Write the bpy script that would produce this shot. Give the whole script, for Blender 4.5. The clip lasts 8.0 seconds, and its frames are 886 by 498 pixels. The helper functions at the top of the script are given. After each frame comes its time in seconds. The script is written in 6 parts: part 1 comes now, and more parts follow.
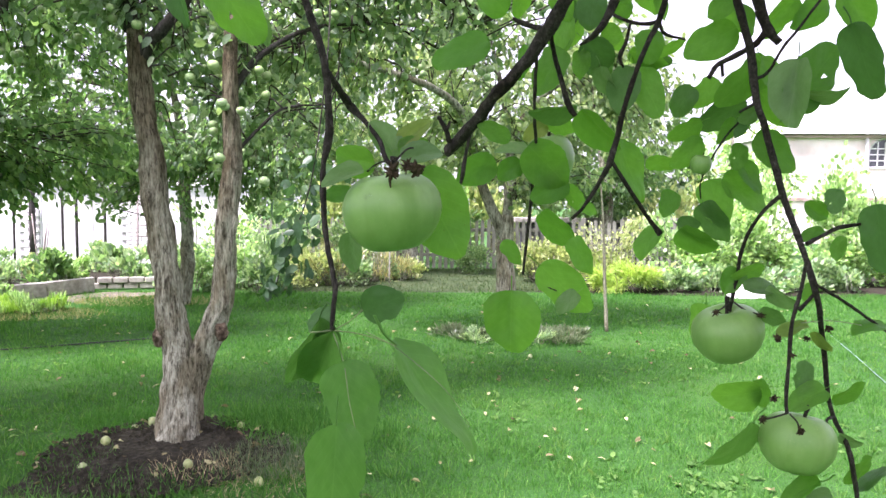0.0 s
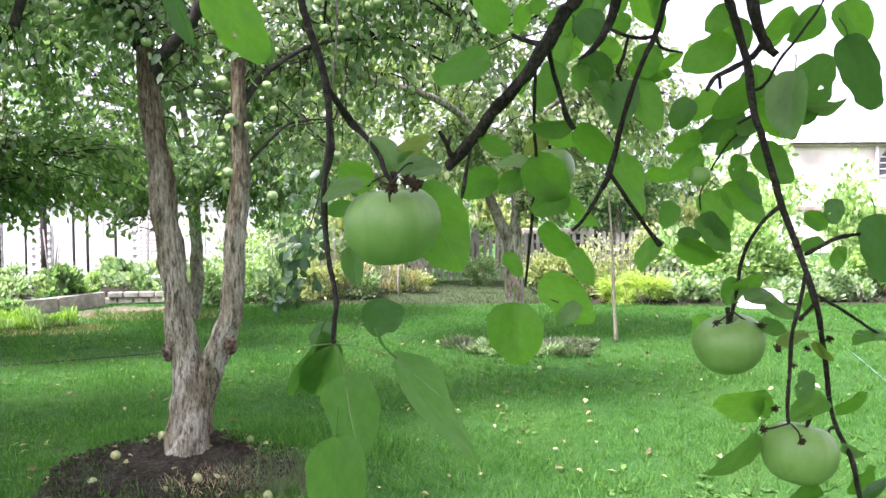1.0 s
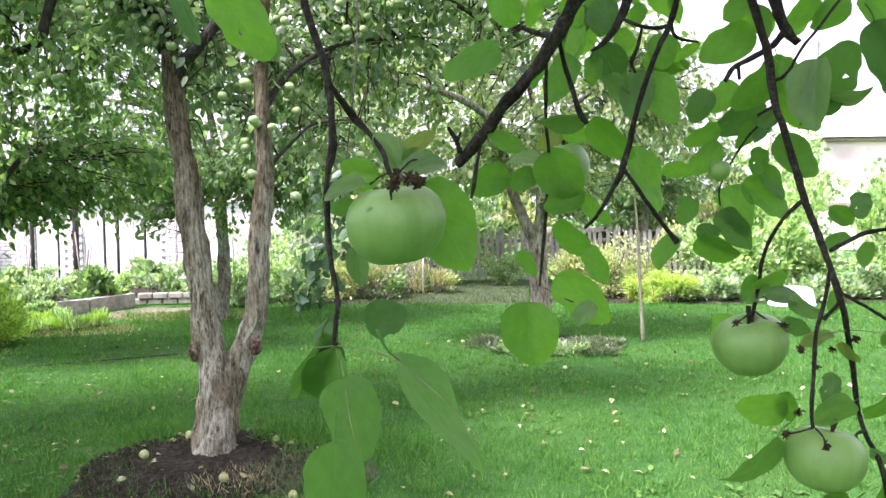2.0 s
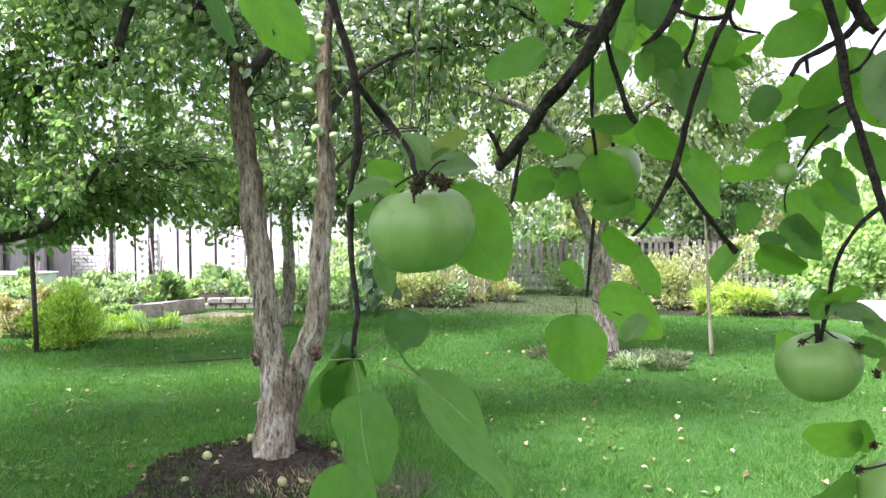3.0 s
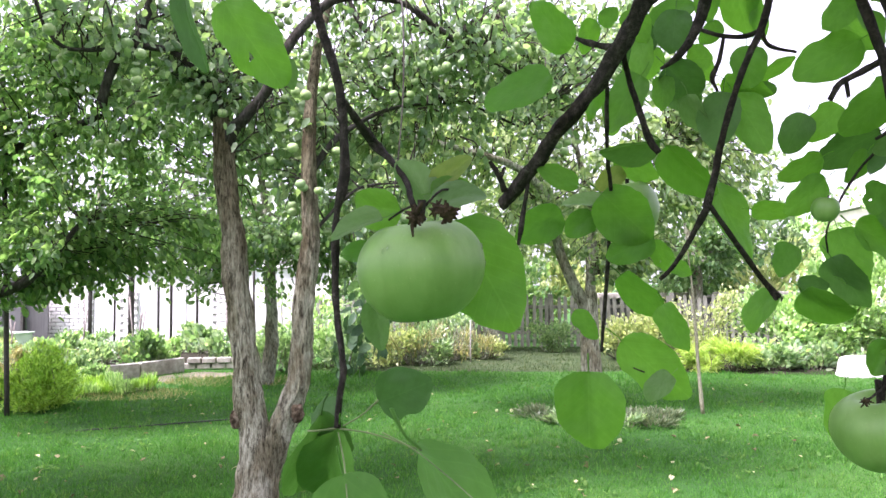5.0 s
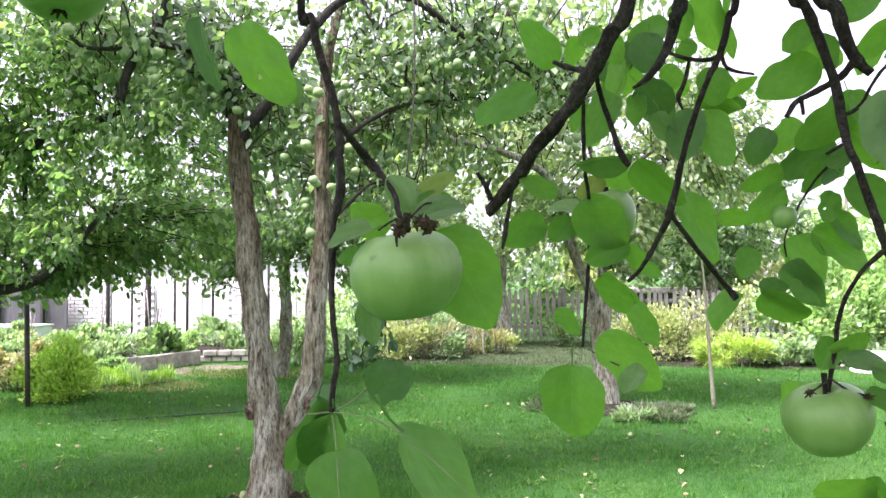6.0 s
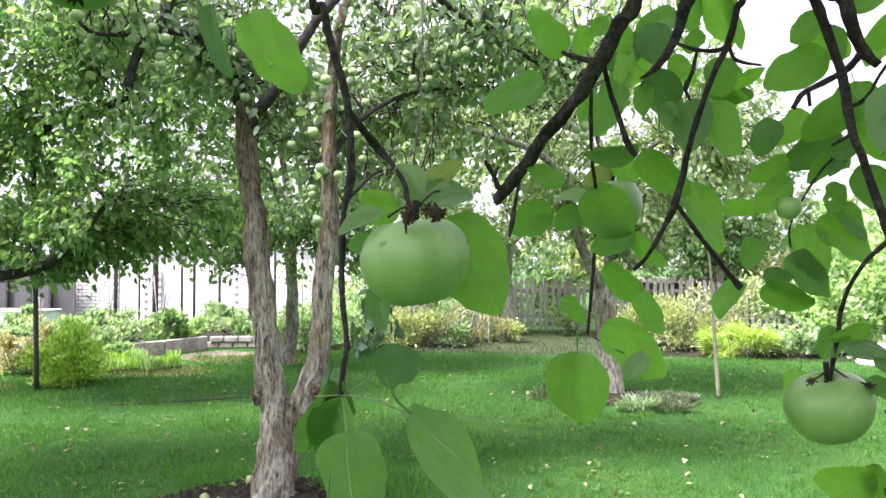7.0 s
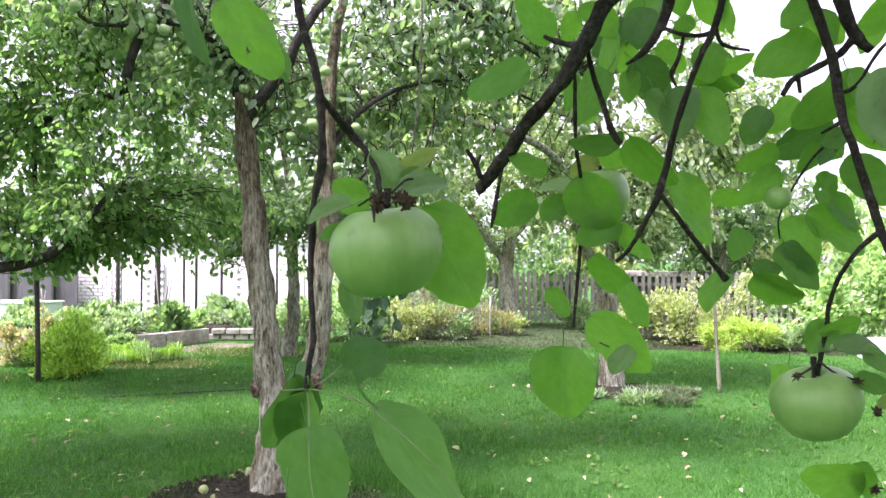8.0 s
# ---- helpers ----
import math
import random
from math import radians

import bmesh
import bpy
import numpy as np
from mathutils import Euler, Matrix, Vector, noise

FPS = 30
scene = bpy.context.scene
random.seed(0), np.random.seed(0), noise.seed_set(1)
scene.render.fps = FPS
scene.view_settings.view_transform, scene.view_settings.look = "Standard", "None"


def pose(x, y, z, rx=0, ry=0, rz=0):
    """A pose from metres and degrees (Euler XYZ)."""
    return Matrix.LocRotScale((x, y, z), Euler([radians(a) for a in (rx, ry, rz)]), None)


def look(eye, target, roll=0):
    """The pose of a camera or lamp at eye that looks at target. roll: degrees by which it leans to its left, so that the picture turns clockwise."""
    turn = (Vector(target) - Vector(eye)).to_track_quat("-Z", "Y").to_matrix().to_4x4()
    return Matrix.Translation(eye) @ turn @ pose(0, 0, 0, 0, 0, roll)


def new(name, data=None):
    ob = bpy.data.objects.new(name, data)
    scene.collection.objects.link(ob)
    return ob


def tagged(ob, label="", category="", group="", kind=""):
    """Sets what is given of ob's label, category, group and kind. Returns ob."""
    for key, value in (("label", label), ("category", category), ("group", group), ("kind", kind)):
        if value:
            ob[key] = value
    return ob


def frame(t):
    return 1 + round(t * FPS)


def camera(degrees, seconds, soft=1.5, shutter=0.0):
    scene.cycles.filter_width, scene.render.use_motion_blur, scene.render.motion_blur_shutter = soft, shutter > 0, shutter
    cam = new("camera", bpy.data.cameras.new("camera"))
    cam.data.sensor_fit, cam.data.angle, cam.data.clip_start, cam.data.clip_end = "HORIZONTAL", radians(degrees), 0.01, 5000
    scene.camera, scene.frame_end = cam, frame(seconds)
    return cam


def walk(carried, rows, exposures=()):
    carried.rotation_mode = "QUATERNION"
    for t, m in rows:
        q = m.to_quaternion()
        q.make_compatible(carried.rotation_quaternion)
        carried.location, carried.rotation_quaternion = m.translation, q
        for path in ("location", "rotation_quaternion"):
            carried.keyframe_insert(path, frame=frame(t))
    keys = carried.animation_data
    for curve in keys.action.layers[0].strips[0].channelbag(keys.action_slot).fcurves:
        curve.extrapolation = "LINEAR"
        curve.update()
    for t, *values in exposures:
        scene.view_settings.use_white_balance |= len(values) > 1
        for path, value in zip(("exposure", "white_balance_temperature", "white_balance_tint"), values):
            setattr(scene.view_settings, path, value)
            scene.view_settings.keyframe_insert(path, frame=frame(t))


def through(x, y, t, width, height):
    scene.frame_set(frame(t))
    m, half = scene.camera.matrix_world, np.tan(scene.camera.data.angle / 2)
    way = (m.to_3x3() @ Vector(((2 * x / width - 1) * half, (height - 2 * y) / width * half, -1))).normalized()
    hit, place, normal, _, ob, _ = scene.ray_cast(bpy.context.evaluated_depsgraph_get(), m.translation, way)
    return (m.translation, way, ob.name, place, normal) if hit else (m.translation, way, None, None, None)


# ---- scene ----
# ---- camera and walk ----
cam = camera(64.52, 8.0, soft=1.5)
PATH = [
    (0, pose(0.0000, -0.0000, 1.5000, 86.569, -0.298, -0.000)),
    (0.5, pose(0.0064, -0.0048, 1.5014, 87.073, -0.160, 0.177)),
    (1, pose(0.0070, -0.0070, 1.5013, 87.560, 0.210, 0.682)),
    (2.3, pose(0.0261, 0.0189, 1.4991, 87.544, 0.713, 4.179)),
    (2.5, pose(0.0284, 0.0260, 1.4984, 87.693, 0.654, 5.394)),
    (3, pose(0.0447, 0.0484, 1.4972, 88.300, 0.357, 7.916)),
    (3.5, pose(0.0434, 0.0729, 1.4979, 89.511, -0.050, 9.239)),
    (4, pose(0.0192, 0.1033, 1.4922, 90.780, 0.162, 8.902)),
    (4.5, pose(0.0107, 0.1231, 1.4897, 92.080, 0.484, 6.416)),
    (5, pose(0.0224, 0.1279, 1.4871, 92.963, 0.671, 6.660)),
    (6.3, pose(0.0525, 0.0645, 1.4938, 92.227, 0.346, 8.071)),
    (6.5, pose(0.0504, 0.0661, 1.4930, 92.060, 0.221, 8.173)),
    (7, pose(0.0500, 0.0645, 1.4917, 91.539, 0.060, 8.279)),
    (7.5, pose(0.0534, 0.0647, 1.4923, 91.106, 0.213, 8.223)),
    (8, pose(0.0680, 0.0834, 1.4900, 90.964, -0.099, 8.498)),
]
STOPS = 1.6
walk(cam, PATH, [(0.0, STOPS, 5980, 36), (8.0, STOPS, 5980, 36)])

# ---- world, sun ----
SUN_EL, SUN_AZ = 59.0, 236.0      # degrees; azimuth from +y towards +x
world = bpy.data.worlds.new("overcast_sky")
scene.world = world
world.use_nodes = True
wn = world.node_tree
sky = wn.nodes.new("ShaderNodeTexSky")
sky.sky_type, sky.sun_disc = "NISHITA", False
sky.sun_elevation, sky.sun_rotation = radians(SUN_EL), radians(SUN_AZ)
sky.air_density, sky.dust_density, sky.ozone_density = 1.2, 6.0, 1.0
pale = wn.nodes.new("ShaderNodeHueSaturation")
pale.inputs["Saturation"].default_value = 0.22
wn.links.new(sky.outputs["Color"], pale.inputs["Color"])
cloud = wn.nodes.new("ShaderNodeMix")
cloud.data_type = "RGBA"
cloud.inputs["Factor"].default_value = 0.5
cloud.inputs["B"].default_value = (5.6, 5.7, 5.9, 1)
wn.links.new(pale.outputs["Color"], cloud.inputs["A"])
wn.links.new(cloud.outputs["Result"], wn.nodes["Background"].inputs["Color"])
wn.nodes["Background"].inputs["Strength"].default_value = 0.152
sun = new("sun", bpy.data.lights.new("sun", "SUN"))
sun.data.energy, sun.data.angle, sun.data.color = 5.0, radians(16), (1.0, 0.96, 0.9)
az, el = radians(SUN_AZ), radians(SUN_EL)
sun.matrix_world = look((0, 0, 0), (-math.sin(az) * math.cos(el), -math.cos(az) * math.cos(el), -math.sin(el)))


# ---- material helpers ----
def shader(name):
    m = bpy.data.materials.new(name)
    m.use_nodes = True
    nt = m.node_tree
    return m, nt, nt.nodes["Principled BSDF"]


def noise_tex(nt, scale, detail=4.0, stretch=(1, 1, 1), rough=0.6):
    co = nt.nodes.new("ShaderNodeTexCoord")
    mp = nt.nodes.new("ShaderNodeMapping")
    mp.inputs["Scale"].default_value = stretch
    tx = nt.nodes.new("ShaderNodeTexNoise")
    tx.inputs["Scale"].default_value, tx.inputs["Detail"].default_value = scale, detail
    tx.inputs["Roughness"].default_value = rough
    nt.links.new(co.outputs["Object"], mp.inputs["Vector"])
    nt.links.new(mp.outputs["Vector"], tx.inputs["Vector"])
    return tx.outputs["Fac"]


def ramp(nt, fac, stops):
    r = nt.nodes.new("ShaderNodeValToRGB")
    e = r.color_ramp.elements
    while len(e) < len(stops):
        e.new(0.5)
    for el_, (p, c) in zip(e, stops):
        el_.position, el_.color = p, (*c, 1)
    nt.links.new(fac, r.inputs["Fac"])
    return r.outputs["Color"]


def mix(nt, a, b, fac, mode="MIX"):
    n = nt.nodes.new("ShaderNodeMix")
    n.data_type, n.blend_type = "RGBA", mode
    for sock, v in ((n.inputs["Factor"], fac), (n.inputs["A"], a), (n.inputs["B"], b)):
        if isinstance(v, bpy.types.NodeSocket):
            nt.links.new(v, sock)
        else:
            sock.default_value = v if isinstance(v, float) else (*v, 1)
    return n.outputs["Result"]


def bump(nt, bsdf, height, strength=0.5, distance=0.01):
    b = nt.nodes.new("ShaderNodeBump")
    b.inputs["Strength"].default_value, b.inputs["Distance"].default_value = strength, distance
    nt.links.new(height, b.inputs["Height"])
    nt.links.new(b.outputs["Normal"], bsdf.inputs["Normal"])


def simple(name, stops, scale=8.0, rough=0.7, metal=0.0, relief=0.3, depth=0.005, stretch=(1, 1, 1)):
    m, nt, b = shader(name)
    f = noise_tex(nt, scale, 6, stretch)
    coarse = noise_tex(nt, scale * 0.17, 3)
    c = ramp(nt, f, stops)
    c = mix(nt, c, mix(nt, c, (0.62, 0.6, 0.58), 1.0, "MULTIPLY"), ramp(nt, coarse, [(0.4, (0, 0, 0)), (0.7, (1, 1, 1))]))
    nt.links.new(c, b.inputs["Base Color"])
    b.inputs["Roughness"].default_value, b.inputs["Metallic"].default_value = rough, metal
    b.inputs["Specular IOR Level"].default_value = 0.15 if rough > 0.8 else 0.5
    bump(nt, b, f, relief, depth)
    return m


def leaf_mat(name, dark, mid, light, through, spec=0.55, rough=0.36, translucency=0.45, per="island"):
    """Leaves: a little gloss above, light shining through, each leaf of its own tone."""
    m, nt, b = shader(name)
    if per == "island":
        rnd = nt.nodes.new("ShaderNodeNewGeometry").outputs["Random Per Island"]
    else:
        rnd = nt.nodes.new("ShaderNodeObjectInfo").outputs["Random"]
    tone = ramp(nt, rnd, [(0.0, dark), (0.5, mid), (1.0, light)])
    f = noise_tex(nt, 60.0 if per == "island" else 28.0, 4)
    tone = mix(nt, tone, mix(nt, tone, (0.72, 0.78, 0.6), 1.0, "MULTIPLY"), ramp(nt, f, [(0.42, (0, 0, 0)), (0.62, (1, 1, 1))]))
    nt.links.new(tone, b.inputs["Base Color"])
    b.inputs["Roughness"].default_value = rough
    b.inputs["Specular IOR Level"].default_value = spec
    bump(nt, b, f, 0.25, 0.002)
    tr = nt.nodes.new("ShaderNodeBsdfTranslucent")
    nt.links.new(mix(nt, tone, through, 1.0, "MULTIPLY"), tr.inputs["Color"])
    ms = nt.nodes.new("ShaderNodeMixShader")
    ms.inputs["Fac"].default_value = translucency
    nt.links.new(b.outputs["BSDF"], ms.inputs[1])
    nt.links.new(tr.outputs["BSDF"], ms.inputs[2])
    nt.links.new(ms.outputs["Shader"], nt.nodes["Material Output"].inputs["Surface"])
    return m


THRU = (1.8, 2.1, 1.0)
LEAF_APPLE = leaf_mat("apple_leaf", (0.07, 0.132, 0.065), (0.132, 0.208, 0.105), (0.27, 0.34, 0.205), THRU)
LEAF_PALE = leaf_mat("pale_apple_leaf", (0.1, 0.165, 0.08), (0.19, 0.265, 0.13), (0.38, 0.425, 0.23), THRU)
LEAF_DARK = leaf_mat("dark_leaf", (0.065, 0.13, 0.056), (0.13, 0.22, 0.094), (0.26, 0.35, 0.165), THRU, 0.5, 0.4, 0.6)
# apple leaf again, with shade put into its colour for the hanging spray
LEAF_SHADE = leaf_mat("shaded_leaf", (0.03, 0.07, 0.035), (0.05, 0.105, 0.05), (0.1, 0.17, 0.09), THRU, 0.4, 0.4, 0.35)
LEAF_MID = leaf_mat("mid_leaf", (0.065, 0.13, 0.06), (0.12, 0.205, 0.092), (0.22, 0.31, 0.155), THRU, 0.5, 0.4, 0.5)
LEAF_LIME = leaf_mat("lime_leaf", (0.24, 0.38, 0.07), (0.37, 0.5, 0.11), (0.52, 0.6, 0.2), (1.5, 1.6, 0.7))
LEAF_HEDGE = leaf_mat("hedge_leaf", (0.13, 0.24, 0.09), (0.32, 0.47, 0.205), (0.58, 0.68, 0.42), (1.6, 1.8, 0.9))
LEAF_BED = leaf_mat("bed_leaf", (0.12, 0.215, 0.11), (0.24, 0.345, 0.195), (0.45, 0.53, 0.36), (1.6, 1.8, 0.9))
LEAF_CANE = leaf_mat("cane_leaf", (0.2, 0.27, 0.1), (0.36, 0.42, 0.19), (0.56, 0.56, 0.31), (1.4, 1.5, 0.9))
LEAF_DRY = leaf_mat("dry_leaf", (0.17, 0.2, 0.08), (0.32, 0.33, 0.15), (0.52, 0.48, 0.26), (1.4, 1.3, 0.9))
LEAF_GREY = leaf_mat("grey_leaf", (0.075, 0.125, 0.055), (0.125, 0.175, 0.085), (0.215, 0.25, 0.14), (1.2, 1.2, 1.0))
LEAF_FRESH = leaf_mat("fresh_leaf", (0.18, 0.32, 0.05), (0.3, 0.47, 0.08), (0.46, 0.6, 0.17), (1.5, 1.7, 0.7))
GRASS_PALE = leaf_mat("pale_grass_blade", (0.06, 0.16, 0.035), (0.095, 0.215, 0.05), (0.16, 0.28, 0.08), (1.5, 1.7, 0.8), 0.06, 0.6, 0.35)
GRASS = leaf_mat("grass_blade", (0.039, 0.126, 0.026), (0.066, 0.19, 0.038), (0.12, 0.265, 0.062), (1.5, 1.8, 0.8), 0.06, 0.6, 0.35)
FALLEN = leaf_mat("fallen_leaf", (0.12, 0.085, 0.05), (0.32, 0.3, 0.15), (0.52, 0.51, 0.3), (1.2, 1.1, 0.8), 0.2, 0.6, 0.2, "object")


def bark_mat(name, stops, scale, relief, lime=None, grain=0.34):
    """Bark with dark upright flecks; lime: the heights in metres between which the pale, dry lower bark gives way to
    brown, with the crown's shade put into that darker colour too.
    """
    m, nt, b = shader(name)
    f = noise_tex(nt, scale * 1.4, 8, (1, 1, grain), 0.8)
    fleck = noise_tex(nt, scale * 1.1, 5, (1, 1, grain), 0.7)
    patch = noise_tex(nt, scale * 0.14, 5, (1, 1, 0.5), 0.65)
    c = ramp(nt, f, stops)
    c = mix(nt, c, stops[0][1], ramp(nt, fleck, [(0.37, (0.85, 0.85, 0.85)), (0.42, (0, 0, 0))]))
    c = mix(nt, c, mix(nt, c, (0.55, 0.5, 0.43), 1.0, "MULTIPLY"), ramp(nt, patch, [(0.46, (0, 0, 0)), (0.6, (1, 1, 1))]))
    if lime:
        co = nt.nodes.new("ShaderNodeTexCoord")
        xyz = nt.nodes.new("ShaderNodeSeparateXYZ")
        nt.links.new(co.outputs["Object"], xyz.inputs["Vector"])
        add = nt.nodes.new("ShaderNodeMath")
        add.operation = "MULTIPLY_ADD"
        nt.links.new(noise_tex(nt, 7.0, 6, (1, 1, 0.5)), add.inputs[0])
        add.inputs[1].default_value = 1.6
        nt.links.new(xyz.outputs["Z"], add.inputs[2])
        # browner upper bark, its colour also darkened for the shade under the crown
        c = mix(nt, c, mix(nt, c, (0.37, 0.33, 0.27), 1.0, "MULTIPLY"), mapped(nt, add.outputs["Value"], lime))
    nt.links.new(c, b.inputs["Base Color"])
    b.inputs["Roughness"].default_value = 0.92
    b.inputs["Specular IOR Level"].default_value = 0.15
    bump(nt, b, mix(nt, f, fleck, 0.5), 1.0, relief)
    return m


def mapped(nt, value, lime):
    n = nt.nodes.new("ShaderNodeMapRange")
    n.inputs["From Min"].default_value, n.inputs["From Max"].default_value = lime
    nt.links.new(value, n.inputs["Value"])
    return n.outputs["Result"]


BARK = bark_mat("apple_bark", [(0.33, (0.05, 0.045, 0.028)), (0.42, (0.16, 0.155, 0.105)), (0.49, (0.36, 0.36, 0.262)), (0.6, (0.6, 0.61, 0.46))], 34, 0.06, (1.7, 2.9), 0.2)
BARK_MID = bark_mat("brown_bark", [(0.3, (0.014, 0.012, 0.01)), (0.5, (0.065, 0.057, 0.047)), (0.75, (0.17, 0.155, 0.13))], 30, 0.03)
BARK_DARK = bark_mat("dark_bark", [(0.3, (0.014, 0.0135, 0.011)), (0.5, (0.04, 0.038, 0.031)), (0.75, (0.115, 0.111, 0.094))], 34, 0.02)
BARK_GREY = bark_mat("grey_bark", [(0.34, (0.036, 0.036, 0.025)), (0.46, (0.2, 0.205, 0.15)), (0.64, (0.46, 0.475, 0.36))], 26, 0.04)
BARK_TWIG = bark_mat("twig_bark", [(0.3, (0.01, 0.0095, 0.0075)), (0.48, (0.025, 0.0225, 0.0175)), (0.6, (0.058, 0.053, 0.041)), (0.72, (0.125, 0.122, 0.098))], 130, 0.006, None, 0.8)
SCAR = simple("pruning_scar", [(0.38, (0.03, 0.022, 0.014)), (0.5, (0.1, 0.072, 0.045)), (0.65, (0.24, 0.21, 0.15))], 30, 0.9, relief=0.9, depth=0.02)
SOIL = simple("bare_soil", [(0.3, (0.0105, 0.0095, 0.006)), (0.5, (0.03, 0.0275, 0.0175)), (0.75, (0.083, 0.078, 0.051))], 28, 0.95, relief=1.0, depth=0.03)
CONCRETE = simple("weathered_concrete", [(0.3, (0.28, 0.27, 0.23)), (0.7, (0.5, 0.48, 0.42))], 14, 0.9, relief=0.5)
WHITE_BRICK = simple("white_brick", [(0.3, (0.74, 0.73, 0.71)), (0.7, (0.86, 0.85, 0.83))], 6, 0.85)
MORTAR = simple("mortar", [(0.3, (0.36, 0.36, 0.35)), (0.7, (0.5, 0.5, 0.49))], 20, 0.95)
WHITE_SHEET = simple("white_sheet", [(0.3, (0.82, 0.82, 0.83)), (0.7, (0.88, 0.88, 0.88))], 2.0, 0.5, relief=0.05)
DARK_METAL = simple("dark_metal", [(0.3, (0.03, 0.028, 0.026)), (0.7, (0.08, 0.07, 0.06))], 30, 0.6, 0.4)
GREY_BOARD = simple("grey_board", [(0.3, (0.12, 0.125, 0.1)), (0.55, (0.25, 0.255, 0.205)), (0.8, (0.38, 0.385, 0.32))], 9, 0.9, stretch=(4, 4, 0.4), relief=0.6)
SHED_GREY = simple("shed_grey", [(0.3, (0.055, 0.057, 0.055)), (0.7, (0.1, 0.1, 0.098))], 5, 0.8, stretch=(3, 3, 0.3))
PINK_WALL = simple("pale_pink_brick", [(0.3, (0.92, 0.77, 0.71)), (0.7, (0.94, 0.86, 0.82))], 3, 0.9)
PALE_ROOF = simple("pale_roof", [(0.3, (0.62, 0.6, 0.58)), (0.7, (0.75, 0.73, 0.72))], 1.5, 0.6)
TRIM_BROWN = simple("brown_eave", [(0.3, (0.3, 0.22, 0.18)), (0.7, (0.42, 0.33, 0.28))], 5, 0.8)
WINDOW_GLASS = simple("dark_window", [(0.3, (0.05, 0.05, 0.06)), (0.7, (0.1, 0.1, 0.11))], 2, 0.1)
ENAMEL = simple("white_enamel", [(0.3, (0.76, 0.74, 0.74)), (0.7, (0.84, 0.82, 0.82))], 4, 0.3, relief=0.05)
RUBBER = simple("black_rubber", [(0.3, (0.012, 0.013, 0.013)), (0.7, (0.035, 0.036, 0.035))], 20, 0.6)
HOSE_BLUE = simple("pale_blue_hose", [(0.3, (0.1, 0.19, 0.16)), (0.7, (0.15, 0.25, 0.22))], 20, 0.5)
STRAW = simple("straw", [(0.3, (0.3, 0.24, 0.12)), (0.7, (0.55, 0.47, 0.27))], 30, 0.9)
LADDER_GREY = simple("grey_wood", [(0.3, (0.25, 0.22, 0.2)), (0.7, (0.4, 0.36, 0.33))], 12, 0.9)


def apple_mat(name, low, mid, high, per_object=True):
    m, nt, b = shader(name)
    f = noise_tex(nt, 22.0, 5)
    c = ramp(nt, f, [(0.3, low), (0.5, mid), (0.72, high)])
    dots = noise_tex(nt, 620.0, 2)
    c = mix(nt, c, (0.5, 0.62, 0.34), ramp(nt, dots, [(0.68, (0, 0, 0)), (0.76, (0.22, 0.22, 0.22))]))
    streak = noise_tex(nt, 75.0, 4, (1, 1, 0.1))
    c = mix(nt, c, mix(nt, c, (0.8, 0.86, 0.72), 1.0, "MULTIPLY"), ramp(nt, streak, [(0.45, (0, 0, 0)), (0.62, (0.8, 0.8, 0.8))]))
    if per_object:
        rnd = nt.nodes.new("ShaderNodeObjectInfo").outputs["Random"]
        c = mix(nt, c, mix(nt, c, (1.06, 1.0, 0.84), 1.0, "MULTIPLY"), rnd)
    nt.links.new(c, b.inputs["Base Color"])
    b.inputs["Roughness"].default_value = 0.42
    b.inputs["Specular IOR Level"].default_value = 0.38
    b.inputs["Subsurface Weight"].default_value = 0.12
    b.inputs["Subsurface Radius"].default_value = (0.004, 0.006, 0.002)
    bump(nt, b, f, 0.08, 0.003)
    return m


APPLE_NEAR = apple_mat("green_apple_skin", (0.102, 0.22, 0.042), (0.13, 0.258, 0.056), (0.175, 0.3, 0.082), False)
APPLE_FAR = apple_mat("pale_apple_skin", (0.17, 0.28, 0.11), (0.235, 0.345, 0.15), (0.32, 0.42, 0.215))
APPLE_FALLEN = apple_mat("fallen_apple_skin", (0.2, 0.27, 0.11), (0.27, 0.33, 0.15), (0.34, 0.38, 0.2))
CALYX = simple("dried_blossom", [(0.35, (0.018, 0.014, 0.008)), (0.65, (0.07, 0.052, 0.027))], 200, 0.95, relief=0.8)
STALK = simple("green_stalk", [(0.35, (0.12, 0.18, 0.06)), (0.65, (0.18, 0.24, 0.09))], 60, 0.6)


# ---- geometry helpers ----
rng = np.random.default_rng(7)


def mesh_data(name, verts, faces, material, smooth=True):
    me = bpy.data.meshes.new(name)
    me.from_pydata([tuple(v) for v in verts], [], [tuple(f) for f in faces])
    me.materials.append(material)
    if smooth:
        me.shade_smooth()
    me.update()
    return me


def part(name, data, parent=None, label="", kind=""):
    """A mesh as one object under a thing or part; data is in the world's metres."""
    ob = new(name, data)
    if parent is not None:
        ob.parent = parent
        if parent.parent is None:
            ob.matrix_parent_inverse = Matrix.Translation(-parent.location)
    return tagged(ob, label=label, kind=kind)


def thing(name, place, label, category, group="", kind=""):
    ob = new(name)
    ob.empty_display_size = 0.1
    ob.location = place
    return tagged(ob, label, category, group, kind)


def curve_points(pts, steps):
    """A smooth line through the given points."""
    p = np.array(pts, float)
    if len(p) == 2:
        return p[0] + (p[1] - p[0]) * np.linspace(0, 1, steps + 1)[:, None]
    q = np.vstack([2 * p[0] - p[1], p, 2 * p[-1] - p[-2]])
    out = []
    for i in range(1, len(q) - 2):
        for u in np.linspace(0, 1, steps, endpoint=False):
            a, b, c, d = q[i - 1:i + 3]
            out.append(0.5 * (2 * b + (c - a) * u + (2 * a - 5 * b + 4 * c - d) * u * u + (3 * b - a - 3 * c + d) * u ** 3))
    out.append(p[-1])
    return np.array(out)


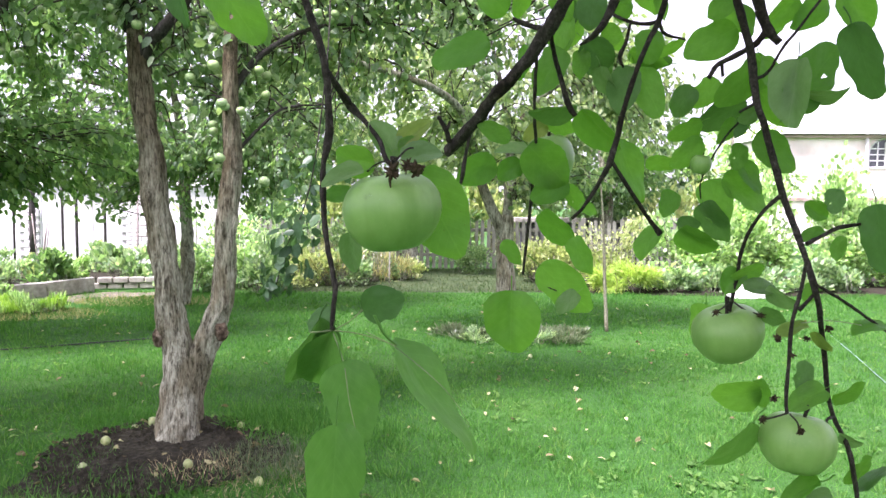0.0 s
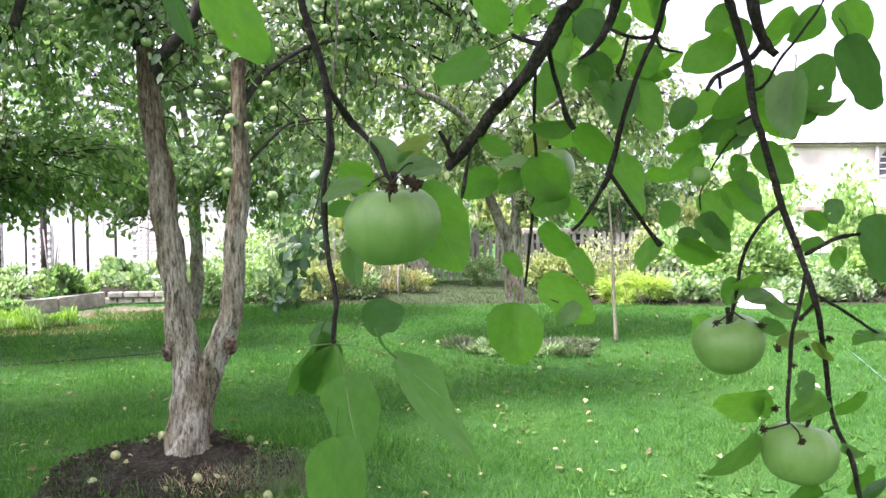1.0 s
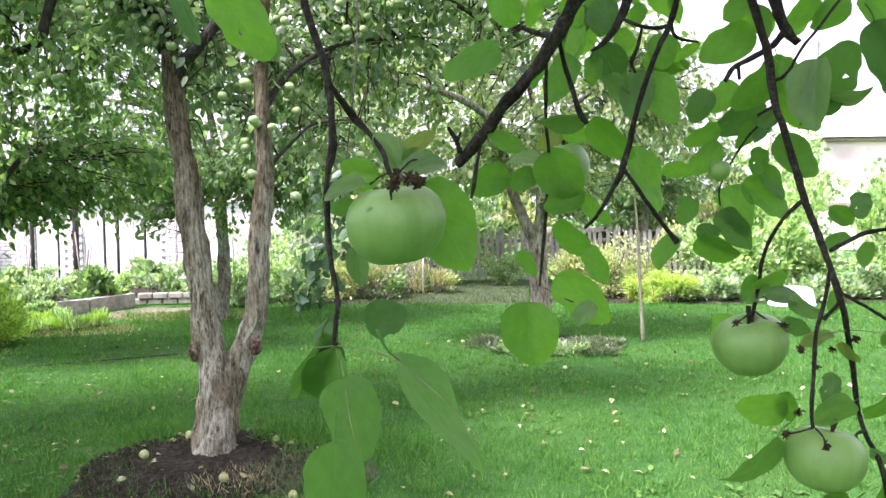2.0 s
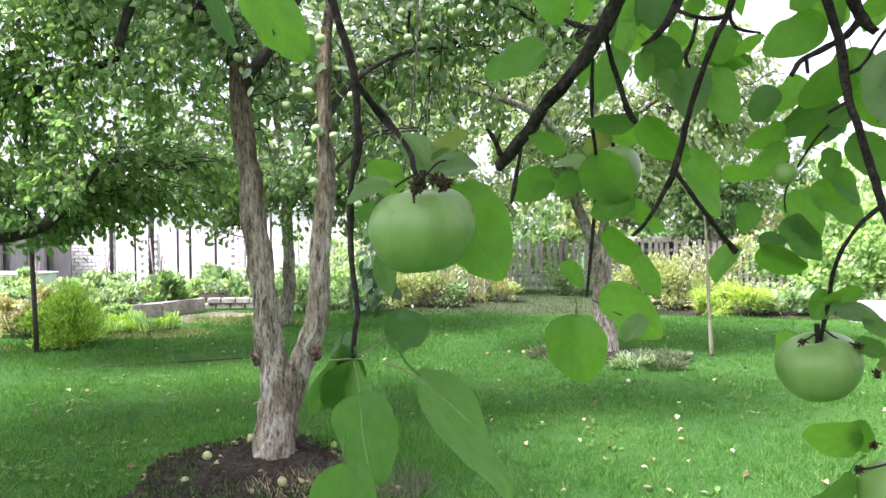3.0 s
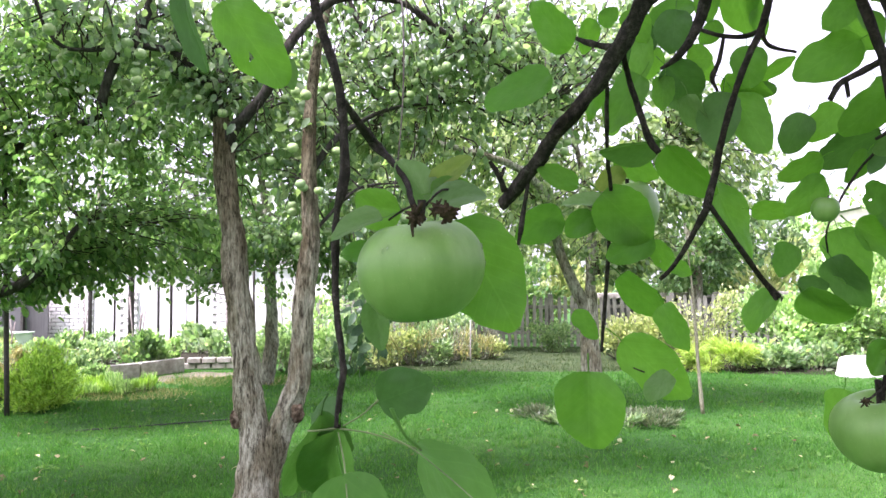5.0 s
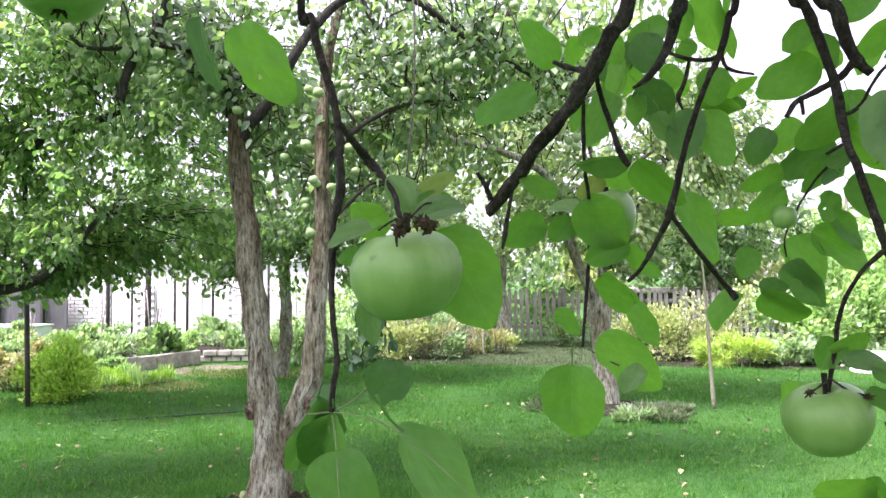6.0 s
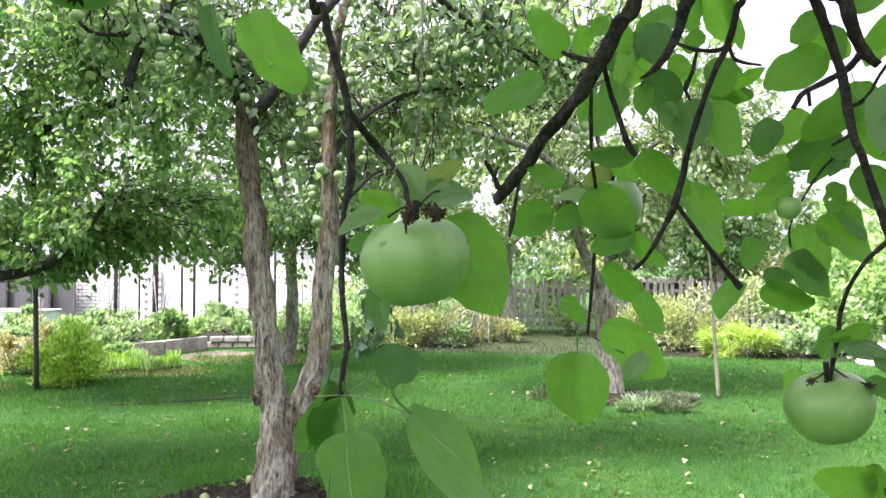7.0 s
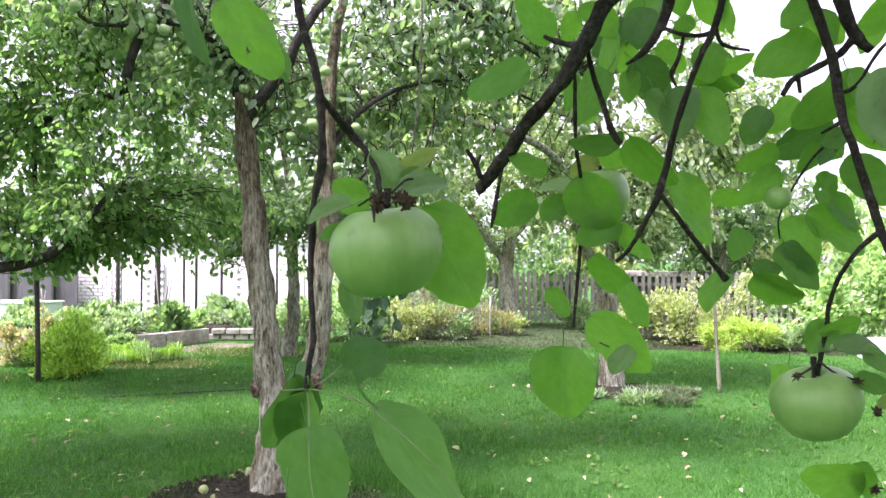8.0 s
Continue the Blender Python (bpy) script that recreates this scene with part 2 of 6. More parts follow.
def tube(pts, radii, sides=8, steps=6, rough=0.0, freq=20.0, flare=0.0):
    """A tapering, slightly knobbly round stem along a line. Gives points and faces."""
    line = curve_points(pts, steps)
    n = len(line)
    rad = np.interp(np.linspace(0, 1, n), np.linspace(0, 1, len(radii)), radii)
    tang = np.gradient(line, axis=0)
    tang /= np.linalg.norm(tang, axis=1)[:, None] + 1e-12
    side = np.cross(tang[0], (0.3, 0.9, 0.1) if abs(tang[0][2]) > 0.5 else (0, 0, 1))
    verts, faces = [], []
    for i in range(n):
        side = side - tang[i] * np.dot(side, tang[i])
        side /= np.linalg.norm(side) + 1e-12
        other = np.cross(tang[i], side)
        for k in range(sides):
            a = 2 * math.pi * k / sides
            w = math.cos(a) * side + math.sin(a) * other
            r = rad[i]
            if rough:
                q = line[i] * freq * np.array((1, 1, 0.45)) + w * 1.3
                r *= 1 + rough * noise.noise(Vector(q)) + rough * 0.5 * noise.noise(Vector(q * 2.7))
                r *= 1 + rough * 0.45 * noise.noise(Vector((w[0] * 7, w[1] * 7, line[i][2] * 5 + w[2] * 7)))
                if sides > 40:
                    r *= 1 + rough * 0.3 * noise.noise(Vector((w[0] * 15, w[1] * 15, line[i][2] * 14)))
            if flare:
                r *= 1 + flare * max(0.0, 1 - i / (0.12 * n)) * (1 + 0.5 * math.sin(a * 4))
            verts.append(line[i] + w * r)
    for i in range(n - 1):
        for k in range(sides):
            k2 = (k + 1) % sides
            faces.append((i * sides + k, i * sides + k2, (i + 1) * sides + k2, (i + 1) * sides + k))
    faces.append(tuple(range(sides))[::-1])
    faces.append(tuple(range((n - 1) * sides, n * sides)))
    return verts, faces


def stem(name, pts, radii, material, parent, sides=8, steps=6, rough=0.12, freq=20.0, flare=0.0, label=""):
    v, f = tube(pts, radii, sides, steps, rough, freq, flare)
    return part(name, mesh_data(name, v, f, material), parent, label)


def join(pieces):
    verts, faces = [], []
    for v, f in pieces:
        o = len(verts)
        verts.extend(v)
        faces.extend(tuple(i + o for i in q) for q in f)
    return verts, faces


LEAF_V = np.array([(0, 0, 0), (0, 0.5, -0.03), (0, 1, -0.12), (-0.27, 0.22, 0.05), (-0.28, 0.66, 0.02), (0.27, 0.22, 0.05), (0.28, 0.66, 0.02)])
LEAF_F = ((0, 1, 4, 3), (1, 2, 4), (0, 5, 6, 1), (1, 6, 2))
BLADE_V = np.array([(-0.5, 0, 0), (0.5, 0, 0), (0.0, 1, 0.0)])
BLADE_F = ((0, 1, 2),)
STRAP_V = np.array([(-0.5, 0, 0), (0.5, 0, 0), (-0.4, 0.6, 0.04), (0.4, 0.6, 0.04), (0.0, 1, -0.12)])
STRAP_F = ((0, 1, 3, 2), (2, 3, 4))


def scatter(name, place, along, normal, length, width, material, shape=(LEAF_V, LEAF_F)):
    """Many leaves as one mesh: places, growing directions, upper sides, lengths and width factors."""
    base_v, base_f = shape
    n, k = len(place), len(base_v)
    along = along / (np.linalg.norm(along, axis=1)[:, None] + 1e-9)
    side = np.cross(along, normal)
    side /= np.linalg.norm(side, axis=1)[:, None] + 1e-9
    up = np.cross(side, along)
    length = np.broadcast_to(length, (n,))[:, None, None]
    width = np.broadcast_to(width, (n,))[:, None, None]
    v = place[:, None, :] + length * (base_v[None, :, 1:2] * along[:, None, :] + width * base_v[None, :, 0:1] * side[:, None, :] + base_v[None, :, 2:3] * up[:, None, :])
    me = bpy.data.meshes.new(name)
    sizes = np.array([len(f) for f in base_f])
    flat = np.array([i for f in base_f for i in f])
    loops = (flat[None, :] + (np.arange(n) * k)[:, None]).ravel()
    sizes = np.tile(sizes, n)
    me.vertices.add(n * k)
    me.vertices.foreach_set("co", v.astype(np.float32).ravel())
    me.loops.add(len(loops))
    me.loops.foreach_set("vertex_index", loops.astype(np.int32))
    me.polygons.add(len(sizes))
    me.polygons.foreach_set("loop_start", np.concatenate([[0], np.cumsum(sizes)[:-1]]).astype(np.int32))
    me.update(calc_edges=True)
    me.validate()
    me.materials.append(material)
    return me


def in_ellipsoids(blobs, n):
    """n places inside a set of ellipsoids (centre, radii, weight), denser towards their skins."""
    w = np.array([b[6] for b in blobs], float)
    pick = rng.choice(len(blobs), n, p=w / w.sum())
    d = rng.normal(size=(n, 3))
    d /= np.linalg.norm(d, axis=1)[:, None]
    r = rng.random(n) ** 0.45
    b = np.array([b[:6] for b in blobs])[pick]
    return b[:, :3] + d * r[:, None] * b[:, 3:]


def apple_points(radius, squash=0.86, rings=10, seg=16, lean=0.0):
    """The outline of an apple turned round its core, with the dip for the stalk and the smaller one for the eye."""
    prof = []
    for i in range(rings + 1):
        a = math.pi * i / rings
        s = math.sin(a)
        r = radius * (s ** 0.9) * (1.0 + 0.085 * math.cos(a))
        z = radius * squash * math.cos(a)
        z -= radius * 0.34 * math.exp(-(r / (0.3 * radius)) ** 2) * (1 if a < 1.5 else -0.6)
        prof.append((r, z))
    verts, faces = [(0, 0, prof[0][1])], []
    for r, z in prof[1:-1]:
        for k in range(seg):
            t = 2 * math.pi * k / seg
            q = r * (1 + 0.018 * math.cos(5 * t) + 0.02 * math.cos(2 * t + 1))
            verts.append((q * math.cos(t) + lean * z, q * math.sin(t), z))
    verts.append((0, 0, prof[-1][1]))
    for k in range(seg):
        k2 = (k + 1) % seg
        faces.append((0, 1 + k, 1 + k2))
        for i in range(rings - 2):
            faces.append((1 + i * seg + k, 1 + (i + 1) * seg + k, 1 + (i + 1) * seg + k2, 1 + i * seg + k2))
        faces.append((len(verts) - 1, 1 + (rings - 2) * seg + k2, 1 + (rings - 2) * seg + k))
    return verts, faces


SMALL_APPLE = mesh_data("tree_apple", *apple_points(0.033, 0.9, 7, 10), APPLE_FAR)


def crown(tree, limbs, blobs, twigs, leaves, leaf_len, material, apples=0, droop=0.5):
    """Twigs that leave the limbs, leaves round the twigs, and apples hanging from them."""
    spine = np.vstack([curve_points(p, 5) for p in limbs])
    ends = in_ellipsoids(blobs, twigs)
    near = spine[np.argmin(((ends[:, None, :] - spine[None, :, :]) ** 2).sum(-1), axis=1)]
    start = ends + np.clip(near - ends, -1.1, 1.1) * rng.uniform(0.45, 1.0, (twigs, 1))
    bend = (start + ends) / 2 + rng.normal(size=(twigs, 3)) * 0.08 + np.array((0, 0, 0.12))
    pieces = []
    for s, m, e in zip(start, bend, ends):
        pieces.append(tube((s, m, e), (0.007, 0.005, 0.0025), 4, 3))
    part("twigwork", mesh_data("twigwork", *join(pieces), BARK_MID), tree, "thin brown twigs", "stuff")
    pick = rng.integers(0, twigs, leaves)
    u = rng.beta(2.2, 1.0, leaves)[:, None]
    place = (1 - u) ** 2 * start[pick] + 2 * u * (1 - u) * bend[pick] + u * u * ends[pick] + rng.normal(size=(leaves, 3)) * 0.07
    along = ends[pick] - start[pick]
    along /= np.linalg.norm(along, axis=1)[:, None] + 1e-9
    along = along * 0.5 + rng.normal(size=(leaves, 3)) * 0.7 + np.array((0, 0, -droop))
    normal = rng.normal(size=(leaves, 3)) * 0.85 + np.array((0, 0, 0.7))
    me = scatter("leaves", place, along, normal, leaf_len * rng.uniform(0.65, 1.25, leaves), rng.uniform(0.68, 1.02, leaves), material)
    part("foliage", me, tree, "", "stuff")
    pick = rng.integers(0, twigs, apples)
    for k in range(apples):
        u = rng.uniform(0.65, 1.0)
        p = start[pick[k]] * (1 - u) + ends[pick[k]] * u + rng.normal(size=3) * 0.05 - np.array((0, 0, 0.08))
        ob = part("apple", SMALL_APPLE, tree)
        s = rng.uniform(0.8, 1.15)
        ob.matrix_basis = Matrix.LocRotScale(p, Euler(rng.uniform(-0.5, 0.5, 3)), (s, s, s))


# ---- ground ----
def lawn_mat():
    m, nt, b = shader("lawn")
    fine = noise_tex(nt, 90, 5)
    mid = noise_tex(nt, 6, 4)
    broad = noise_tex(nt, 0.55, 4)
    c = ramp(nt, fine, [(0.3, (0.016, 0.062, 0.011)), (0.5, (0.034, 0.115, 0.02)), (0.72, (0.065, 0.168, 0.035))])
    c = mix(nt, c, mix(nt, c, (0.8, 0.82, 0.7), 1.0, "MULTIPLY"), ramp(nt, mid, [(0.4, (0, 0, 0)), (0.65, (1, 1, 1))]))
    c = mix(nt, c, mix(nt, c, (1.35, 1.12, 0.9), 1.0, "MULTIPLY"), ramp(nt, broad, [(0.45, (0, 0, 0)), (0.65, (1, 1, 1))]))
    nt.links.new(c, b.inputs["Base Color"])
    b.inputs["Roughness"].default_value = 0.8
    b.inputs["Specular IOR Level"].default_value = 0.15
    bump(nt, b, fine, 0.8, 0.03)
    return m


def flat_patch(name, outline, z, material, label, category, dome=0.0, kind="structure"):
    """A low patch of ground with a wandering edge, rising a little to its middle."""
    o = np.array(outline, float)
    o = np.vstack([o, o[:1]])
    o = curve_points(o, 7)[:-1]
    c = o.mean(axis=0)
    verts, faces, rings = [], [], 7
    for i in range(rings):
        s = 1 - i / rings
        for k, q in enumerate(o):
            w = 1 + 0.1 * noise.noise(Vector((q[0] * 5, q[1] * 5, 0))) + 0.06 * noise.noise(Vector((q[0] * 13, q[1] * 13, 3)))
            p = c + (q - c) * s * w
            h = z + dome * (1 - s * s) + (0.018 * noise.noise(Vector((p[0] * 9, p[1] * 9, 1))) if i else -0.01)
            verts.append((p[0], p[1], h))
    verts.append((c[0], c[1], z + dome))
    n = len(o)
    for i in range(rings - 1):
        for k in range(n):
            k2 = (k + 1) % n
            faces.append((i * n + k, i * n + k2, (i + 1) * n + k2, (i + 1) * n + k))
    for k in range(n):
        faces.append(((rings - 1) * n + k, (rings - 1) * n + (k + 1) % n, rings * n))
    ob = part(name, mesh_data(name, verts, faces, material))
    return tagged(ob, label, category, kind=kind)


ground = part("ground", mesh_data("ground", [(-900, -900, 0), (900, -900, 0), (900, 900, 0), (-900, 900, 0)], [(0, 1, 2, 3)], lawn_mat(), False))
tagged(ground, "green mown lawn running on to the horizon", "lawn", kind="structure")
TREE_SOIL = [(-2.3, 3.5), (-1.7, 3.45), (-1.15, 3.75), (-0.95, 4.2), (-1.25, 4.75), (-1.85, 4.85), (-2.35, 4.3)]
flat_patch("soil_patch", TREE_SOIL, 0.008, SOIL, "dark bare soil round the foot of the apple tree", "soil", 0.035)
flat_patch("soil_strip", [(1.6, 12.3), (4.0, 12.0), (7.5, 12.05), (12.0, 12.3), (12.0, 15.5), (6.0, 15.5), (1.6, 15.5)], 0.01, SOIL, "dark dug soil of the border bed below the hedge", "soil", 0.03)
flat_patch("soil_patch", [(-3.4, 12.3), (-1.0, 12.2), (1.5, 12.4), (2.2, 13.6), (1.5, 16.4), (-1.0, 16.4), (-3.6, 14.0)], 0.01,
           simple("dry_ground", [(0.3, (0.022, 0.042, 0.015)), (0.55, (0.05, 0.075, 0.03)), (0.75, (0.1, 0.105, 0.06))], 9, 0.95, relief=0.8, depth=0.03), "dry brownish ground with thin grass before the fence", "soil", 0.02)
flat_patch("soil_patch", [(0.3, 8.3), (0.45, 7.9), (1.1, 7.85), (1.35, 8.2), (1.25, 8.9), (0.6, 8.95)], 0.004, SOIL, "small soil patch round the far apple tree", "soil", 0.02)


def in_soil(x, y):
    return (((x + 1.63) / 0.7) ** 2 + ((y - 4.25) / 0.62) ** 2 < 0.8 + 0.35 * np.sin(x * 9 + y * 7) * np.cos(x * 5 - y * 11)) | (((x - 0.85) / 0.4) ** 2 + ((y - 8.4) / 0.45) ** 2 < 1) | (y > 12.2)


def grass(name, n, near, far, height, width, label):
    """Blades, shorter and taller in drifts; those farther off stand thinner sown and a little broader."""
    y = near + (far - near) * rng.random(n) ** 1.35
    x = (rng.random(n) * 2 - 1) * (0.72 * y + 0.9) - 0.12 * y
    drift = np.sin(x * 2.3 + 1.2 * np.sin(y * 1.7)) * np.cos(y * 2.9 + x) + 0.6 * np.sin(x * 6.1 - y * 3.3) * np.cos(y * 7.2 + 1.4 * x)
    tall = 0.45 + 0.8 * np.clip(drift * 0.5 + 0.35, 0, 1.2)
    keep = ~in_soil(x, y) & (rng.random(n) < np.clip((y - 1.9) / 1.4, 0.02, 1))      # thins out underfoot
    x, y, tall = x[keep], y[keep], tall[keep]
    n = len(x)
    place = np.stack([x, y, np.full(n, -0.003)], 1)
    along = rng.normal(size=(n, 3)) * 0.42 + np.array((0, 0, 1.0))
    length = height * tall * rng.uniform(0.6, 1.6, n) * (0.8 + 0.05 * y)
    me = scatter(name, place, along, rng.normal(size=(n, 3)), length, width * (0.5 + 0.16 * y) / length, GRASS, (BLADE_V, BLADE_F))
    return tagged(part(name, me), label, "grass", kind="stuff")


n = 190000
x, y = rng.uniform(-11.0, 11.0, n), rng.uniform(-6.0, 11.3, n)
away = (y < 3.4) | (x < -0.84 * y - 0.9) | (x > 0.6 * y + 0.9)
x, y = x[away], y[away]
n = len(x)
me = scatter("grass", np.stack([x, y, np.full(n, -0.003)], 1), rng.normal(size=(n, 3)) * 0.42 + np.array((0, 0, 1.0)), rng.normal(size=(n, 3)), rng.uniform(0.03, 0.06, n), 0.3, GRASS, (BLADE_V, BLADE_F))
tagged(part("grass", me), "short green blades of the lawn underfoot", "grass", kind="stuff")
grass("grass", 290000, 1.9, 12.3, 0.038, 0.005, "short green blades of the mown lawn")
n = 60000
y = 3.2 + 8.2 * rng.random(n) ** 1.3
x = (rng.random(n) * 2 - 1) * (0.72 * y + 0.9) - 0.12 * y
patchy = np.sin(x * 1.9 + 2.1 * np.sin(y * 0.9)) * np.cos(y * 1.7 - 0.8 * x) + 0.5 * np.sin(5.3 * x + 2.0 * y) * np.sin(4.1 * y)
keep = (patchy + rng.normal(size=n) * 0.3 > 0.55) & ~in_soil(x, y)
x, y = x[keep], y[keep]
n = len(x)
me = scatter("grass", np.stack([x, y, np.zeros(n)], 1), rng.normal(size=(n, 3)) * 0.6 + np.array((0, 0, 0.9)), rng.normal(size=(n, 3)), rng.uniform(0.02, 0.055, n), 0.08 + 0.02 * y, GRASS_PALE, (BLADE_V, BLADE_F))
tagged(part("grass", me), "paler yellowish drifts of grass in the lawn", "grass", kind="stuff")
n = 1500
cy = 3.2 + 8.4 * rng.random(n) ** 1.4
cx = (rng.random(n) * 2 - 1) * (0.72 * cy + 0.6) - 0.12 * cy
ok = ~in_soil(cx, cy)
cx, cy = np.repeat(cx[ok], 16), np.repeat(cy[ok], 16)
m = len(cx)
out = rng.normal(size=(m, 3)) * np.array((1, 1, 0))
place = np.stack([cx, cy, np.full(m, -0.003)], 1) + out * 0.022
for k, mat in enumerate((GRASS, GRASS_PALE)):
    pick = (np.arange(m) // 16) % 2 == k
    me = scatter("tussock", place[pick], out[pick] * 0.45 + np.array((0, 0, 1.0)), rng.normal(size=(int(pick.sum()), 3)), rng.uniform(0.03, 0.085, int(pick.sum())), 0.07 + 0.012 * cy[pick], mat, (BLADE_V, BLADE_F))
    tagged(part("tussock", me), ("small green tussocks standing up out of the lawn", "small pale tussocks in the mown lawn")[k], "grass", kind="stuff")
GRASS_DRY = leaf_mat("dry_grass_blade", (0.025, 0.055, 0.018), (0.05, 0.095, 0.03), (0.12, 0.14, 0.06), (1.3, 1.4, 0.8), 0.1, 0.6, 0.3)
n = 26000
x, y = rng.uniform(-4.0, 2.4, n), rng.uniform(12.3, 16.8, n)
me = scatter("rough_grass", np.stack([x, y, np.zeros(n)], 1), rng.normal(size=(n, 3)) * 0.5 + np.array((0, 0, 0.9)), rng.normal(size=(n, 3)), rng.uniform(0.03, 0.09, n), 0.16, GRASS_DRY, (BLADE_V, BLADE_F))
tagged(part("rough_grass", me), "thin rough grass on the dry ground", "grass", kind="stuff")


# ---- apple trees ----
def apple_tree(base, stems, limbs, blobs, twigs, leaves, leaf_len, material, apples, bark, label, droop=0.5, sides=14, limb_bark=None):
    tree = thing("apple_tree", base, label, "apple tree", "apple trees of the garden")
    for pts, radii in stems:
        stem("trunk", pts, radii, bark, tree, sides, 10, 0.16, 9.0, 0.0)
    for pts, radii in limbs:
        stem("limb", pts, radii, limb_bark or bark, tree, 10, 6, 0.18, 14.0)
    crown(tree, [p for p, _ in stems + limbs], blobs, twigs, leaves, leaf_len, material, apples, droop)
    return tree


# forked tree with two trunks
tree_a = thing("apple_tree", (-1.68, 4.43, 0), "old apple tree with forked grey trunk, full of green apples", "apple tree", "apple trees of the garden")
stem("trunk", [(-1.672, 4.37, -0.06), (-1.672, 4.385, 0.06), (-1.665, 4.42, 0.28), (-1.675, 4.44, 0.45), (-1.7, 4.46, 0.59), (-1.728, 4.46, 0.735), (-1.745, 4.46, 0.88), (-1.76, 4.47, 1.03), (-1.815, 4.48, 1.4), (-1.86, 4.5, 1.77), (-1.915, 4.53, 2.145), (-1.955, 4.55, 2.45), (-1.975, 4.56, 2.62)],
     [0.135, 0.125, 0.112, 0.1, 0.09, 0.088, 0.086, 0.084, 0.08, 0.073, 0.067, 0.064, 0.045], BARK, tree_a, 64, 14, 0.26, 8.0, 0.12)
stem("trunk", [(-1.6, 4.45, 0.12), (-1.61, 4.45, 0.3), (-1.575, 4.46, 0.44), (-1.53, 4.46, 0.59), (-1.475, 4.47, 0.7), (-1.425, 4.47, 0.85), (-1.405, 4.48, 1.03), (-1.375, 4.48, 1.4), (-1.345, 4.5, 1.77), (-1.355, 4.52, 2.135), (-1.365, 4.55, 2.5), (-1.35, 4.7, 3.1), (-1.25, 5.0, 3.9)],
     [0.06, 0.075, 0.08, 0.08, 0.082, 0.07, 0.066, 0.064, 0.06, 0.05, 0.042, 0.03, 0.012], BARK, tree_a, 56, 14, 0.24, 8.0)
for p, r in (((-1.8, 4.42, 0.66), (0.04, 0.042, 0.066)), ((-1.405, 4.42, 0.7), (0.04, 0.034, 0.066))):
    v, f = apple_points(1.0, 1.0, 14, 20)
    v = [(p[0] + x * r[0] * (1 + 0.5 * noise.noise(Vector((x * 2 + p[0], y * 2, z * 3)))), p[1] + y * r[1] * (1 + 0.5 * noise.noise(Vector((x * 3, y * 3, z * 3)))), p[2] + z * r[2]) for x, y, z in v]
    part("knot", mesh_data("knot", v, f, SCAR), tree_a, "red-brown healed pruning scar")
LIMBS_A = [([(-1.955, 4.56, 2.38), (-1.88, 4.53, 2.52), (-1.79, 4.5, 2.6), (-1.64, 4.48, 2.75), (-1.56, 4.49, 2.94), (-1.39, 4.56, 3.23), (-1.18, 4.68, 3.44), (-0.80, 4.74, 3.42), (-0.58, 4.83, 3.28), (-0.35, 4.92, 3.13), (-0.08, 5.06, 3.00), (0.24, 5.21, 2.82)], [0.046, 0.042, 0.038, 0.034, 0.033, 0.0322, 0.0290, 0.0251, 0.0234, 0.0197, 0.0161, 0.0103]),
           ([(-2.00, 4.57, 2.66), (-2.03, 4.48, 2.84), (-2.12, 4.36, 2.95), (-2.21, 4.29, 3.00), (-2.33, 4.23, 3.01), (-2.46, 4.21, 3.00)], [0.034, 0.024, 0.02, 0.02, 0.024, 0.0290]),
           ([(-2.24, 4.27, 3.82), (-2.30, 4.22, 3.28), (-2.35, 4.22, 3.10), (-2.46, 4.21, 3.00), (-2.53, 4.20, 2.86), (-2.60, 4.20, 2.66)], [0.0220, 0.0254, 0.0272, 0.0290, 0.0290, 0.0272]),
           ([(-3.01, 4.12, 3.36), (-2.94, 4.13, 3.14), (-2.83, 4.15, 3.01), (-2.68, 4.18, 2.99), (-2.54, 4.20, 2.99)], [0.0091, 0.0109, 0.0127, 0.0127, 0.0145]),
           ([(-1.34, 5.26, 3.81), (-1.12, 5.30, 3.38), (-0.84, 5.45, 3.10), (-0.46, 5.61, 2.95), (0.03, 5.89, 2.77)], [0.0174, 0.0174, 0.0155, 0.0135, 0.0093]),
           ([(-1.38, 4.55, 2.2), (-1.2, 4.7, 2.5), (-0.9, 5.0, 2.75), (-0.5, 5.3, 2.85)], [0.028, 0.02, 0.014, 0.008]),
           ([(-1.37, 4.53, 1.8), (-1.2, 4.6, 2.0), (-1.05, 4.7, 2.15), (-0.8, 4.9, 2.2)], [0.014, 0.011, 0.009, 0.005]),
           ([(-1.99, 4.58, 2.62), (-2.1, 4.8, 2.95), (-2.3, 5.2, 3.3), (-2.7, 5.7, 3.5)], [0.06, 0.045, 0.03, 0.015])]
for pts, radii in LIMBS_A:
    stem("limb", pts, radii, BARK_DARK, tree_a, 10, 6, 0.2, 14.0)
crown(tree_a, [p for p, _ in LIMBS_A], [(-1.5, 5.7, 3.6, 2.0, 1.1, 0.8, 3.4), (-1.0, 5.3, 2.6, 0.75, 0.5, 0.8, 1.9), (-1.75, 5.4, 2.5, 0.5, 0.4, 0.7, 1.2), (-2.6, 5.2, 3.0, 0.9, 0.8, 0.7, 1.7),
       (0.1, 5.4, 3.2, 1.3, 0.9, 0.6, 2.4), (-2.5, 4.3, 3.1, 0.8, 0.5, 0.35, 1.2), (-0.6, 4.9, 3.05, 0.9, 0.4, 0.3, 1.2), (-2.05, 4.45, 2.82, 0.32, 0.2, 0.2, 0.7), (-1.45, 4.75, 2.35, 0.3, 0.25, 0.5, 1.0)], 600, 10500, 0.074, LEAF_APPLE, 380, 0.8)

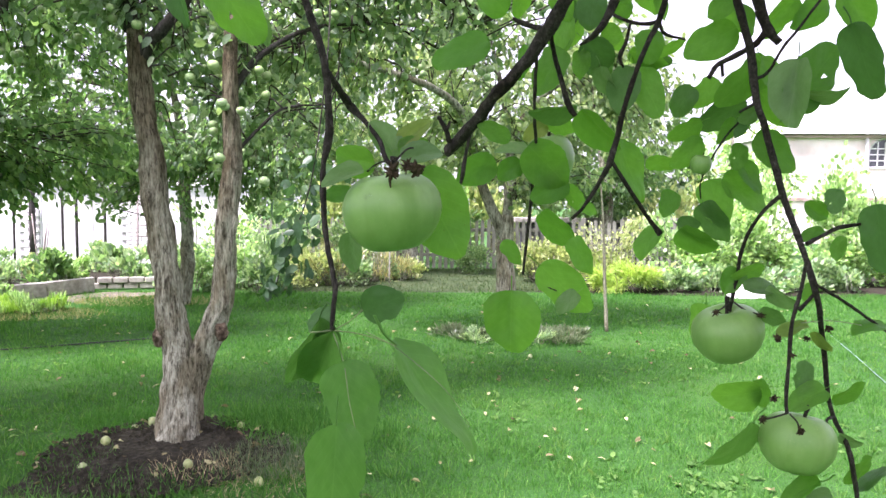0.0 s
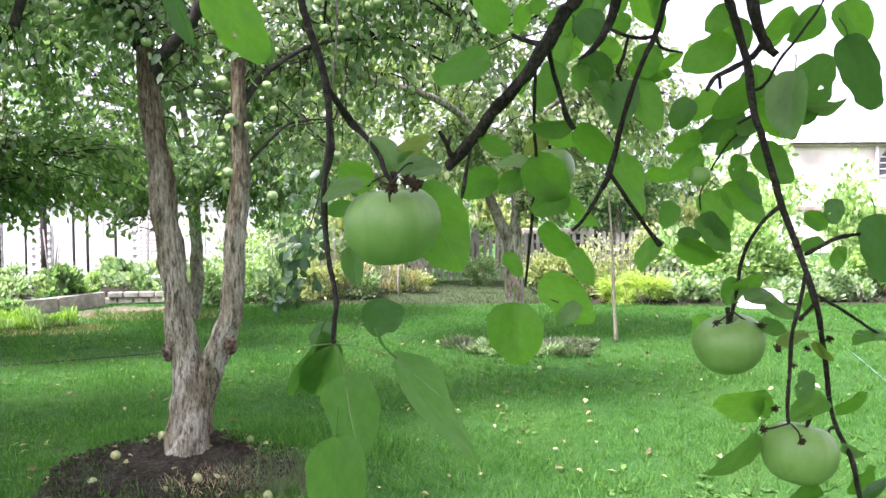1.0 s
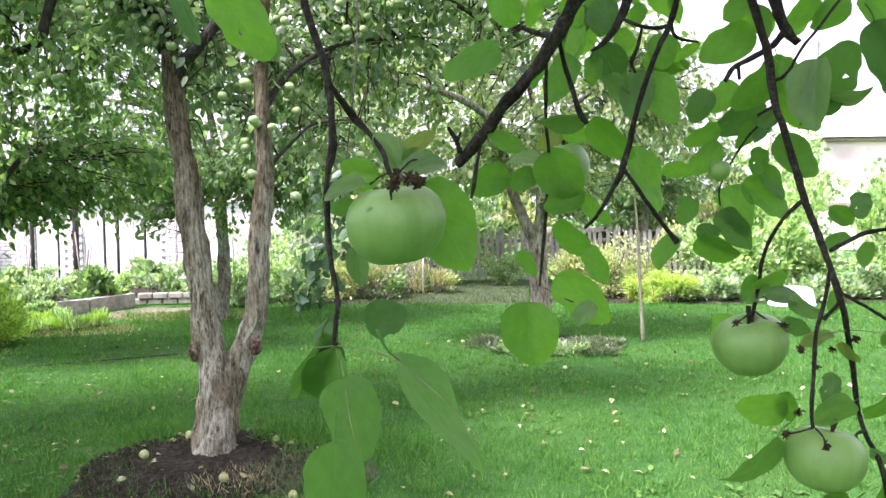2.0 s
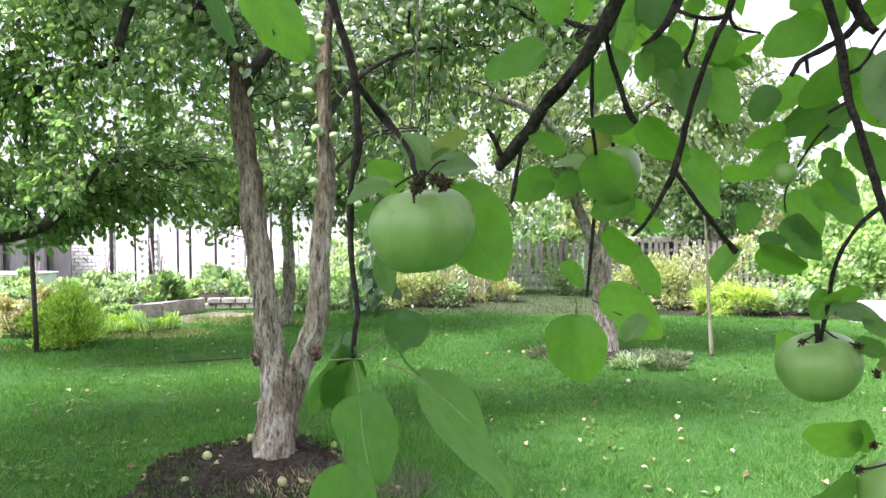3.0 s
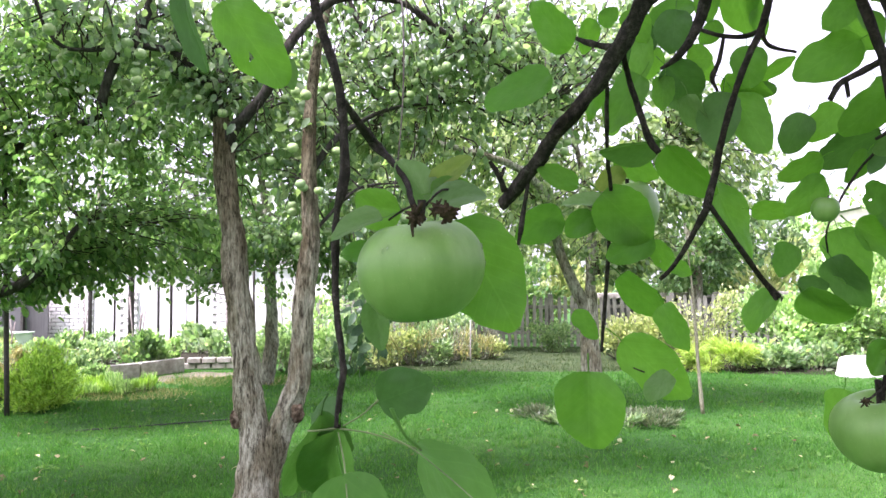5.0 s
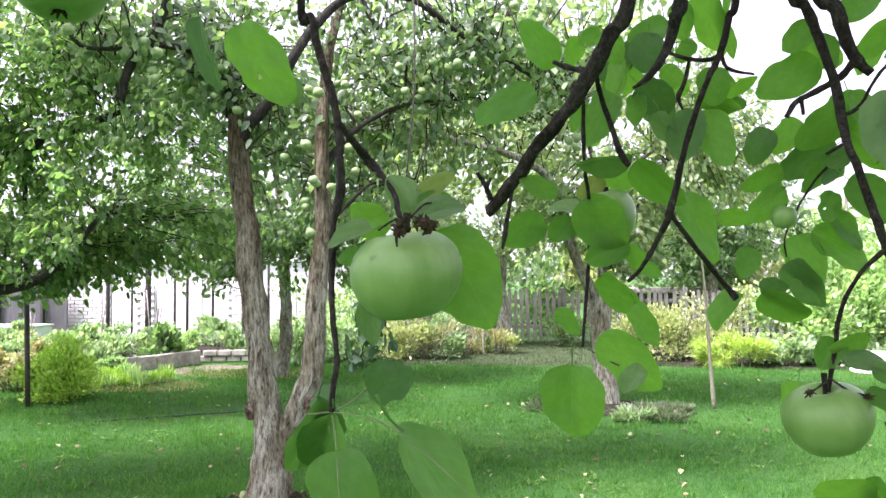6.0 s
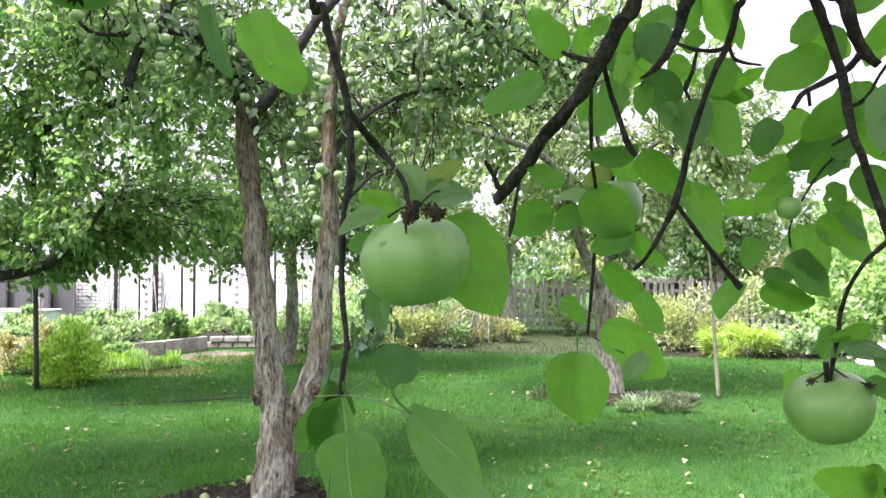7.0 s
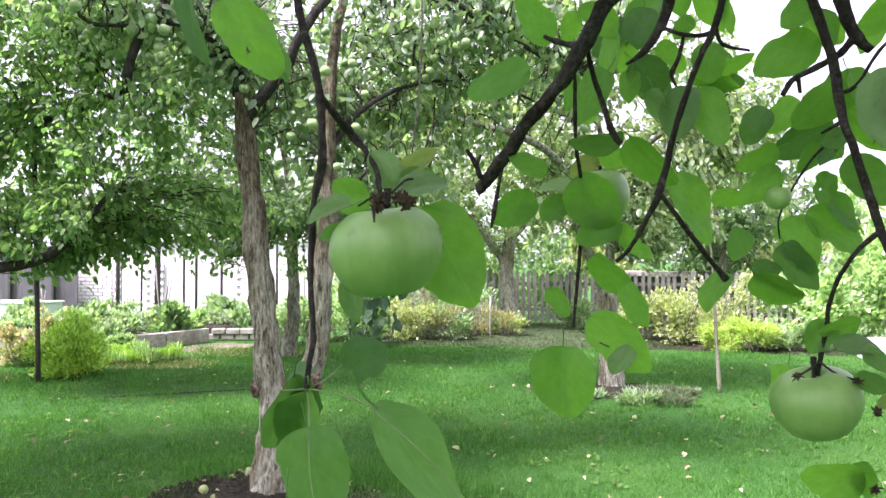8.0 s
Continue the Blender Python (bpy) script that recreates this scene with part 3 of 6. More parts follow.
# apples in clusters up the second trunk
for _ in range(16):
    z = rng.uniform(1.6, 2.8)
    ob = part("apple", SMALL_APPLE, tree_a)
    g = rng.uniform(0.85, 1.15)
    ob.matrix_basis = Matrix.LocRotScale((-1.3 + rng.normal() * 0.16, 4.5 + rng.normal() * 0.14, z), Euler(rng.uniform(-0.5, 0.5, 3)), (g, g, g))
# spray of dark leaves that hangs low from the forked tree
SPRAY = [(-0.8, 4.74, 3.42), (-0.66, 4.1, 3.1), (-0.56, 3.5, 2.4), (-0.59, 3.32, 1.8), (-0.65, 3.3, 1.5), (-0.74, 3.3, 1.3), (-0.785, 3.3, 1.13)]
stem("hanging_twig", SPRAY, [0.009, 0.006, 0.004, 0.0035, 0.003, 0.0025, 0.002], BARK_DARK, tree_a, 6, 5, 0.1)
line = curve_points(SPRAY[3:], 8)
n = 110
place = line[(rng.random(n) ** 1.2 * 22 + 2).astype(int)] + rng.normal(size=(n, 3)) * np.array((0.06, 0.05, 0.03))
place = np.vstack([place, np.array(SPRAY[-1]) + rng.normal(size=(9, 3)) * np.array((0.025, 0.02, 0.02))])
n = len(place)
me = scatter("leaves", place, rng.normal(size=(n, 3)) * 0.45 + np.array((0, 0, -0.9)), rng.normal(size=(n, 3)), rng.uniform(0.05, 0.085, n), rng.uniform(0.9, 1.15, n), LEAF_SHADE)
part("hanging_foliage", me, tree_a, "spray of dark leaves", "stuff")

apple_tree((-3.95, 10.6, 0), [([(-3.97, 10.6, -0.05), (-3.88, 10.65, 0.7), (-3.93, 10.7, 1.7), (-4.0, 10.75, 2.8)], [0.13, 0.1, 0.088, 0.065])],
           [([(-3.94, 10.7, 1.8), (-3.3, 10.5, 2.5), (-2.5, 10.2, 2.9)], [0.06, 0.045, 0.02]), ([(-4.0, 10.75, 2.6), (-4.8, 10.6, 3.2), (-5.8, 10.4, 3.4)], [0.06, 0.045, 0.02]),
            ([(-4.0, 10.75, 2.7), (-4.0, 10.4, 3.6), (-3.8, 10.2, 4.6)], [0.06, 0.045, 0.02])],
           [(-3.9, 10.3, 3.7, 2.3, 1.5, 1.5, 5), (-3.4, 9.9, 2.1, 1.5, 1.0, 0.75, 2.6), (-5.4, 10.2, 2.6, 1.3, 1.2, 1.1, 2.2), (-2.0, 10.4, 3.0, 1.1, 1.2, 1.6, 2.4), (-4.0, 10.3, 5.2, 2.4, 1.5, 0.9, 0.5), (-2.3, 9.6, 1.85, 0.8, 0.5, 0.5, 1.7), (-5.8, 9.9, 2.1, 1.2, 0.9, 0.5, 1.4), (-4.1, 9.1, 2.05, 1.0, 0.5, 0.4, 1.5), (-3.0, 9.3, 2.1, 0.8, 0.6, 0.5, 1.2), (-4.8, 9.5, 2.1, 0.8, 0.5, 0.4, 1.0), (-4.3, 9.0, 1.55, 0.2, 0.2, 0.2, 0.15), (-2.9, 9.4, 1.55, 0.25, 0.2, 0.22, 0.2)], 540, 15500, 0.098, LEAF_MID, 290, BARK_GREY,
           "apple tree with slim grey trunk and leafy crown of apples", 0.9)

apple_tree((0.86, 8.65, 0), [([(0.83, 8.66, -0.05), (0.79, 8.67, 0.5), (0.77, 8.67, 1.0), (0.79, 8.67, 1.4)], [0.165, 0.118, 0.108, 0.08])],
           [([(0.78, 8.67, 0.95), (0.73, 8.66, 1.2), (0.5, 8.61, 1.7), (0.38, 8.58, 2.1), (0.25, 8.0, 2.5), (-0.15, 7.68, 2.8), (-1.12, 7.53, 3.08), (-1.7, 7.45, 3.25)], [0.1, 0.085, 0.062, 0.052, 0.045, 0.037, 0.032, 0.024]),
            ([(0.79, 8.67, 1.2), (0.8, 8.7, 1.6), (0.83, 8.75, 2.1), (1.05, 8.7, 2.7), (1.7, 8.5, 3.2)], [0.075, 0.055, 0.045, 0.035, 0.02]),
            ([(0.85, 8.67, 1.6), (0.8, 8.9, 2.6), (0.6, 9.0, 3.6)], [0.06, 0.045, 0.02])],
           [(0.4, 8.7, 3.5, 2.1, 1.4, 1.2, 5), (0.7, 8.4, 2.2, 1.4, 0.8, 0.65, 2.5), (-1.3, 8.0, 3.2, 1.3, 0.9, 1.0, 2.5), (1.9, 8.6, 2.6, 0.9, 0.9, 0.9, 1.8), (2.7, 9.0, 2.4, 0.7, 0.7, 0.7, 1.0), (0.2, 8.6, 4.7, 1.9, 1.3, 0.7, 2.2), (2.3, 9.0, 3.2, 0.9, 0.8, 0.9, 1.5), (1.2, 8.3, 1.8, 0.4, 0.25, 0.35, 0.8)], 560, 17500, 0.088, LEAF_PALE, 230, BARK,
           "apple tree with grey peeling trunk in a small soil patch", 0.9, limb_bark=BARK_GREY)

apple_tree((-0.68, 15.6, 0), [([(-0.66, 15.6, -0.05), (-0.77, 15.6, 0.7), (-0.83, 15.6, 1.4), (-0.7, 15.6, 2.4)], [0.22, 0.17, 0.16, 0.1])],
           [([(-0.83, 15.6, 1.4), (-1.6, 15.4, 2.4), (-2.6, 15.2, 3.2)], [0.1, 0.07, 0.03]), ([(-0.75, 15.6, 2.0), (0.2, 15.4, 2.9), (1.4, 15.2, 3.4)], [0.1, 0.07, 0.03])],
           [(-0.8, 15.4, 3.6, 3.2, 1.8, 1.9, 5), (1.6, 15.2, 2.5, 1.6, 1.2, 0.9, 1.5), (-2.8, 15.0, 2.4, 1.6, 1.2, 1.0, 1.5)], 320, 12500, 0.12, LEAF_PALE, 60, BARK_GREY,
           "distant apple tree with leaning grey trunk by the fence")

apple_tree((-8.3, 7.6, 0), [([(-8.3, 7.6, -0.05), (-8.2, 7.6, 0.8), (-8.0, 7.5, 1.6)], [0.2, 0.16, 0.14])],
           [([(-8.1, 7.55, 1.3), (-7.0, 7.1, 1.25), (-5.9, 6.82, 1.38), (-5.3, 6.88, 1.5), (-4.94, 6.91, 1.76), (-4.6, 7.0, 2.2)], [0.1, 0.08, 0.065, 0.055, 0.045, 0.02]),
            ([(-8.0, 7.5, 1.6), (-7.0, 7.6, 2.6), (-5.6, 7.6, 3.2), (-4.4, 7.4, 3.5)], [0.1, 0.08, 0.06, 0.02]), ([(-8.0, 7.5, 1.6), (-7.6, 7.4, 2.8), (-6.8, 7.0, 4.0)], [0.09, 0.07, 0.03])],
           [(-5.9, 7.6, 3.2, 2.1, 1.3, 1.2, 5), (-5.4, 7.4, 2.2, 1.4, 0.9, 0.55, 1.6), (-4.2, 7.4, 3.6, 1.2, 0.9, 0.9, 1.8), (-7.2, 7.6, 2.9, 1.4, 1.2, 1.2, 2), (-6.4, 6.0, 3.4, 1.0, 0.9, 0.7, 1.2), (-6.3, 7.4, 4.5, 2.4, 1.6, 0.8, 3.4), (-5.6, 6.8, 4.2, 1.3, 0.7, 0.7, 3.0), (-4.5, 6.6, 4.2, 1.0, 0.6, 0.6, 1.2), (-5.6, 7.7, 1.8, 1.5, 0.8, 0.34, 1.0), (-5.4, 6.75, 1.85, 0.9, 0.35, 0.35, 0.7), (-4.8, 7.7, 1.75, 0.7, 0.5, 0.3, 0.7), (-5.3, 6.9, 2.8, 1.3, 0.6, 0.9, 0.7), (-4.2, 7.6, 2.6, 0.9, 0.6, 0.9, 1.1), (-3.6, 8.2, 2.3, 0.7, 0.5, 0.5, 1.0), (-5.2, 7.3, 1.5, 0.3, 0.25, 0.2, 0.3), (-4.7, 7.9, 1.52, 0.22, 0.2, 0.22, 0.2), (-5.9, 7.6, 1.45, 0.3, 0.2, 0.16, 0.18), (-4.2, 8.3, 1.6, 0.25, 0.25, 0.25, 0.2), (-7.4, 7.4, 1.9, 0.9, 0.8, 0.5, 1.0)], 760, 23000, 0.095, LEAF_DARK, 170, BARK_GREY,
           "spreading dark green apple tree with low leaning bough", 0.9, limb_bark=BARK_DARK)


# unseen tree, added out of view so that its crown shades the near lawn
apple_tree((-5.4, 2.2, 0), [([(-5.4, 2.2, -0.05), (-5.35, 2.2, 0.8), (-5.3, 2.25, 1.8)], [0.17, 0.13, 0.11])],
           [([(-5.3, 2.25, 1.7), (-4.6, 2.3, 2.8), (-3.4, 2.3, 3.7)], [0.08, 0.06, 0.02]), ([(-5.3, 2.25, 1.7), (-5.5, 3.0, 3.0), (-5.4, 3.8, 4.0)], [0.08, 0.06, 0.02]), ([(-5.3, 2.25, 1.7), (-5.8, 1.8, 3.0), (-6.0, 1.4, 4.2)], [0.08, 0.06, 0.02])],
           [(-3.1, 2.0, 3.9, 1.0, 0.9, 0.4, 3), (-4.4, 2.6, 4.1, 1.2, 1.1, 0.5, 4), (-5.6, 3.7, 4.2, 1.2, 0.9, 0.5, 3), (-5.8, 1.8, 4.2, 1.1, 1.1, 0.5, 2), (-2.7, 2.9, 4.3, 1.0, 0.8, 0.4, 2), (-4.0, 4.3, 4.8, 1.3, 0.9, 0.4, 3)], 440, 37000, 0.115, LEAF_APPLE, 20, BARK_GREY,
           "unseen leafy apple tree added to shade the near lawn")


# ---- young sapling and pole ----
SAPLING_BARK = bark_mat("sapling_bark", [(0.3, (0.1, 0.1, 0.06)), (0.5, (0.25, 0.25, 0.165)), (0.75, (0.42, 0.42, 0.3))], 60, 0.01)
sapling = thing("sapling", (2.0, 8.46, 0), "thin bare young sapling in the lawn", "sapling")
stem("trunk", [(2.0, 8.46, -0.02), (1.97, 8.47, 0.5), (1.95, 8.47, 1.0), (1.92, 8.45, 1.45), (1.88, 8.43, 1.85)], [0.024, 0.02, 0.017, 0.013, 0.006], SAPLING_BARK, sapling, 8, 6, 0.12)
pole = thing("garden_pole", (-6.08, 7.85, 0), "thin dark metal pole standing in the lawn", "pole")
stem("shaft", [(-6.08, 7.85, -0.05), (-6.12, 7.82, 2.0), (-6.17, 7.78, 4.2)], [0.03, 0.029, 0.028], DARK_METAL, pole, 10, 4, 0.0)


# pale stake among the weeds before the fence
stake = thing("plant_stake", (-1.03, 13.5, 0), "thin pale wooden stake among the dry weeds", "stake")
stem("shaft", [(-1.03, 13.5, -0.05), (-1.02, 13.5, 0.82)], [0.016, 0.013], CONCRETE, stake, 6, 3, 0.1)


# ---- bushes and beds ----
def bush(name, label, category, spot, radii, n, leaf_len, material, stems=14, shape=(LEAF_V, LEAF_F), rise=0.25, width=1.0, group="", tufts=0):
    """Stems fanning out of the ground with leaves all round them."""
    ob = thing(name, spot, label, category, group)
    c = np.array(spot)
    r = np.array(radii)
    d = rng.normal(size=(n, 3))
    d /= np.linalg.norm(d, axis=1)[:, None]
    tufts = tufts or max(5, int(9 * r[0] / 0.5))
    mid = rng.uniform(-0.75, 0.75, (tufts, 3)) * r + np.array((0, 0, r[2])) + c
    mid[:, 2] *= rng.uniform(0.7, 1.3, tufts)
    size = rng.uniform(0.28, 0.62, tufts)
    pick = rng.integers(0, tufts, n)
    place = mid[pick] + d * r * (size[pick] * rng.random(n) ** 0.45 * (1 + 0.25 * rng.normal(size=n)))[:, None]
    place = place[place[:, 2] > 0.02]
    n = len(place)
    along = (place - c - np.array((0, 0, r[2] * 0.4))) * 0.8 + rng.normal(size=(n, 3)) * 0.5 * r.mean() + np.array((0, 0, rise))
    normal = rng.normal(size=(n, 3)) * 0.6 + np.array((0, 0, 1.0))
    part("foliage", scatter("foliage", place, along, normal, leaf_len * rng.uniform(0.6, 1.25, n), width * rng.uniform(0.85, 1.15, n), material, shape), ob, "", "stuff")
    pieces = []
    for _ in range(stems):
        a = rng.uniform(0, 2 * math.pi)
        q = c + np.array((math.cos(a) * r[0] * 0.6, math.sin(a) * r[1] * 0.6, r[2] * rng.uniform(1.0, 1.8)))
        s = c + np.array((math.cos(a) * r[0] * 0.25, math.sin(a) * r[1] * 0.25, -0.02))
        pieces.append(tube((s, (s + q) / 2 + rng.normal(size=3) * 0.04, q), (0.008, 0.006, 0.003), 4, 3))
    part("stalk_work", mesh_data("stalk_work", *join(pieces), BARK_GREY), ob, "", "stuff")
    return ob

STRAP = (STRAP_V, STRAP_F)
bush("feathery_shrub", "feathery bright green shrub at the lawn's edge", "shrub", (-6.0, 8.35, 0), (0.46, 0.4, 0.31), 8000, 0.06, LEAF_FRESH, 6, width=0.6, tufts=40)
bush("feathery_shrub", "dull green shrub with dead stems", "shrub", (-7.2, 9.0, 0), (0.5, 0.4, 0.34), 1500, 0.07, LEAF_DRY, 30)
# vegetable bed on the left
BED = np.random.default_rng(21)
for k in range(60):
    x, y = BED.uniform(-12.5, -6.5), BED.uniform(10.5, 16.2)
    h = BED.choice((0.08, 0.1, 0.14, 0.18, 0.24))
    bush("vegetable_plant", ("leafy green plants in the raised bed", "tall weedy green plant in the raised bed")[int(h > 0.2)], "plant", (x, y, 0.08), (BED.uniform(0.2, 0.5), 0.3, h),
         int(420 + 1700 * h), BED.choice((0.05, 0.07, 0.1)), (LEAF_BED, LEAF_HEDGE, LEAF_BED, LEAF_MID, LEAF_BED, LEAF_CANE)[k % 6], 12, group="bed plants")
for k, (x, y, r, h) in enumerate(((-5.6, 12.9, 0.4, 0.28), (-6.2, 13.6, 0.5, 0.34), (-5.0, 13.4, 0.4, 0.22), (-7.2, 14.8, 0.5, 0.4), (-5.4, 14.4, 0.6, 0.3))):
    bush("vegetable_plant", "broad pale leaves of a squash plant by the bricks", "plant", (x, y, 0), (r, 0.35, h), 420, 0.13, LEAF_BED, 10, group="bed plants")
for k in range(26):
    u = BED.uniform(0, 1)
    x, y = (-9.4 + 2.9 * 2 * u, 9.75 + BED.uniform(-0.2, 0.1)) if u < 0.5 else (-6.7 + 2.8 * (u - 0.5), 9.35 + 0.9 * (u - 0.5) + BED.uniform(-0.2, 0.2))
    bush("weed_tuft", "fresh green weeds in front of the concrete kerb", "weeds", (x, y, 0), (BED.uniform(0.15, 0.32), 0.18, BED.uniform(0.05, 0.11)), 260, 0.12, (LEAF_HEDGE, LEAF_FRESH)[k % 2], 4, STRAP, 0.5, 0.12, group="weeds along the kerb")
for k in range(9):
    x, y = BED.uniform(-11.5, -6.5), BED.uniform(11.5, 15.5)
    h = BED.uniform(0.8, 1.5)
    st = thing("plant_stake", (x, y, 0), "thin wooden stake among the bed plants", "stake", "plant stakes")
    stem("shaft", [(x, y, -0.05), (x + BED.uniform(-0.25, 0.25), y, h)], [0.014, 0.011], LADDER_GREY, st, 6, 3, 0.1)
# dry grass before the bed
for cx, cy, rad, n in ((-7.3, 7.7, 0.7, 1600), (-5.6, 9.5, 0.7, 1500), (-4.6, 10.9, 0.8, 1500)):
    a, r = rng.uniform(0, 2 * math.pi, n), rad * np.sqrt(rng.random(n))
    place = np.stack([cx + 1.4 * r * np.cos(a), cy + 0.8 * r * np.sin(a), np.zeros(n)], 1)
    me = scatter("dry_grass", place, rng.normal(size=(n, 3)) * 0.5 + np.array((0, 0, 0.8)), rng.normal(size=(n, 3)), rng.uniform(0.03, 0.09, n), 0.16, LEAF_DRY, (BLADE_V, BLADE_F))
    tagged(part("dry_grass", me), "yellowed dry grass at the lawn's edge", "grass", kind="stuff")
# bushes behind the forked tree
for x, y, rx, rz, mat in ((-3.15, 12.1, 0.36, 0.4, LEAF_BED), (-2.5, 13.2, 0.5, 0.36, LEAF_CANE), (-3.7, 12.8, 0.6, 0.45, LEAF_HEDGE), (-4.4, 12.2, 0.5, 0.4, LEAF_BED), (-3.2, 14.2, 1.0, 0.7, LEAF_BED), (-4.8, 14.8, 1.0, 0.65, LEAF_HEDGE)):
    bush("garden_bush", "rounded green bush beyond the lawn", "bush", (x, y, 0), (rx, 0.5, rz), 1700, 0.085, mat, 18, group="bushes beyond the lawn")
for x, y, rx, rz in ((-2.0, 13.0, 0.5, 0.4), (-1.5, 13.8, 0.6, 0.44), (-2.2, 14.8, 0.7, 0.5), (-0.9, 14.0, 0.35, 0.24)):
    bush("dry_weeds", "tall dry yellowish weeds and stalks", "weeds", (x, y, 0), (rx, 0.45, rz), 420, 0.14, LEAF_DRY, 34, STRAP, 0.5, 0.1, group="dry weeds before the fence")
    bush("dry_weeds", "green and yellow weeds among dry stalks", "weeds", (x + 0.2, y + 0.2, 0), (rx, 0.45, rz), 1300, 0.075, (LEAF_CANE, LEAF_BED)[int(x < -1.2)], 22, group="dry weeds before the fence")
for k in range(9):
    bush("wild_bush", "tangled pale green bushes behind the fence", "bush", (-6.0 + 1.5 * k, 18.6 + 0.4 * (k % 2), 0), (1.0, 0.6, 0.8 + 0.12 * (k % 3)), 1500, 0.15, (LEAF_APPLE, LEAF_MID, LEAF_CANE)[k % 3], 8, group="bushes behind the fence")
bush("round_bush", "small dark green bush at the fence foot", "bush", (0.55, 15.6, 0), (0.45, 0.4, 0.32), 2200, 0.06, LEAF_APPLE, 10)
# right-hand border
for x, y, rx, rz in ((2.4, 13.2, 0.55, 0.55), (3.2, 13.4, 0.65, 0.6), (1.9, 13.8, 0.5, 0.5)):
    bush("dry_raspberry", "yellowing dry raspberry canes with withered leaves", "bush", (x, y, 0), (rx, 0.5, rz), 2300, 0.07, LEAF_CANE, 34, group="raspberry canes")
for x, rx in ((2.95, 0.35), (3.45, 0.35)):
    bush("lily_clump", "bright yellow-green clump of drooping strap leaves", "plant", (x, 12.25, 0), (rx, 0.3, 0.22), 1700, 0.16, LEAF_LIME, 3, STRAP, -0.05, 0.1, group="lily clumps")
for k in range(9):
    bush("hedge_bush", "light green leafy hedge of climbing plants", "hedge", (4.5 + k * 0.95, 13.3 + 0.25 * (k % 3), 0), (0.75, 0.6, 0.78 + 0.07 * (k % 4)), 3200, 0.105, LEAF_HEDGE, 10, group="hedge along the border")
for k in range(5):
    bush("border_plant", "low green plants along the border bed", "plant", (4.0 + k * 0.8, 12.4 + 0.1 * (k % 2), 0), (0.45, 0.3, 0.24), 900, 0.1, LEAF_BED, 6, group="border plants")
for k, (x, y) in enumerate(((0.3, 7.9), (0.1, 8.1), (0.45, 7.75), (1.2, 7.85), (1.45, 8.05), (1.0, 7.7), (1.3, 7.65))):
    bush("withered_plant", "grey-green withered plants round the tree's foot", "plant", (x, y, 0), (0.2, 0.16, 0.05), 520, 0.09, (LEAF_GREY, LEAF_GREY, LEAF_BED)[k % 3], 8, STRAP, 0.12, 0.14, group="withered plants")


# ---- distant trees ----
def far_tree(spot, height, radius, n, leaf_len, material, label):
    t = thing("distant_tree", spot, label, "tree", "trees behind the garden")
    x, y, _ = spot
    stem("trunk", [(x, y, -0.1), (x + 0.1, y, height * 0.35), (x - 0.1, y, height * 0.7)], [0.2, 0.16, 0.08], BARK_GREY, t, 8, 4, 0.1)
    limbs = [[(x, y, height * 0.35), (x + radius * 0.5, y, height * 0.6)], [(x, y, height * 0.4), (x - radius * 0.5, y, height * 0.65)], [(x, y, height * 0.6), (x, y, height * 0.9)]]
    for p in limbs:
        stem("limb", p, [0.08, 0.03], BARK_GREY, t, 6, 4, 0.1)
    crown(t, limbs, [(x, y, height * 0.62, radius, radius * 0.8, height * 0.36, 4), (x + radius * 0.4, y, height * 0.42, radius * 0.7, radius * 0.6, height * 0.2, 1.4), (x - radius * 0.5, y, height * 0.45, radius * 0.7, radius * 0.6, height * 0.2, 1.4)],
          130, n, leaf_len, material)


far_tree((-14.0, 22.0, 0), 7.5, 3.2, 2600, 0.2, LEAF_DARK, "tall dark green tree behind the white wall")
far_tree((-19.0, 21.0, 0), 7.0, 3.2, 2600, 0.2, LEAF_DARK, "tall dark green tree at the garden's far side")
far_tree((-8.5, 24.0, 0), 7.0, 3.0, 2600, 0.2, LEAF_APPLE, "leafy green tree behind the white wall")
far_tree((-3.5, 21.5, 0), 4.2, 2.6, 4200, 0.17, LEAF_APPLE, "pale green tree behind the picket fence")
far_tree((1.5, 21.0, 0), 4.2, 2.5, 3800, 0.17, LEAF_PALE, "pale yellow-green tree behind the picket fence")
far_tree((5.2, 20.0, 0), 5.0, 2.3, 4500, 0.17, LEAF_APPLE, "green fruit tree behind the hedge")
far_tree((4.0, 17.6, 0), 4.6, 1.7, 4200, 0.15, LEAF_MID, "dark green pear tree with drooping leaves by the hedge")
far_tree((8.6, 21.0, 0), 4.2, 2.0, 3600, 0.17, LEAF_HEDGE, "low leafy tree in front of the pink house")


# ---- picket fence ----
def box(c, s, rz=0.0):
    m = Matrix.Translation(c) @ Matrix.Rotation(rz, 4, "Z")
    v = [m @ Vector((sx * s[0] / 2, sy * s[1] / 2, sz * s[2] / 2)) for sx in (-1, 1) for sy in (-1, 1) for sz in (-1, 1)]
    f = [(0, 1, 3, 2), (4, 6, 7, 5), (0, 4, 5, 1), (2, 3, 7, 6), (0, 2, 6, 4), (1, 5, 7, 3)]
    return v, f


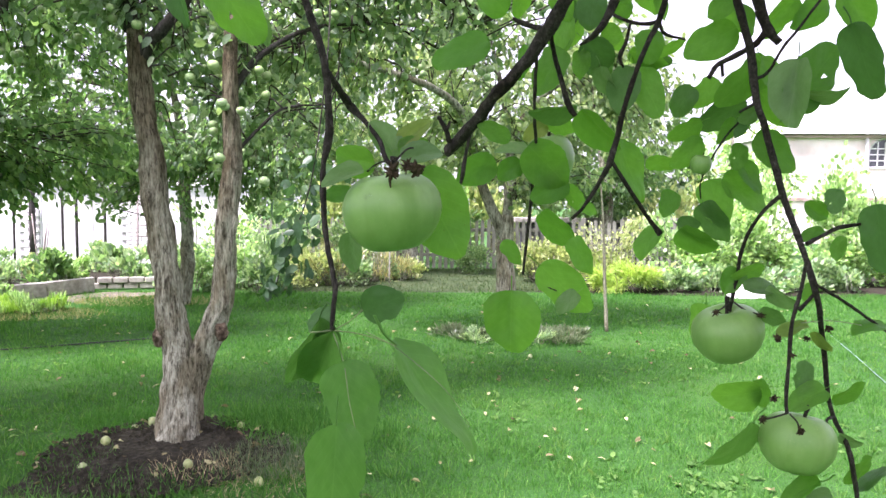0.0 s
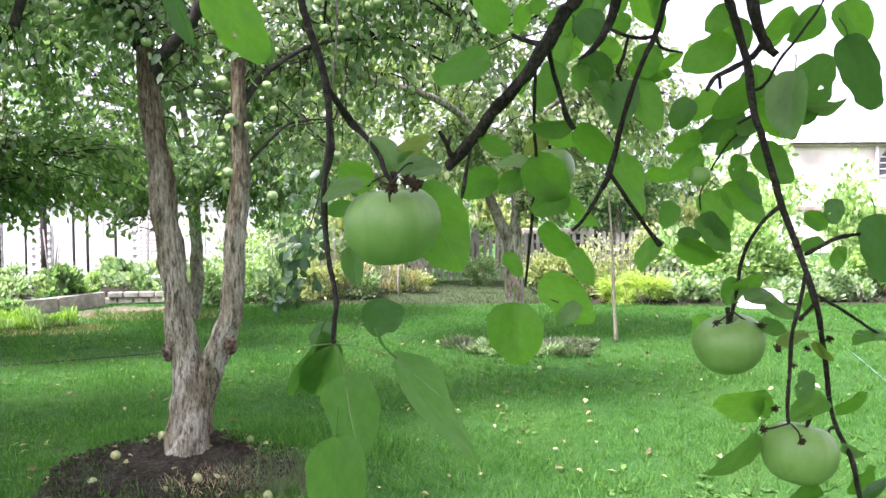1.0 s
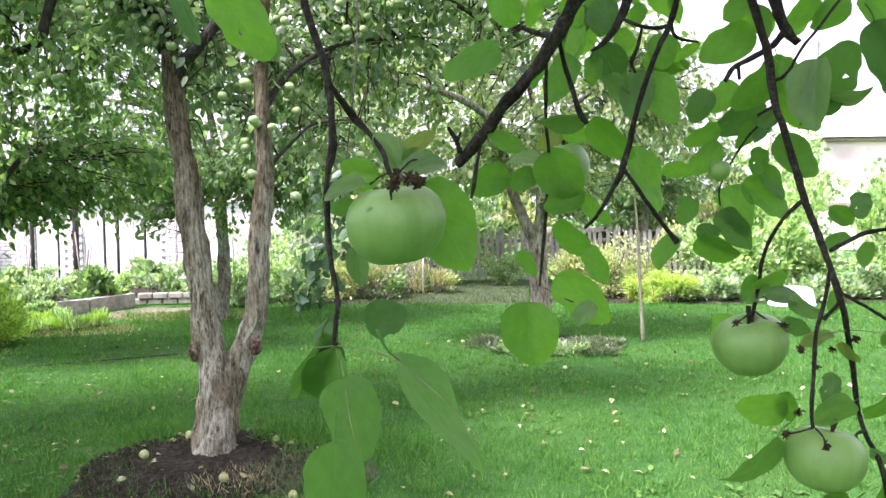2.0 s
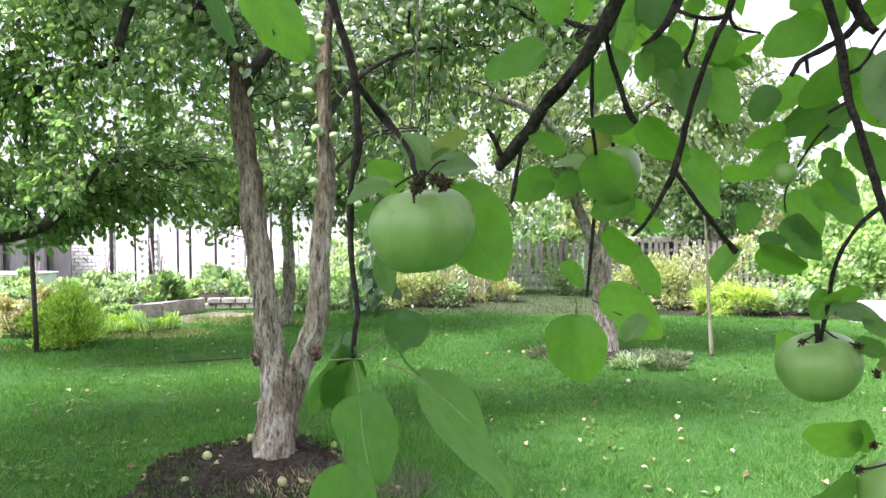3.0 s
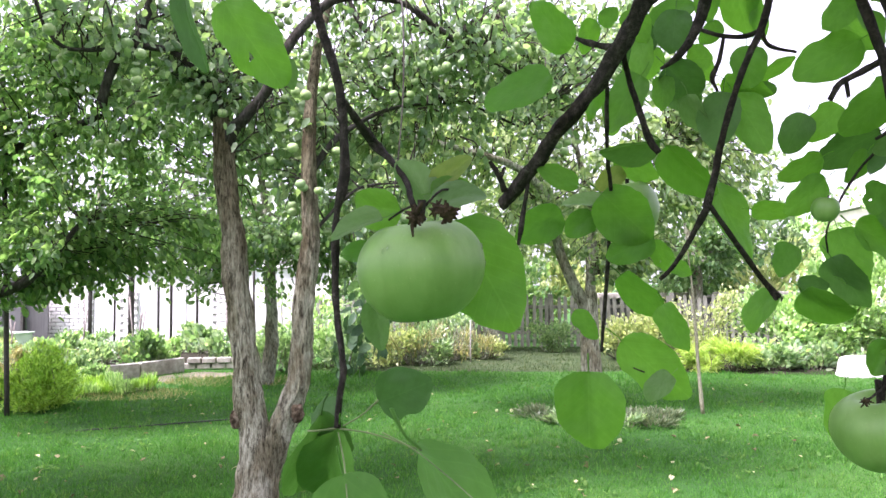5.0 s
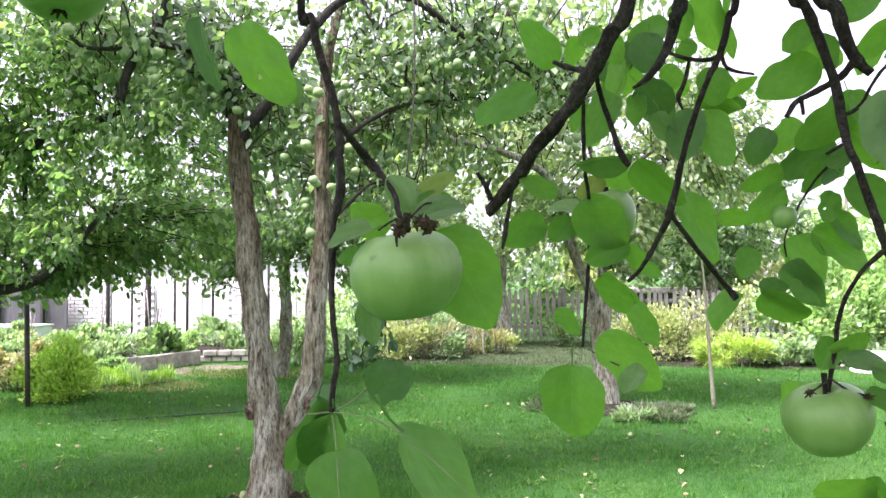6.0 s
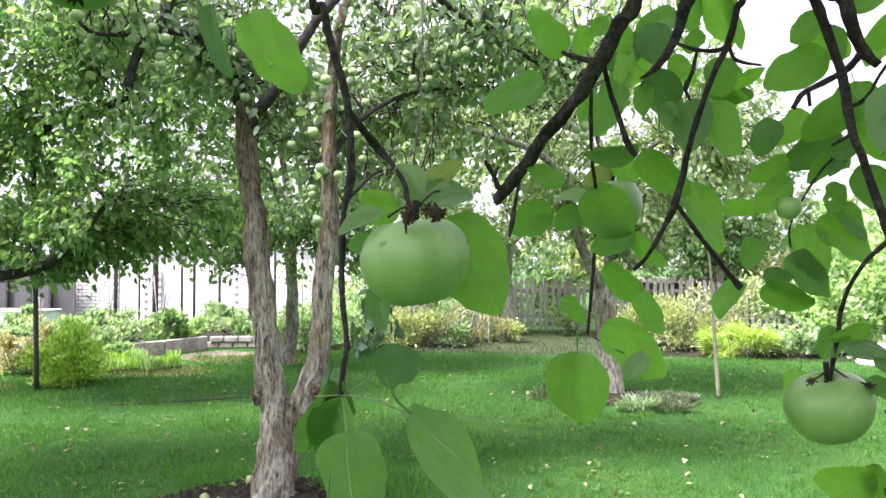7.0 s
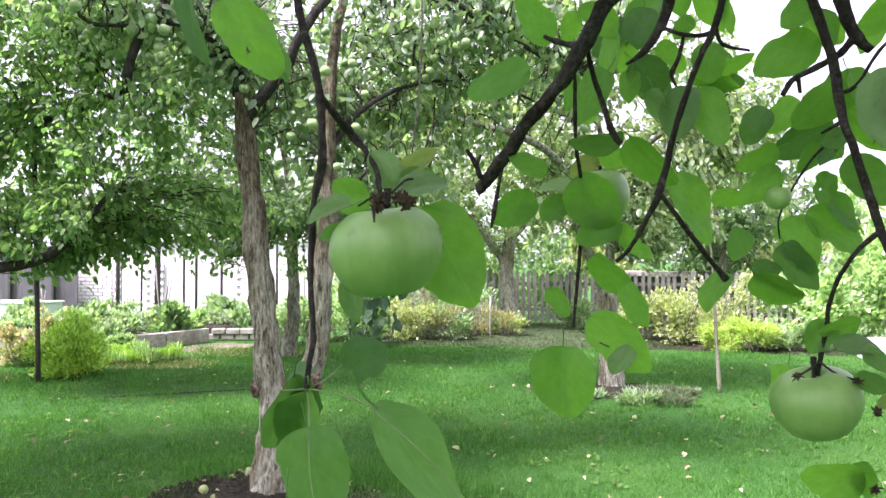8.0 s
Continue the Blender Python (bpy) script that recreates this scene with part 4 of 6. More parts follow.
def block(name, c, s, material, parent=None, label="", edge=0.01, rz=0.0):
    """A block with eased edges."""
    bm = bmesh.new()
    v, f = box((0, 0, 0), s, 0)
    vs = [bm.verts.new(p) for p in v]
    for q in f:
        bm.faces.new([vs[i] for i in q])
    bmesh.ops.recalc_face_normals(bm, faces=bm.faces)
    if edge:
        bmesh.ops.bevel(bm, geom=list(bm.edges), offset=edge, segments=1, affect="EDGES")
    bmesh.ops.transform(bm, matrix=Matrix.Translation(c) @ Matrix.Rotation(rz, 4, "Z"), verts=bm.verts)
    me = bpy.data.meshes.new(name)
    bm.to_mesh(me)
    bm.free()
    me.materials.append(material)
    return part(name, me, parent, label)


FENCE_Y = 16.9
fence = thing("picket_fence", (0, FENCE_Y, 0), "weathered grey wooden picket fence across the garden's end", "fence")
picket = bpy.data.meshes.new("picket")
bm = bmesh.new()
for q in ((0.01, 0.0), (0.09, 0.0), (0.09, 1.15), (0.05, 1.2), (0.01, 1.15)):
    bm.verts.new((q[0] - 0.05, 0.0, q[1]))
top = bmesh.ops.extrude_face_region(bm, geom=[bm.faces.new(bm.verts)])
bmesh.ops.translate(bm, verts=[g for g in top["geom"] if isinstance(g, bmesh.types.BMVert)], vec=(0, 0.022, 0))
bmesh.ops.recalc_face_normals(bm, faces=bm.faces)
bm.to_mesh(picket)
bm.free()
picket.materials.append(GREY_BOARD)
for k in range(80):
    ob = part("picket", picket, fence)
    ob.matrix_basis = Matrix.LocRotScale((-5.0 + 0.145 * k, FENCE_Y - 0.03, rng.uniform(0.0, 0.05)), Euler((rng.uniform(-0.02, 0.02), rng.uniform(-0.03, 0.03), 0)), (1, 1, rng.uniform(0.95, 1.05)))
for z in (0.35, 0.95):
    block("rail", (0.7, FENCE_Y + 0.025, z), (11.6, 0.05, 0.08), GREY_BOARD, fence)
for k in range(5):
    block("post", (-5.0 + 2.8 * k, FENCE_Y + 0.1, 0.6), (0.1, 0.1, 1.3), GREY_BOARD, fence)
shed = thing("low_shed", (4.3, 18.2, 0), "low grey board shed behind the withered canes", "shed")
block("wall", (4.3, 18.2, 0.55), (4.6, 0.1, 1.1), SHED_GREY, shed)
block("roof", (4.3, 18.4, 1.18), (4.9, 0.9, 0.12), CONCRETE, shed, "pale grey flat roof edge")


# ---- white brick wall and its posts ----
WALL_Y = 18.0
wall = thing("wall_west", (-10.0, WALL_Y, 0), "white sand-lime brick and white sheet wall of the outbuilding", "wall", kind="structure")
block("mortar_bed", (-12.5, WALL_Y + 0.07, 1.0), (1.75, 0.1, 2.0), MORTAR, wall, "", 0)
brick = bpy.data.meshes.new("brick")
bm = bmesh.new()
v, f = box((0, 0, 0), (0.243, 0.1, 0.083))
vs = [bm.verts.new(p) for p in v]
for q in f:
    bm.faces.new([vs[i] for i in q])
bmesh.ops.bevel(bm, geom=list(bm.edges), offset=0.006, segments=1, affect="EDGES")
bmesh.ops.recalc_face_normals(bm, faces=bm.faces)
bm.to_mesh(brick)
bm.free()
brick.materials.append(WHITE_BRICK)
for row in range(20):
    for k in range(6):
        ob = part("brick", brick, wall)
        ob.location = (-13.2 + 0.262 * k + 0.131 * (row % 2), WALL_Y + rng.uniform(-0.004, 0.004), 0.05 + 0.1 * row)
for x0, cols, rows in ((-10.72, 2, 14), (-8.1, 3, 19)):
    block("mortar_bed", (x0 + 0.131 * cols - 0.131, WALL_Y - 0.01, 0.05 * rows), (0.262 * cols - 0.02, 0.05, 0.1 * rows), MORTAR, wall, "", 0)
    for row in range(rows):
        for k in range(cols - row % 2):
            ob = part("brick", brick, wall)
            ob.location = (x0 + 0.262 * k + 0.131 * (row % 2), WALL_Y - 0.02 + rng.uniform(-0.004, 0.004), 0.05 + 0.1 * row)
for k in range(5):
    block("panel", (-10.95 + 1.32 * k, WALL_Y + 0.04, 0.98), (1.3, 0.06, 1.96), WHITE_SHEET, wall, "", 0.008)
block("coping", (-9.3, WALL_Y + 0.05, 2.04), (8.2, 0.35, 0.08), PALE_ROOF, wall, "", 0.01)
block("roof", (-9.3, WALL_Y + 1.6, 2.2), (8.4, 3.0, 0.1), PALE_ROOF, wall, "", 0.01)
for x, y, r, h in ((-11.06, 17.0, 0.05, 2.3), (-10.39, 17.0, 0.028, 2.2), (-9.94, 17.0, 0.075, 2.6), (-9.21, 17.0, 0.032, 2.3), (-8.87, 17.0, 0.036, 2.4), (-8.18, 17.0, 0.034, 2.4), (-6.7, 17.0, 0.03, 2.3)):
    p = thing("trellis_post", (x, y, 0), "dark metal trellis post in front of the white wall", "post", "trellis posts")
    stem("shaft", [(x, y, -0.05), (x, y, h)], [r, r], DARK_METAL, p, 10, 3, 0.0)
    block("cap", (x, y, h), (r * 2.6, r * 2.6, 0.02), DARK_METAL, p, "", 0.004)
grey_fence = thing("grey_fence", (-16.0, 17.6, 0), "dark grey sheet fence with upright battens", "fence")
for k in range(10):
    block("sheet", (-18.9 + 0.66 * k, 17.6, 0.95), (0.64, 0.03, 1.7), SHED_GREY, grey_fence, "", 0.004)
for k in range(5):
    block("post", (-18.6 + 1.32 * k, 17.52, 0.95), (0.08, 0.08, 1.9), DARK_METAL, grey_fence, "", 0.005)
MINT = simple("pale_green_paint", [(0.3, (0.5, 0.66, 0.48)), (0.7, (0.62, 0.76, 0.6))], 5, 0.6)
cold_frame = thing("cold_frame", (-13.2, 16.2, 0), "low pale green wooden garden box before the grey fence", "garden box")
block("side_board", (-13.2, 15.8, 0.2), (1.7, 0.04, 0.4), MINT, cold_frame)
block("side_board", (-13.2, 16.6, 0.2), (1.7, 0.04, 0.4), MINT, cold_frame)
for x in (-14.03, -12.37):
    block("end_board", (x, 16.2, 0.2), (0.04, 0.76, 0.4), MINT, cold_frame)
block("lid", (-13.2, 16.2, 0.425), (1.78, 0.9, 0.045), MINT, cold_frame, "pale green lid lying flat")
ladder = thing("ladder", (-7.3, 17.3, 0), "grey wooden ladder leaning on the white wall", "ladder")
for dx in (-0.2, 0.2):
    stem("rail", [(-7.3 + dx, 17.2, 0.0), (-7.6 + dx * 0.7, 17.85, 2.1)], [0.028, 0.024], LADDER_GREY, ladder, 8, 3, 0.0)
for k in range(7):
    u = 0.1 + 0.125 * k
    w = 0.2 * (1 - 0.3 * u)
    stem("rung", [(-7.3 - 0.3 * u - w, 17.2 + 0.65 * u, 2.1 * u), (-7.3 - 0.3 * u + w, 17.2 + 0.65 * u, 2.1 * u)], [0.015, 0.015], LADDER_GREY, ladder, 6, 2, 0.0)


# ---- raised bed ----
bed = thing("raised_bed", (-6.0, 10.4, 0), "raised vegetable bed edged with concrete slabs and bricks", "garden bed", kind="structure")


def slab(a, b, h, w, z=0.0, name="kerb_slab"):
    a, b = Vector(a), Vector(b)
    d = b - a
    block(name, ((a.x + b.x) / 2, (a.y + b.y) / 2, z + h / 2), (d.length - 0.012, w, h), CONCRETE, bed, "", 0.012, math.atan2(d.y, d.x))


EDGE = [(-9.4, 10.2), (-8.0, 10.35), (-6.8, 10.5), (-6.4, 11.25), (-6.05, 12.1)]
for p, q in zip(EDGE[:-1], EDGE[1:]):
    slab(p, q, 0.26, 0.1)
for row in range(2):
    for k in range(4):
        slab((-6.2 + 0.26 * k + 0.1 * row, 12.36 + 0.05 * k, 0), (-5.95 + 0.26 * k + 0.1 * row, 12.41 + 0.05 * k, 0), 0.1, 0.12, 0.02 + 0.105 * row, "bed_brick")
flat_patch("soil_strip", [(-9.4, 10.3), (-8.0, 10.4), (-6.9, 10.5), (-6.75, 11.2), (-6.5, 12.5), (-6.2, 15.5), (-9.0, 16.0), (-12.0, 15.5), (-12.0, 11.0)], 0.06, SOIL, "dark soil of the raised vegetable bed", "soil", 0.05)
flat_patch("earth_path", [(-6.5, 10.3), (-5.9, 10.5), (-5.3, 11.3), (-4.6, 11.7), (-4.4, 12.1), (-5.3, 12.1), (-5.95, 12.0)], 0.006, simple("trodden_earth", [(0.3, (0.09, 0.08, 0.055)), (0.7, (0.22, 0.2, 0.145))], 9, 0.95, relief=0.7), "trodden bare earth path beside the raised bed", "path", 0.005)

# ---- house on the right ----
house = thing("house", (20.0, 32.0, 0), "pale pink brick house with arched windows behind the hedge", "house")
block("wall", (22.5, 33.0, 2.3), (16.0, 6.0, 4.6), PINK_WALL, house, "", 0.02)
block("cornice", (22.5, 29.92, 4.55), (16.3, 0.3, 0.14), TRIM_BROWN, house, "brown cornice under the eaves", 0.02)
rv = [(14.2, 29.6, 4.65), (30.8, 29.6, 4.65), (30.8, 36.4, 4.65), (14.2, 36.4, 4.65), (17.0, 33.0, 6.9), (28.0, 33.0, 6.9)]
part("roof", mesh_data("roof", rv, [(0, 1, 5, 4), (1, 2, 5), (2, 3, 4, 5), (3, 0, 4), (0, 3, 2, 1)], PALE_ROOF, False), house, "pale hipped roof")
block("string_course", (22.5, 29.96, 1.9), (16.05, 0.12, 0.16), TRIM_BROWN, house, "", 0.01)
stem("downpipe", [(17.9, 29.85, 0.0), (17.9, 29.85, 5.2)], [0.07, 0.07], ENAMEL, house, 10, 2, 0.0)


def arched(x, z, w, h, y):
    pts = [(-w / 2, 0), (w / 2, 0), (w / 2, h - w / 2)] + [(w / 2 * math.cos(a), h - w / 2 + w / 2 * math.sin(a)) for a in np.linspace(0, math.pi, 12)[1:-1]] + [(-w / 2, h - w / 2)]
    n = len(pts)
    v = [(x + p, y, z + q) for p, q in pts] + [(x + p * 1.16, y - 0.06, z + q * 1.1 - 0.06) for p, q in pts]
    win = part("window", mesh_data("window", v[:n], [tuple(range(n))], WINDOW_GLASS, False), house, "dark arched window")
    part("surround", mesh_data("surround", v, [(k, (k + 1) % n, n + (k + 1) % n, n + k) for k in range(n)], ENAMEL, False), win)
    for k in (-1, 0, 1):
        block("glazing_bar", (x + k * w / 4, y - 0.02, z + h * 0.45), (0.05, 0.03, h * 0.9), ENAMEL, win, "", 0.004)
    for k in (1, 2, 3):
        block("glazing_bar", (x, y - 0.02, z + h * 0.22 * k), (w, 0.03, 0.05), ENAMEL, win, "", 0.004)


arched(18.75, 3.3, 1.3, 1.15, 29.98)
arched(23.0, 3.3, 1.3, 1.15, 29.98)
arched(19.0, 0.5, 1.3, 1.2, 29.98)

# ---- tub, hoses ----
tub = thing("enamel_tub", (5.2, 11.8, 0), "upturned white enamel tub beside the border", "tub")
tv, tf = [], []
for i, (r, z) in enumerate(((1.0, 0.0), (1.02, 0.03), (0.97, 0.05), (0.9, 0.2), (0.82, 0.28), (0.6, 0.31))):
    for k in range(24):
        a = 2 * math.pi * k / 24
        c, s = math.cos(a), math.sin(a)
        tv.append((5.2 + 0.36 * r * math.copysign(abs(c) ** 0.6, c), 11.8 + 0.24 * r * math.copysign(abs(s) ** 0.7, s), z))
for i in range(5):
    for k in range(24):
        tf.append((i * 24 + k, i * 24 + (k + 1) % 24, (i + 1) * 24 + (k + 1) % 24, (i + 1) * 24 + k))
tf.append(tuple(range(120, 144)))
part("basin", mesh_data("basin", tv, tf, ENAMEL), tub)
hose = stem("garden_hose", [(-4.7, 7.08, 0.002), (-4.6, 7.13, 0.008), (-4.27, 7.27, 0.01), (-3.41, 7.72, 0.01), (-3.1, 7.86, 0.003)], [0.008, 0.008], RUBBER, None, 8, 8, 0.0)
tagged(hose, "black rubber garden hose lying in the grass", "hose")

hose = stem("garden_hose", [(4.59, 8.22, 0.01), (4.21, 7.11, 0.018), (3.80, 5.93, 0.018), (3.54, 5.05, 0.01)], [0.0042, 0.0042], HOSE_BLUE, None, 8, 8, 0.0)
tagged(hose, "thin pale blue hose lying in the grass", "hose")

# ---- fallen apples and leaves ----
WINDFALL = mesh_data("windfall", *apple_points(0.034, 0.88, 8, 14), APPLE_FALLEN)


def windfall(x, y, s=1.0):
    z = 0.034 * s if not bool(in_soil(np.array(x), np.array(y))) else 0.034 * s + 0.03
    ob = part("fallen_apple", WINDFALL)
    ob.matrix_basis = Matrix.LocRotScale((x, y, z - 0.008), Euler(rng.uniform(-1.5, 1.5, 3)), (s, s, s))
    tagged(ob, "pale yellow-green fallen apple lying on the ground", "apple", "fallen apples")


# ---- near leaves ----
def near_leaf_mat(name, low, high, through, translucency=0.5):
    """A leaf seen close: midrib and side veins, blotches, light shining through."""
    m, nt, b = shader(name)
    co = nt.nodes.new("ShaderNodeTexCoord")
    xyz = nt.nodes.new("ShaderNodeSeparateXYZ")
    nt.links.new(co.outputs["Object"], xyz.inputs["Vector"])

    def calc(op, a, c=None):
        n = nt.nodes.new("ShaderNodeMath")
        n.operation = op
        for sock, val in zip(n.inputs, (a, c)):
            if isinstance(val, bpy.types.NodeSocket):
                nt.links.new(val, sock)
            elif val is not None:
                sock.default_value = val
        return n.outputs["Value"]

    ax = calc("ABSOLUTE", xyz.outputs["X"])
    mid = calc("SUBTRACT", 1.0, calc("MULTIPLY", ax, 48.0))
    mid = calc("MAXIMUM", mid, 0.0)
    side = calc("SINE", calc("MULTIPLY", calc("SUBTRACT", xyz.outputs["Y"], calc("MULTIPLY", ax, 0.75)), 52.0))
    side = calc("MULTIPLY", calc("MAXIMUM", calc("SUBTRACT", side, 0.86), 0.0), 4.0)
    vein = calc("MINIMUM", calc("ADD", mid, side), 1.0)
    f = noise_tex(nt, 5.0, 5)
    rnd = nt.nodes.new("ShaderNodeObjectInfo").outputs["Random"]
    c = mix(nt, low, high, rnd)
    c = mix(nt, c, mix(nt, c, (0.86, 0.9, 0.8), 1.0, "MULTIPLY"), ramp(nt, f, [(0.4, (0, 0, 0)), (0.62, (1, 1, 1))]))
    c = mix(nt, c, mix(nt, c, (1.7, 1.5, 1.8), 1.0, "MULTIPLY"), calc("MULTIPLY", vein, 0.2))
    spots = noise_tex(nt, 26.0, 2)
    c = mix(nt, c, (0.09, 0.05, 0.02), ramp(nt, spots, [(0.74, (0, 0, 0)), (0.78, (0.8, 0.8, 0.8))]))
    nt.links.new(c, b.inputs["Base Color"])
    b.inputs["Roughness"].default_value = 0.5
    b.inputs["Specular IOR Level"].default_value = 0.25
    bump(nt, b, calc("ADD", vein, calc("MULTIPLY", f, 1.5)), 0.1, 0.012)
    tr = nt.nodes.new("ShaderNodeBsdfTranslucent")
    nt.links.new(mix(nt, c, through, 1.0, "MULTIPLY"), tr.inputs["Color"])
    ms = nt.nodes.new("ShaderNodeMixShader")
    ms.inputs["Fac"].default_value = translucency
    nt.links.new(b.outputs["BSDF"], ms.inputs[1])
    nt.links.new(tr.outputs["BSDF"], ms.inputs[2])
    nt.links.new(ms.outputs["Shader"], nt.nodes["Material Output"].inputs["Surface"])
    return m


TONES = {"n": near_leaf_mat("near_leaf_green", (0.06, 0.158, 0.022), (0.105, 0.235, 0.036), (1.6, 2.0, 0.7), 0.54),
         "d": near_leaf_mat("near_leaf_dark", (0.045, 0.115, 0.03), (0.065, 0.15, 0.035), (1.4, 1.7, 0.8), 0.42),
         "s": near_leaf_mat("near_leaf_shade", (0.085, 0.195, 0.045), (0.105, 0.225, 0.055), (1.5, 1.85, 0.8), 0.48),
         "p": near_leaf_mat("near_leaf_underside", (0.095, 0.18, 0.06), (0.14, 0.235, 0.085), (1.2, 1.5, 0.8), 0.45),
         "y": near_leaf_mat("near_leaf_yellowing", (0.13, 0.2, 0.045), (0.19, 0.24, 0.055), (1.3, 1.5, 0.7), 0.5)}


def leaf_shape(kind, form=0):
    """An apple leaf one unit long: broad, toothed, with its own fold and curl."""
    rows, cols = 20, 8
    verts, faces = [], []
    for i in range(rows + 1):
        e = math.pi * i / rows
        u = (1 - math.cos(e)) / 2
        u = u ** 1.1 + 0.03 * max(0.0, u - 0.95) / 0.05
        w = 0.53 * max(0.0, math.sin(e)) ** 0.9 * (1 + 0.16 * math.cos(e))
        tooth = 1 + (0.01 if i % 2 else -0.008)
        for k in range(cols + 1):
            v = 2 * k / cols - 1
            x = v * w * (tooth if abs(v) == 1 else 1.0)
            fold = (0.12, 0.5, 0.22, 0.08)[kind]
            z = fold * abs(x) * (1 - 0.25 * abs(v))
            z += 0.022 * math.sin(u * (9, 7, 6, 13)[kind] + v * 2.0) * abs(v)
            curl = (0.12, 0.1, 0.42, 0.06)[kind]
            z -= curl * u * u
            y = u - (0.16 * u ** 3 if kind == 2 else 0.0)
            if kind == 3 and v > 0:
                x *= 1 - 0.22 * v * v * math.exp(-((i - 9.5) / 1.8) ** 2)
            q = Vector((x * 2.2 + 7 * form, y * 2.2 + 3 * kind, 0.5))
            z += 0.07 * noise.noise(q) + 0.03 * noise.noise(q * 2.6)
            x += 0.075 * noise.noise(q * 1.3 + Vector((0, 0, 9))) + 0.03 * v * noise.noise(q * 4 + Vector((0, 0, 5))) + (0.0, 0.05, -0.06)[form] * u * u
            verts.append((x, y, z))
    eaten = (8 * 11 + 5,) if kind == 3 and form == 2 else ()
    for i in range(rows):
        for k in range(cols):
            a = i * (cols + 1) + k
            if i * cols + k in eaten:      # a hole left by an insect
                faces.append((a, a + 1, a + cols + 2))
                continue
            faces.append((a, a + 1, a + cols + 2, a + cols + 1))
    sv, sf = tube([(0, 0.02, 0.0), (0, -0.1, -0.02), (0, -0.24, 0.03)], [0.012, 0.012, 0.016], 5, 3)
    return join([(verts, faces), (sv, sf)])


LEAF_MESH = {(k, t, g): mesh_data("leaf", *leaf_shape(k, g), m) for k in range(4) for t, m in TONES.items() for g in range(3)}

near_tree = thing("apple_tree", (1.9, -0.6, 0), "apple tree with dark twigs and broad leaves hanging close", "apple tree", "apple trees of the garden")
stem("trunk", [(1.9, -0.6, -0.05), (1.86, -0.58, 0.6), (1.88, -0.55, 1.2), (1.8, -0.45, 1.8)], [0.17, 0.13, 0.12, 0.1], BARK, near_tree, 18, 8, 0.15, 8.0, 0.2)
stem("bough", [(1.82, -0.48, 1.7), (1.5, -0.1, 2.05), (1.0, 0.3, 2.22), (0.5, 0.52, 2.25), (0.1, 0.55, 2.22), (-0.35, 0.5, 2.2)], [0.085, 0.07, 0.055, 0.042, 0.03, 0.016], BARK_DARK, near_tree, 12, 8, 0.15, 14.0)
stem("bough", [(1.8, -0.45, 1.75), (1.9, -0.5, 2.4), (1.8, -0.8, 3.2)], [0.08, 0.06, 0.03], BARK_DARK, near_tree, 10, 6, 0.15, 14.0)
BOUGH = [(1.0, 0.3, 2.22), (0.5, 0.52, 2.25), (0.1, 0.55, 2.22), (-0.35, 0.5, 2.2)]
# third blob: unseen leaves added overhead to shade the large apple and nearby leaves
crown(near_tree, [BOUGH, [(1.9, -0.5, 2.4), (1.8, -0.8, 3.2)]], [(1.6, -0.5, 2.9, 1.3, 1.2, 0.5, 3), (0.3, 0.2, 3.0, 1.1, 0.7, 0.35, 2), (-0.75, 0.08, 2.95, 0.5, 0.42, 0.25, 2.2)], 220, 14000, 0.1, LEAF_APPLE, 0)


def near_stem(name, pts, radii):
    top = pts[0]
    if top[2] > 1.71 and max(radii) > 0.003:      # runs on up to the bough
        spine = curve_points(BOUGH, 8)
        join_at = spine[np.argmin((spine[:, 0] - top[0] + 0.0) ** 2)]
        pts = [tuple(join_at), tuple((np.array(top) * 0.6 + join_at * 0.4) + np.array((0, 0.03, 0)))] + pts
        radii = [radii[0] * 1.3, radii[0] * 1.15] + radii
    big = max(radii) > 0.006
    stem(name, pts, [0.76 * r for r in radii], STALK if max(radii) < 0.00085 else BARK_TWIG, near_tree, 16 if big else 10, 12 if big else 9, 0.42 if big else 0.36, 60.0 if big else 95.0)
    return pts


def near_leaf(base, tip, width, tilt, kind, tone):
    b, t = Vector(base), Vector(tip)
    along = (t - b).normalized()
    face = (Vector((0.02, 0.0, 1.5)) - (b + t) / 2).normalized()
    side = along.cross(face).normalized()
    up = side.cross(along)
    rot = Matrix((side, along, up)).transposed().to_4x4()
    ob = part("leaf", LEAF_MESH[(kind, tone, int(rng.integers(0, 3)))], near_tree)
    length = (t - b).length
    ob.matrix_basis = Matrix.Translation(b) @ rot @ Matrix.Rotation(radians(tilt), 4, "Y") @ Matrix.Diagonal((width, length, (width + length) / 2, 1))
    if tone in "yp":
        tagged(ob, label="yellowing leaf" if tone == "y" else "leaf turned to show its pale underside")


def dried_blossom(place, r):
    """A brown tuft of withered sepals."""
    r *= 0.88
    pieces = []
    c = np.array(place)
    for k in range(40):
        d = rng.normal(size=3)
        d /= np.linalg.norm(d)
        e = np.cross(d, rng.normal(size=3))
        w = rng.normal(size=3)
        pieces.append(tube((c + w * r * 0.12, c + d * r * 0.4 + e * r * 0.35, c + d * r * rng.uniform(0.3, 0.75) + e * r * 0.6 + w * r * 0.2), (r * 0.16, r * 0.22, r * 0.1), 5, 3, 0.3, 300.0))
    part("dried_blossom", mesh_data("dried_blossom", *join(pieces), CALYX), near_tree, "withered brown blossom remains")


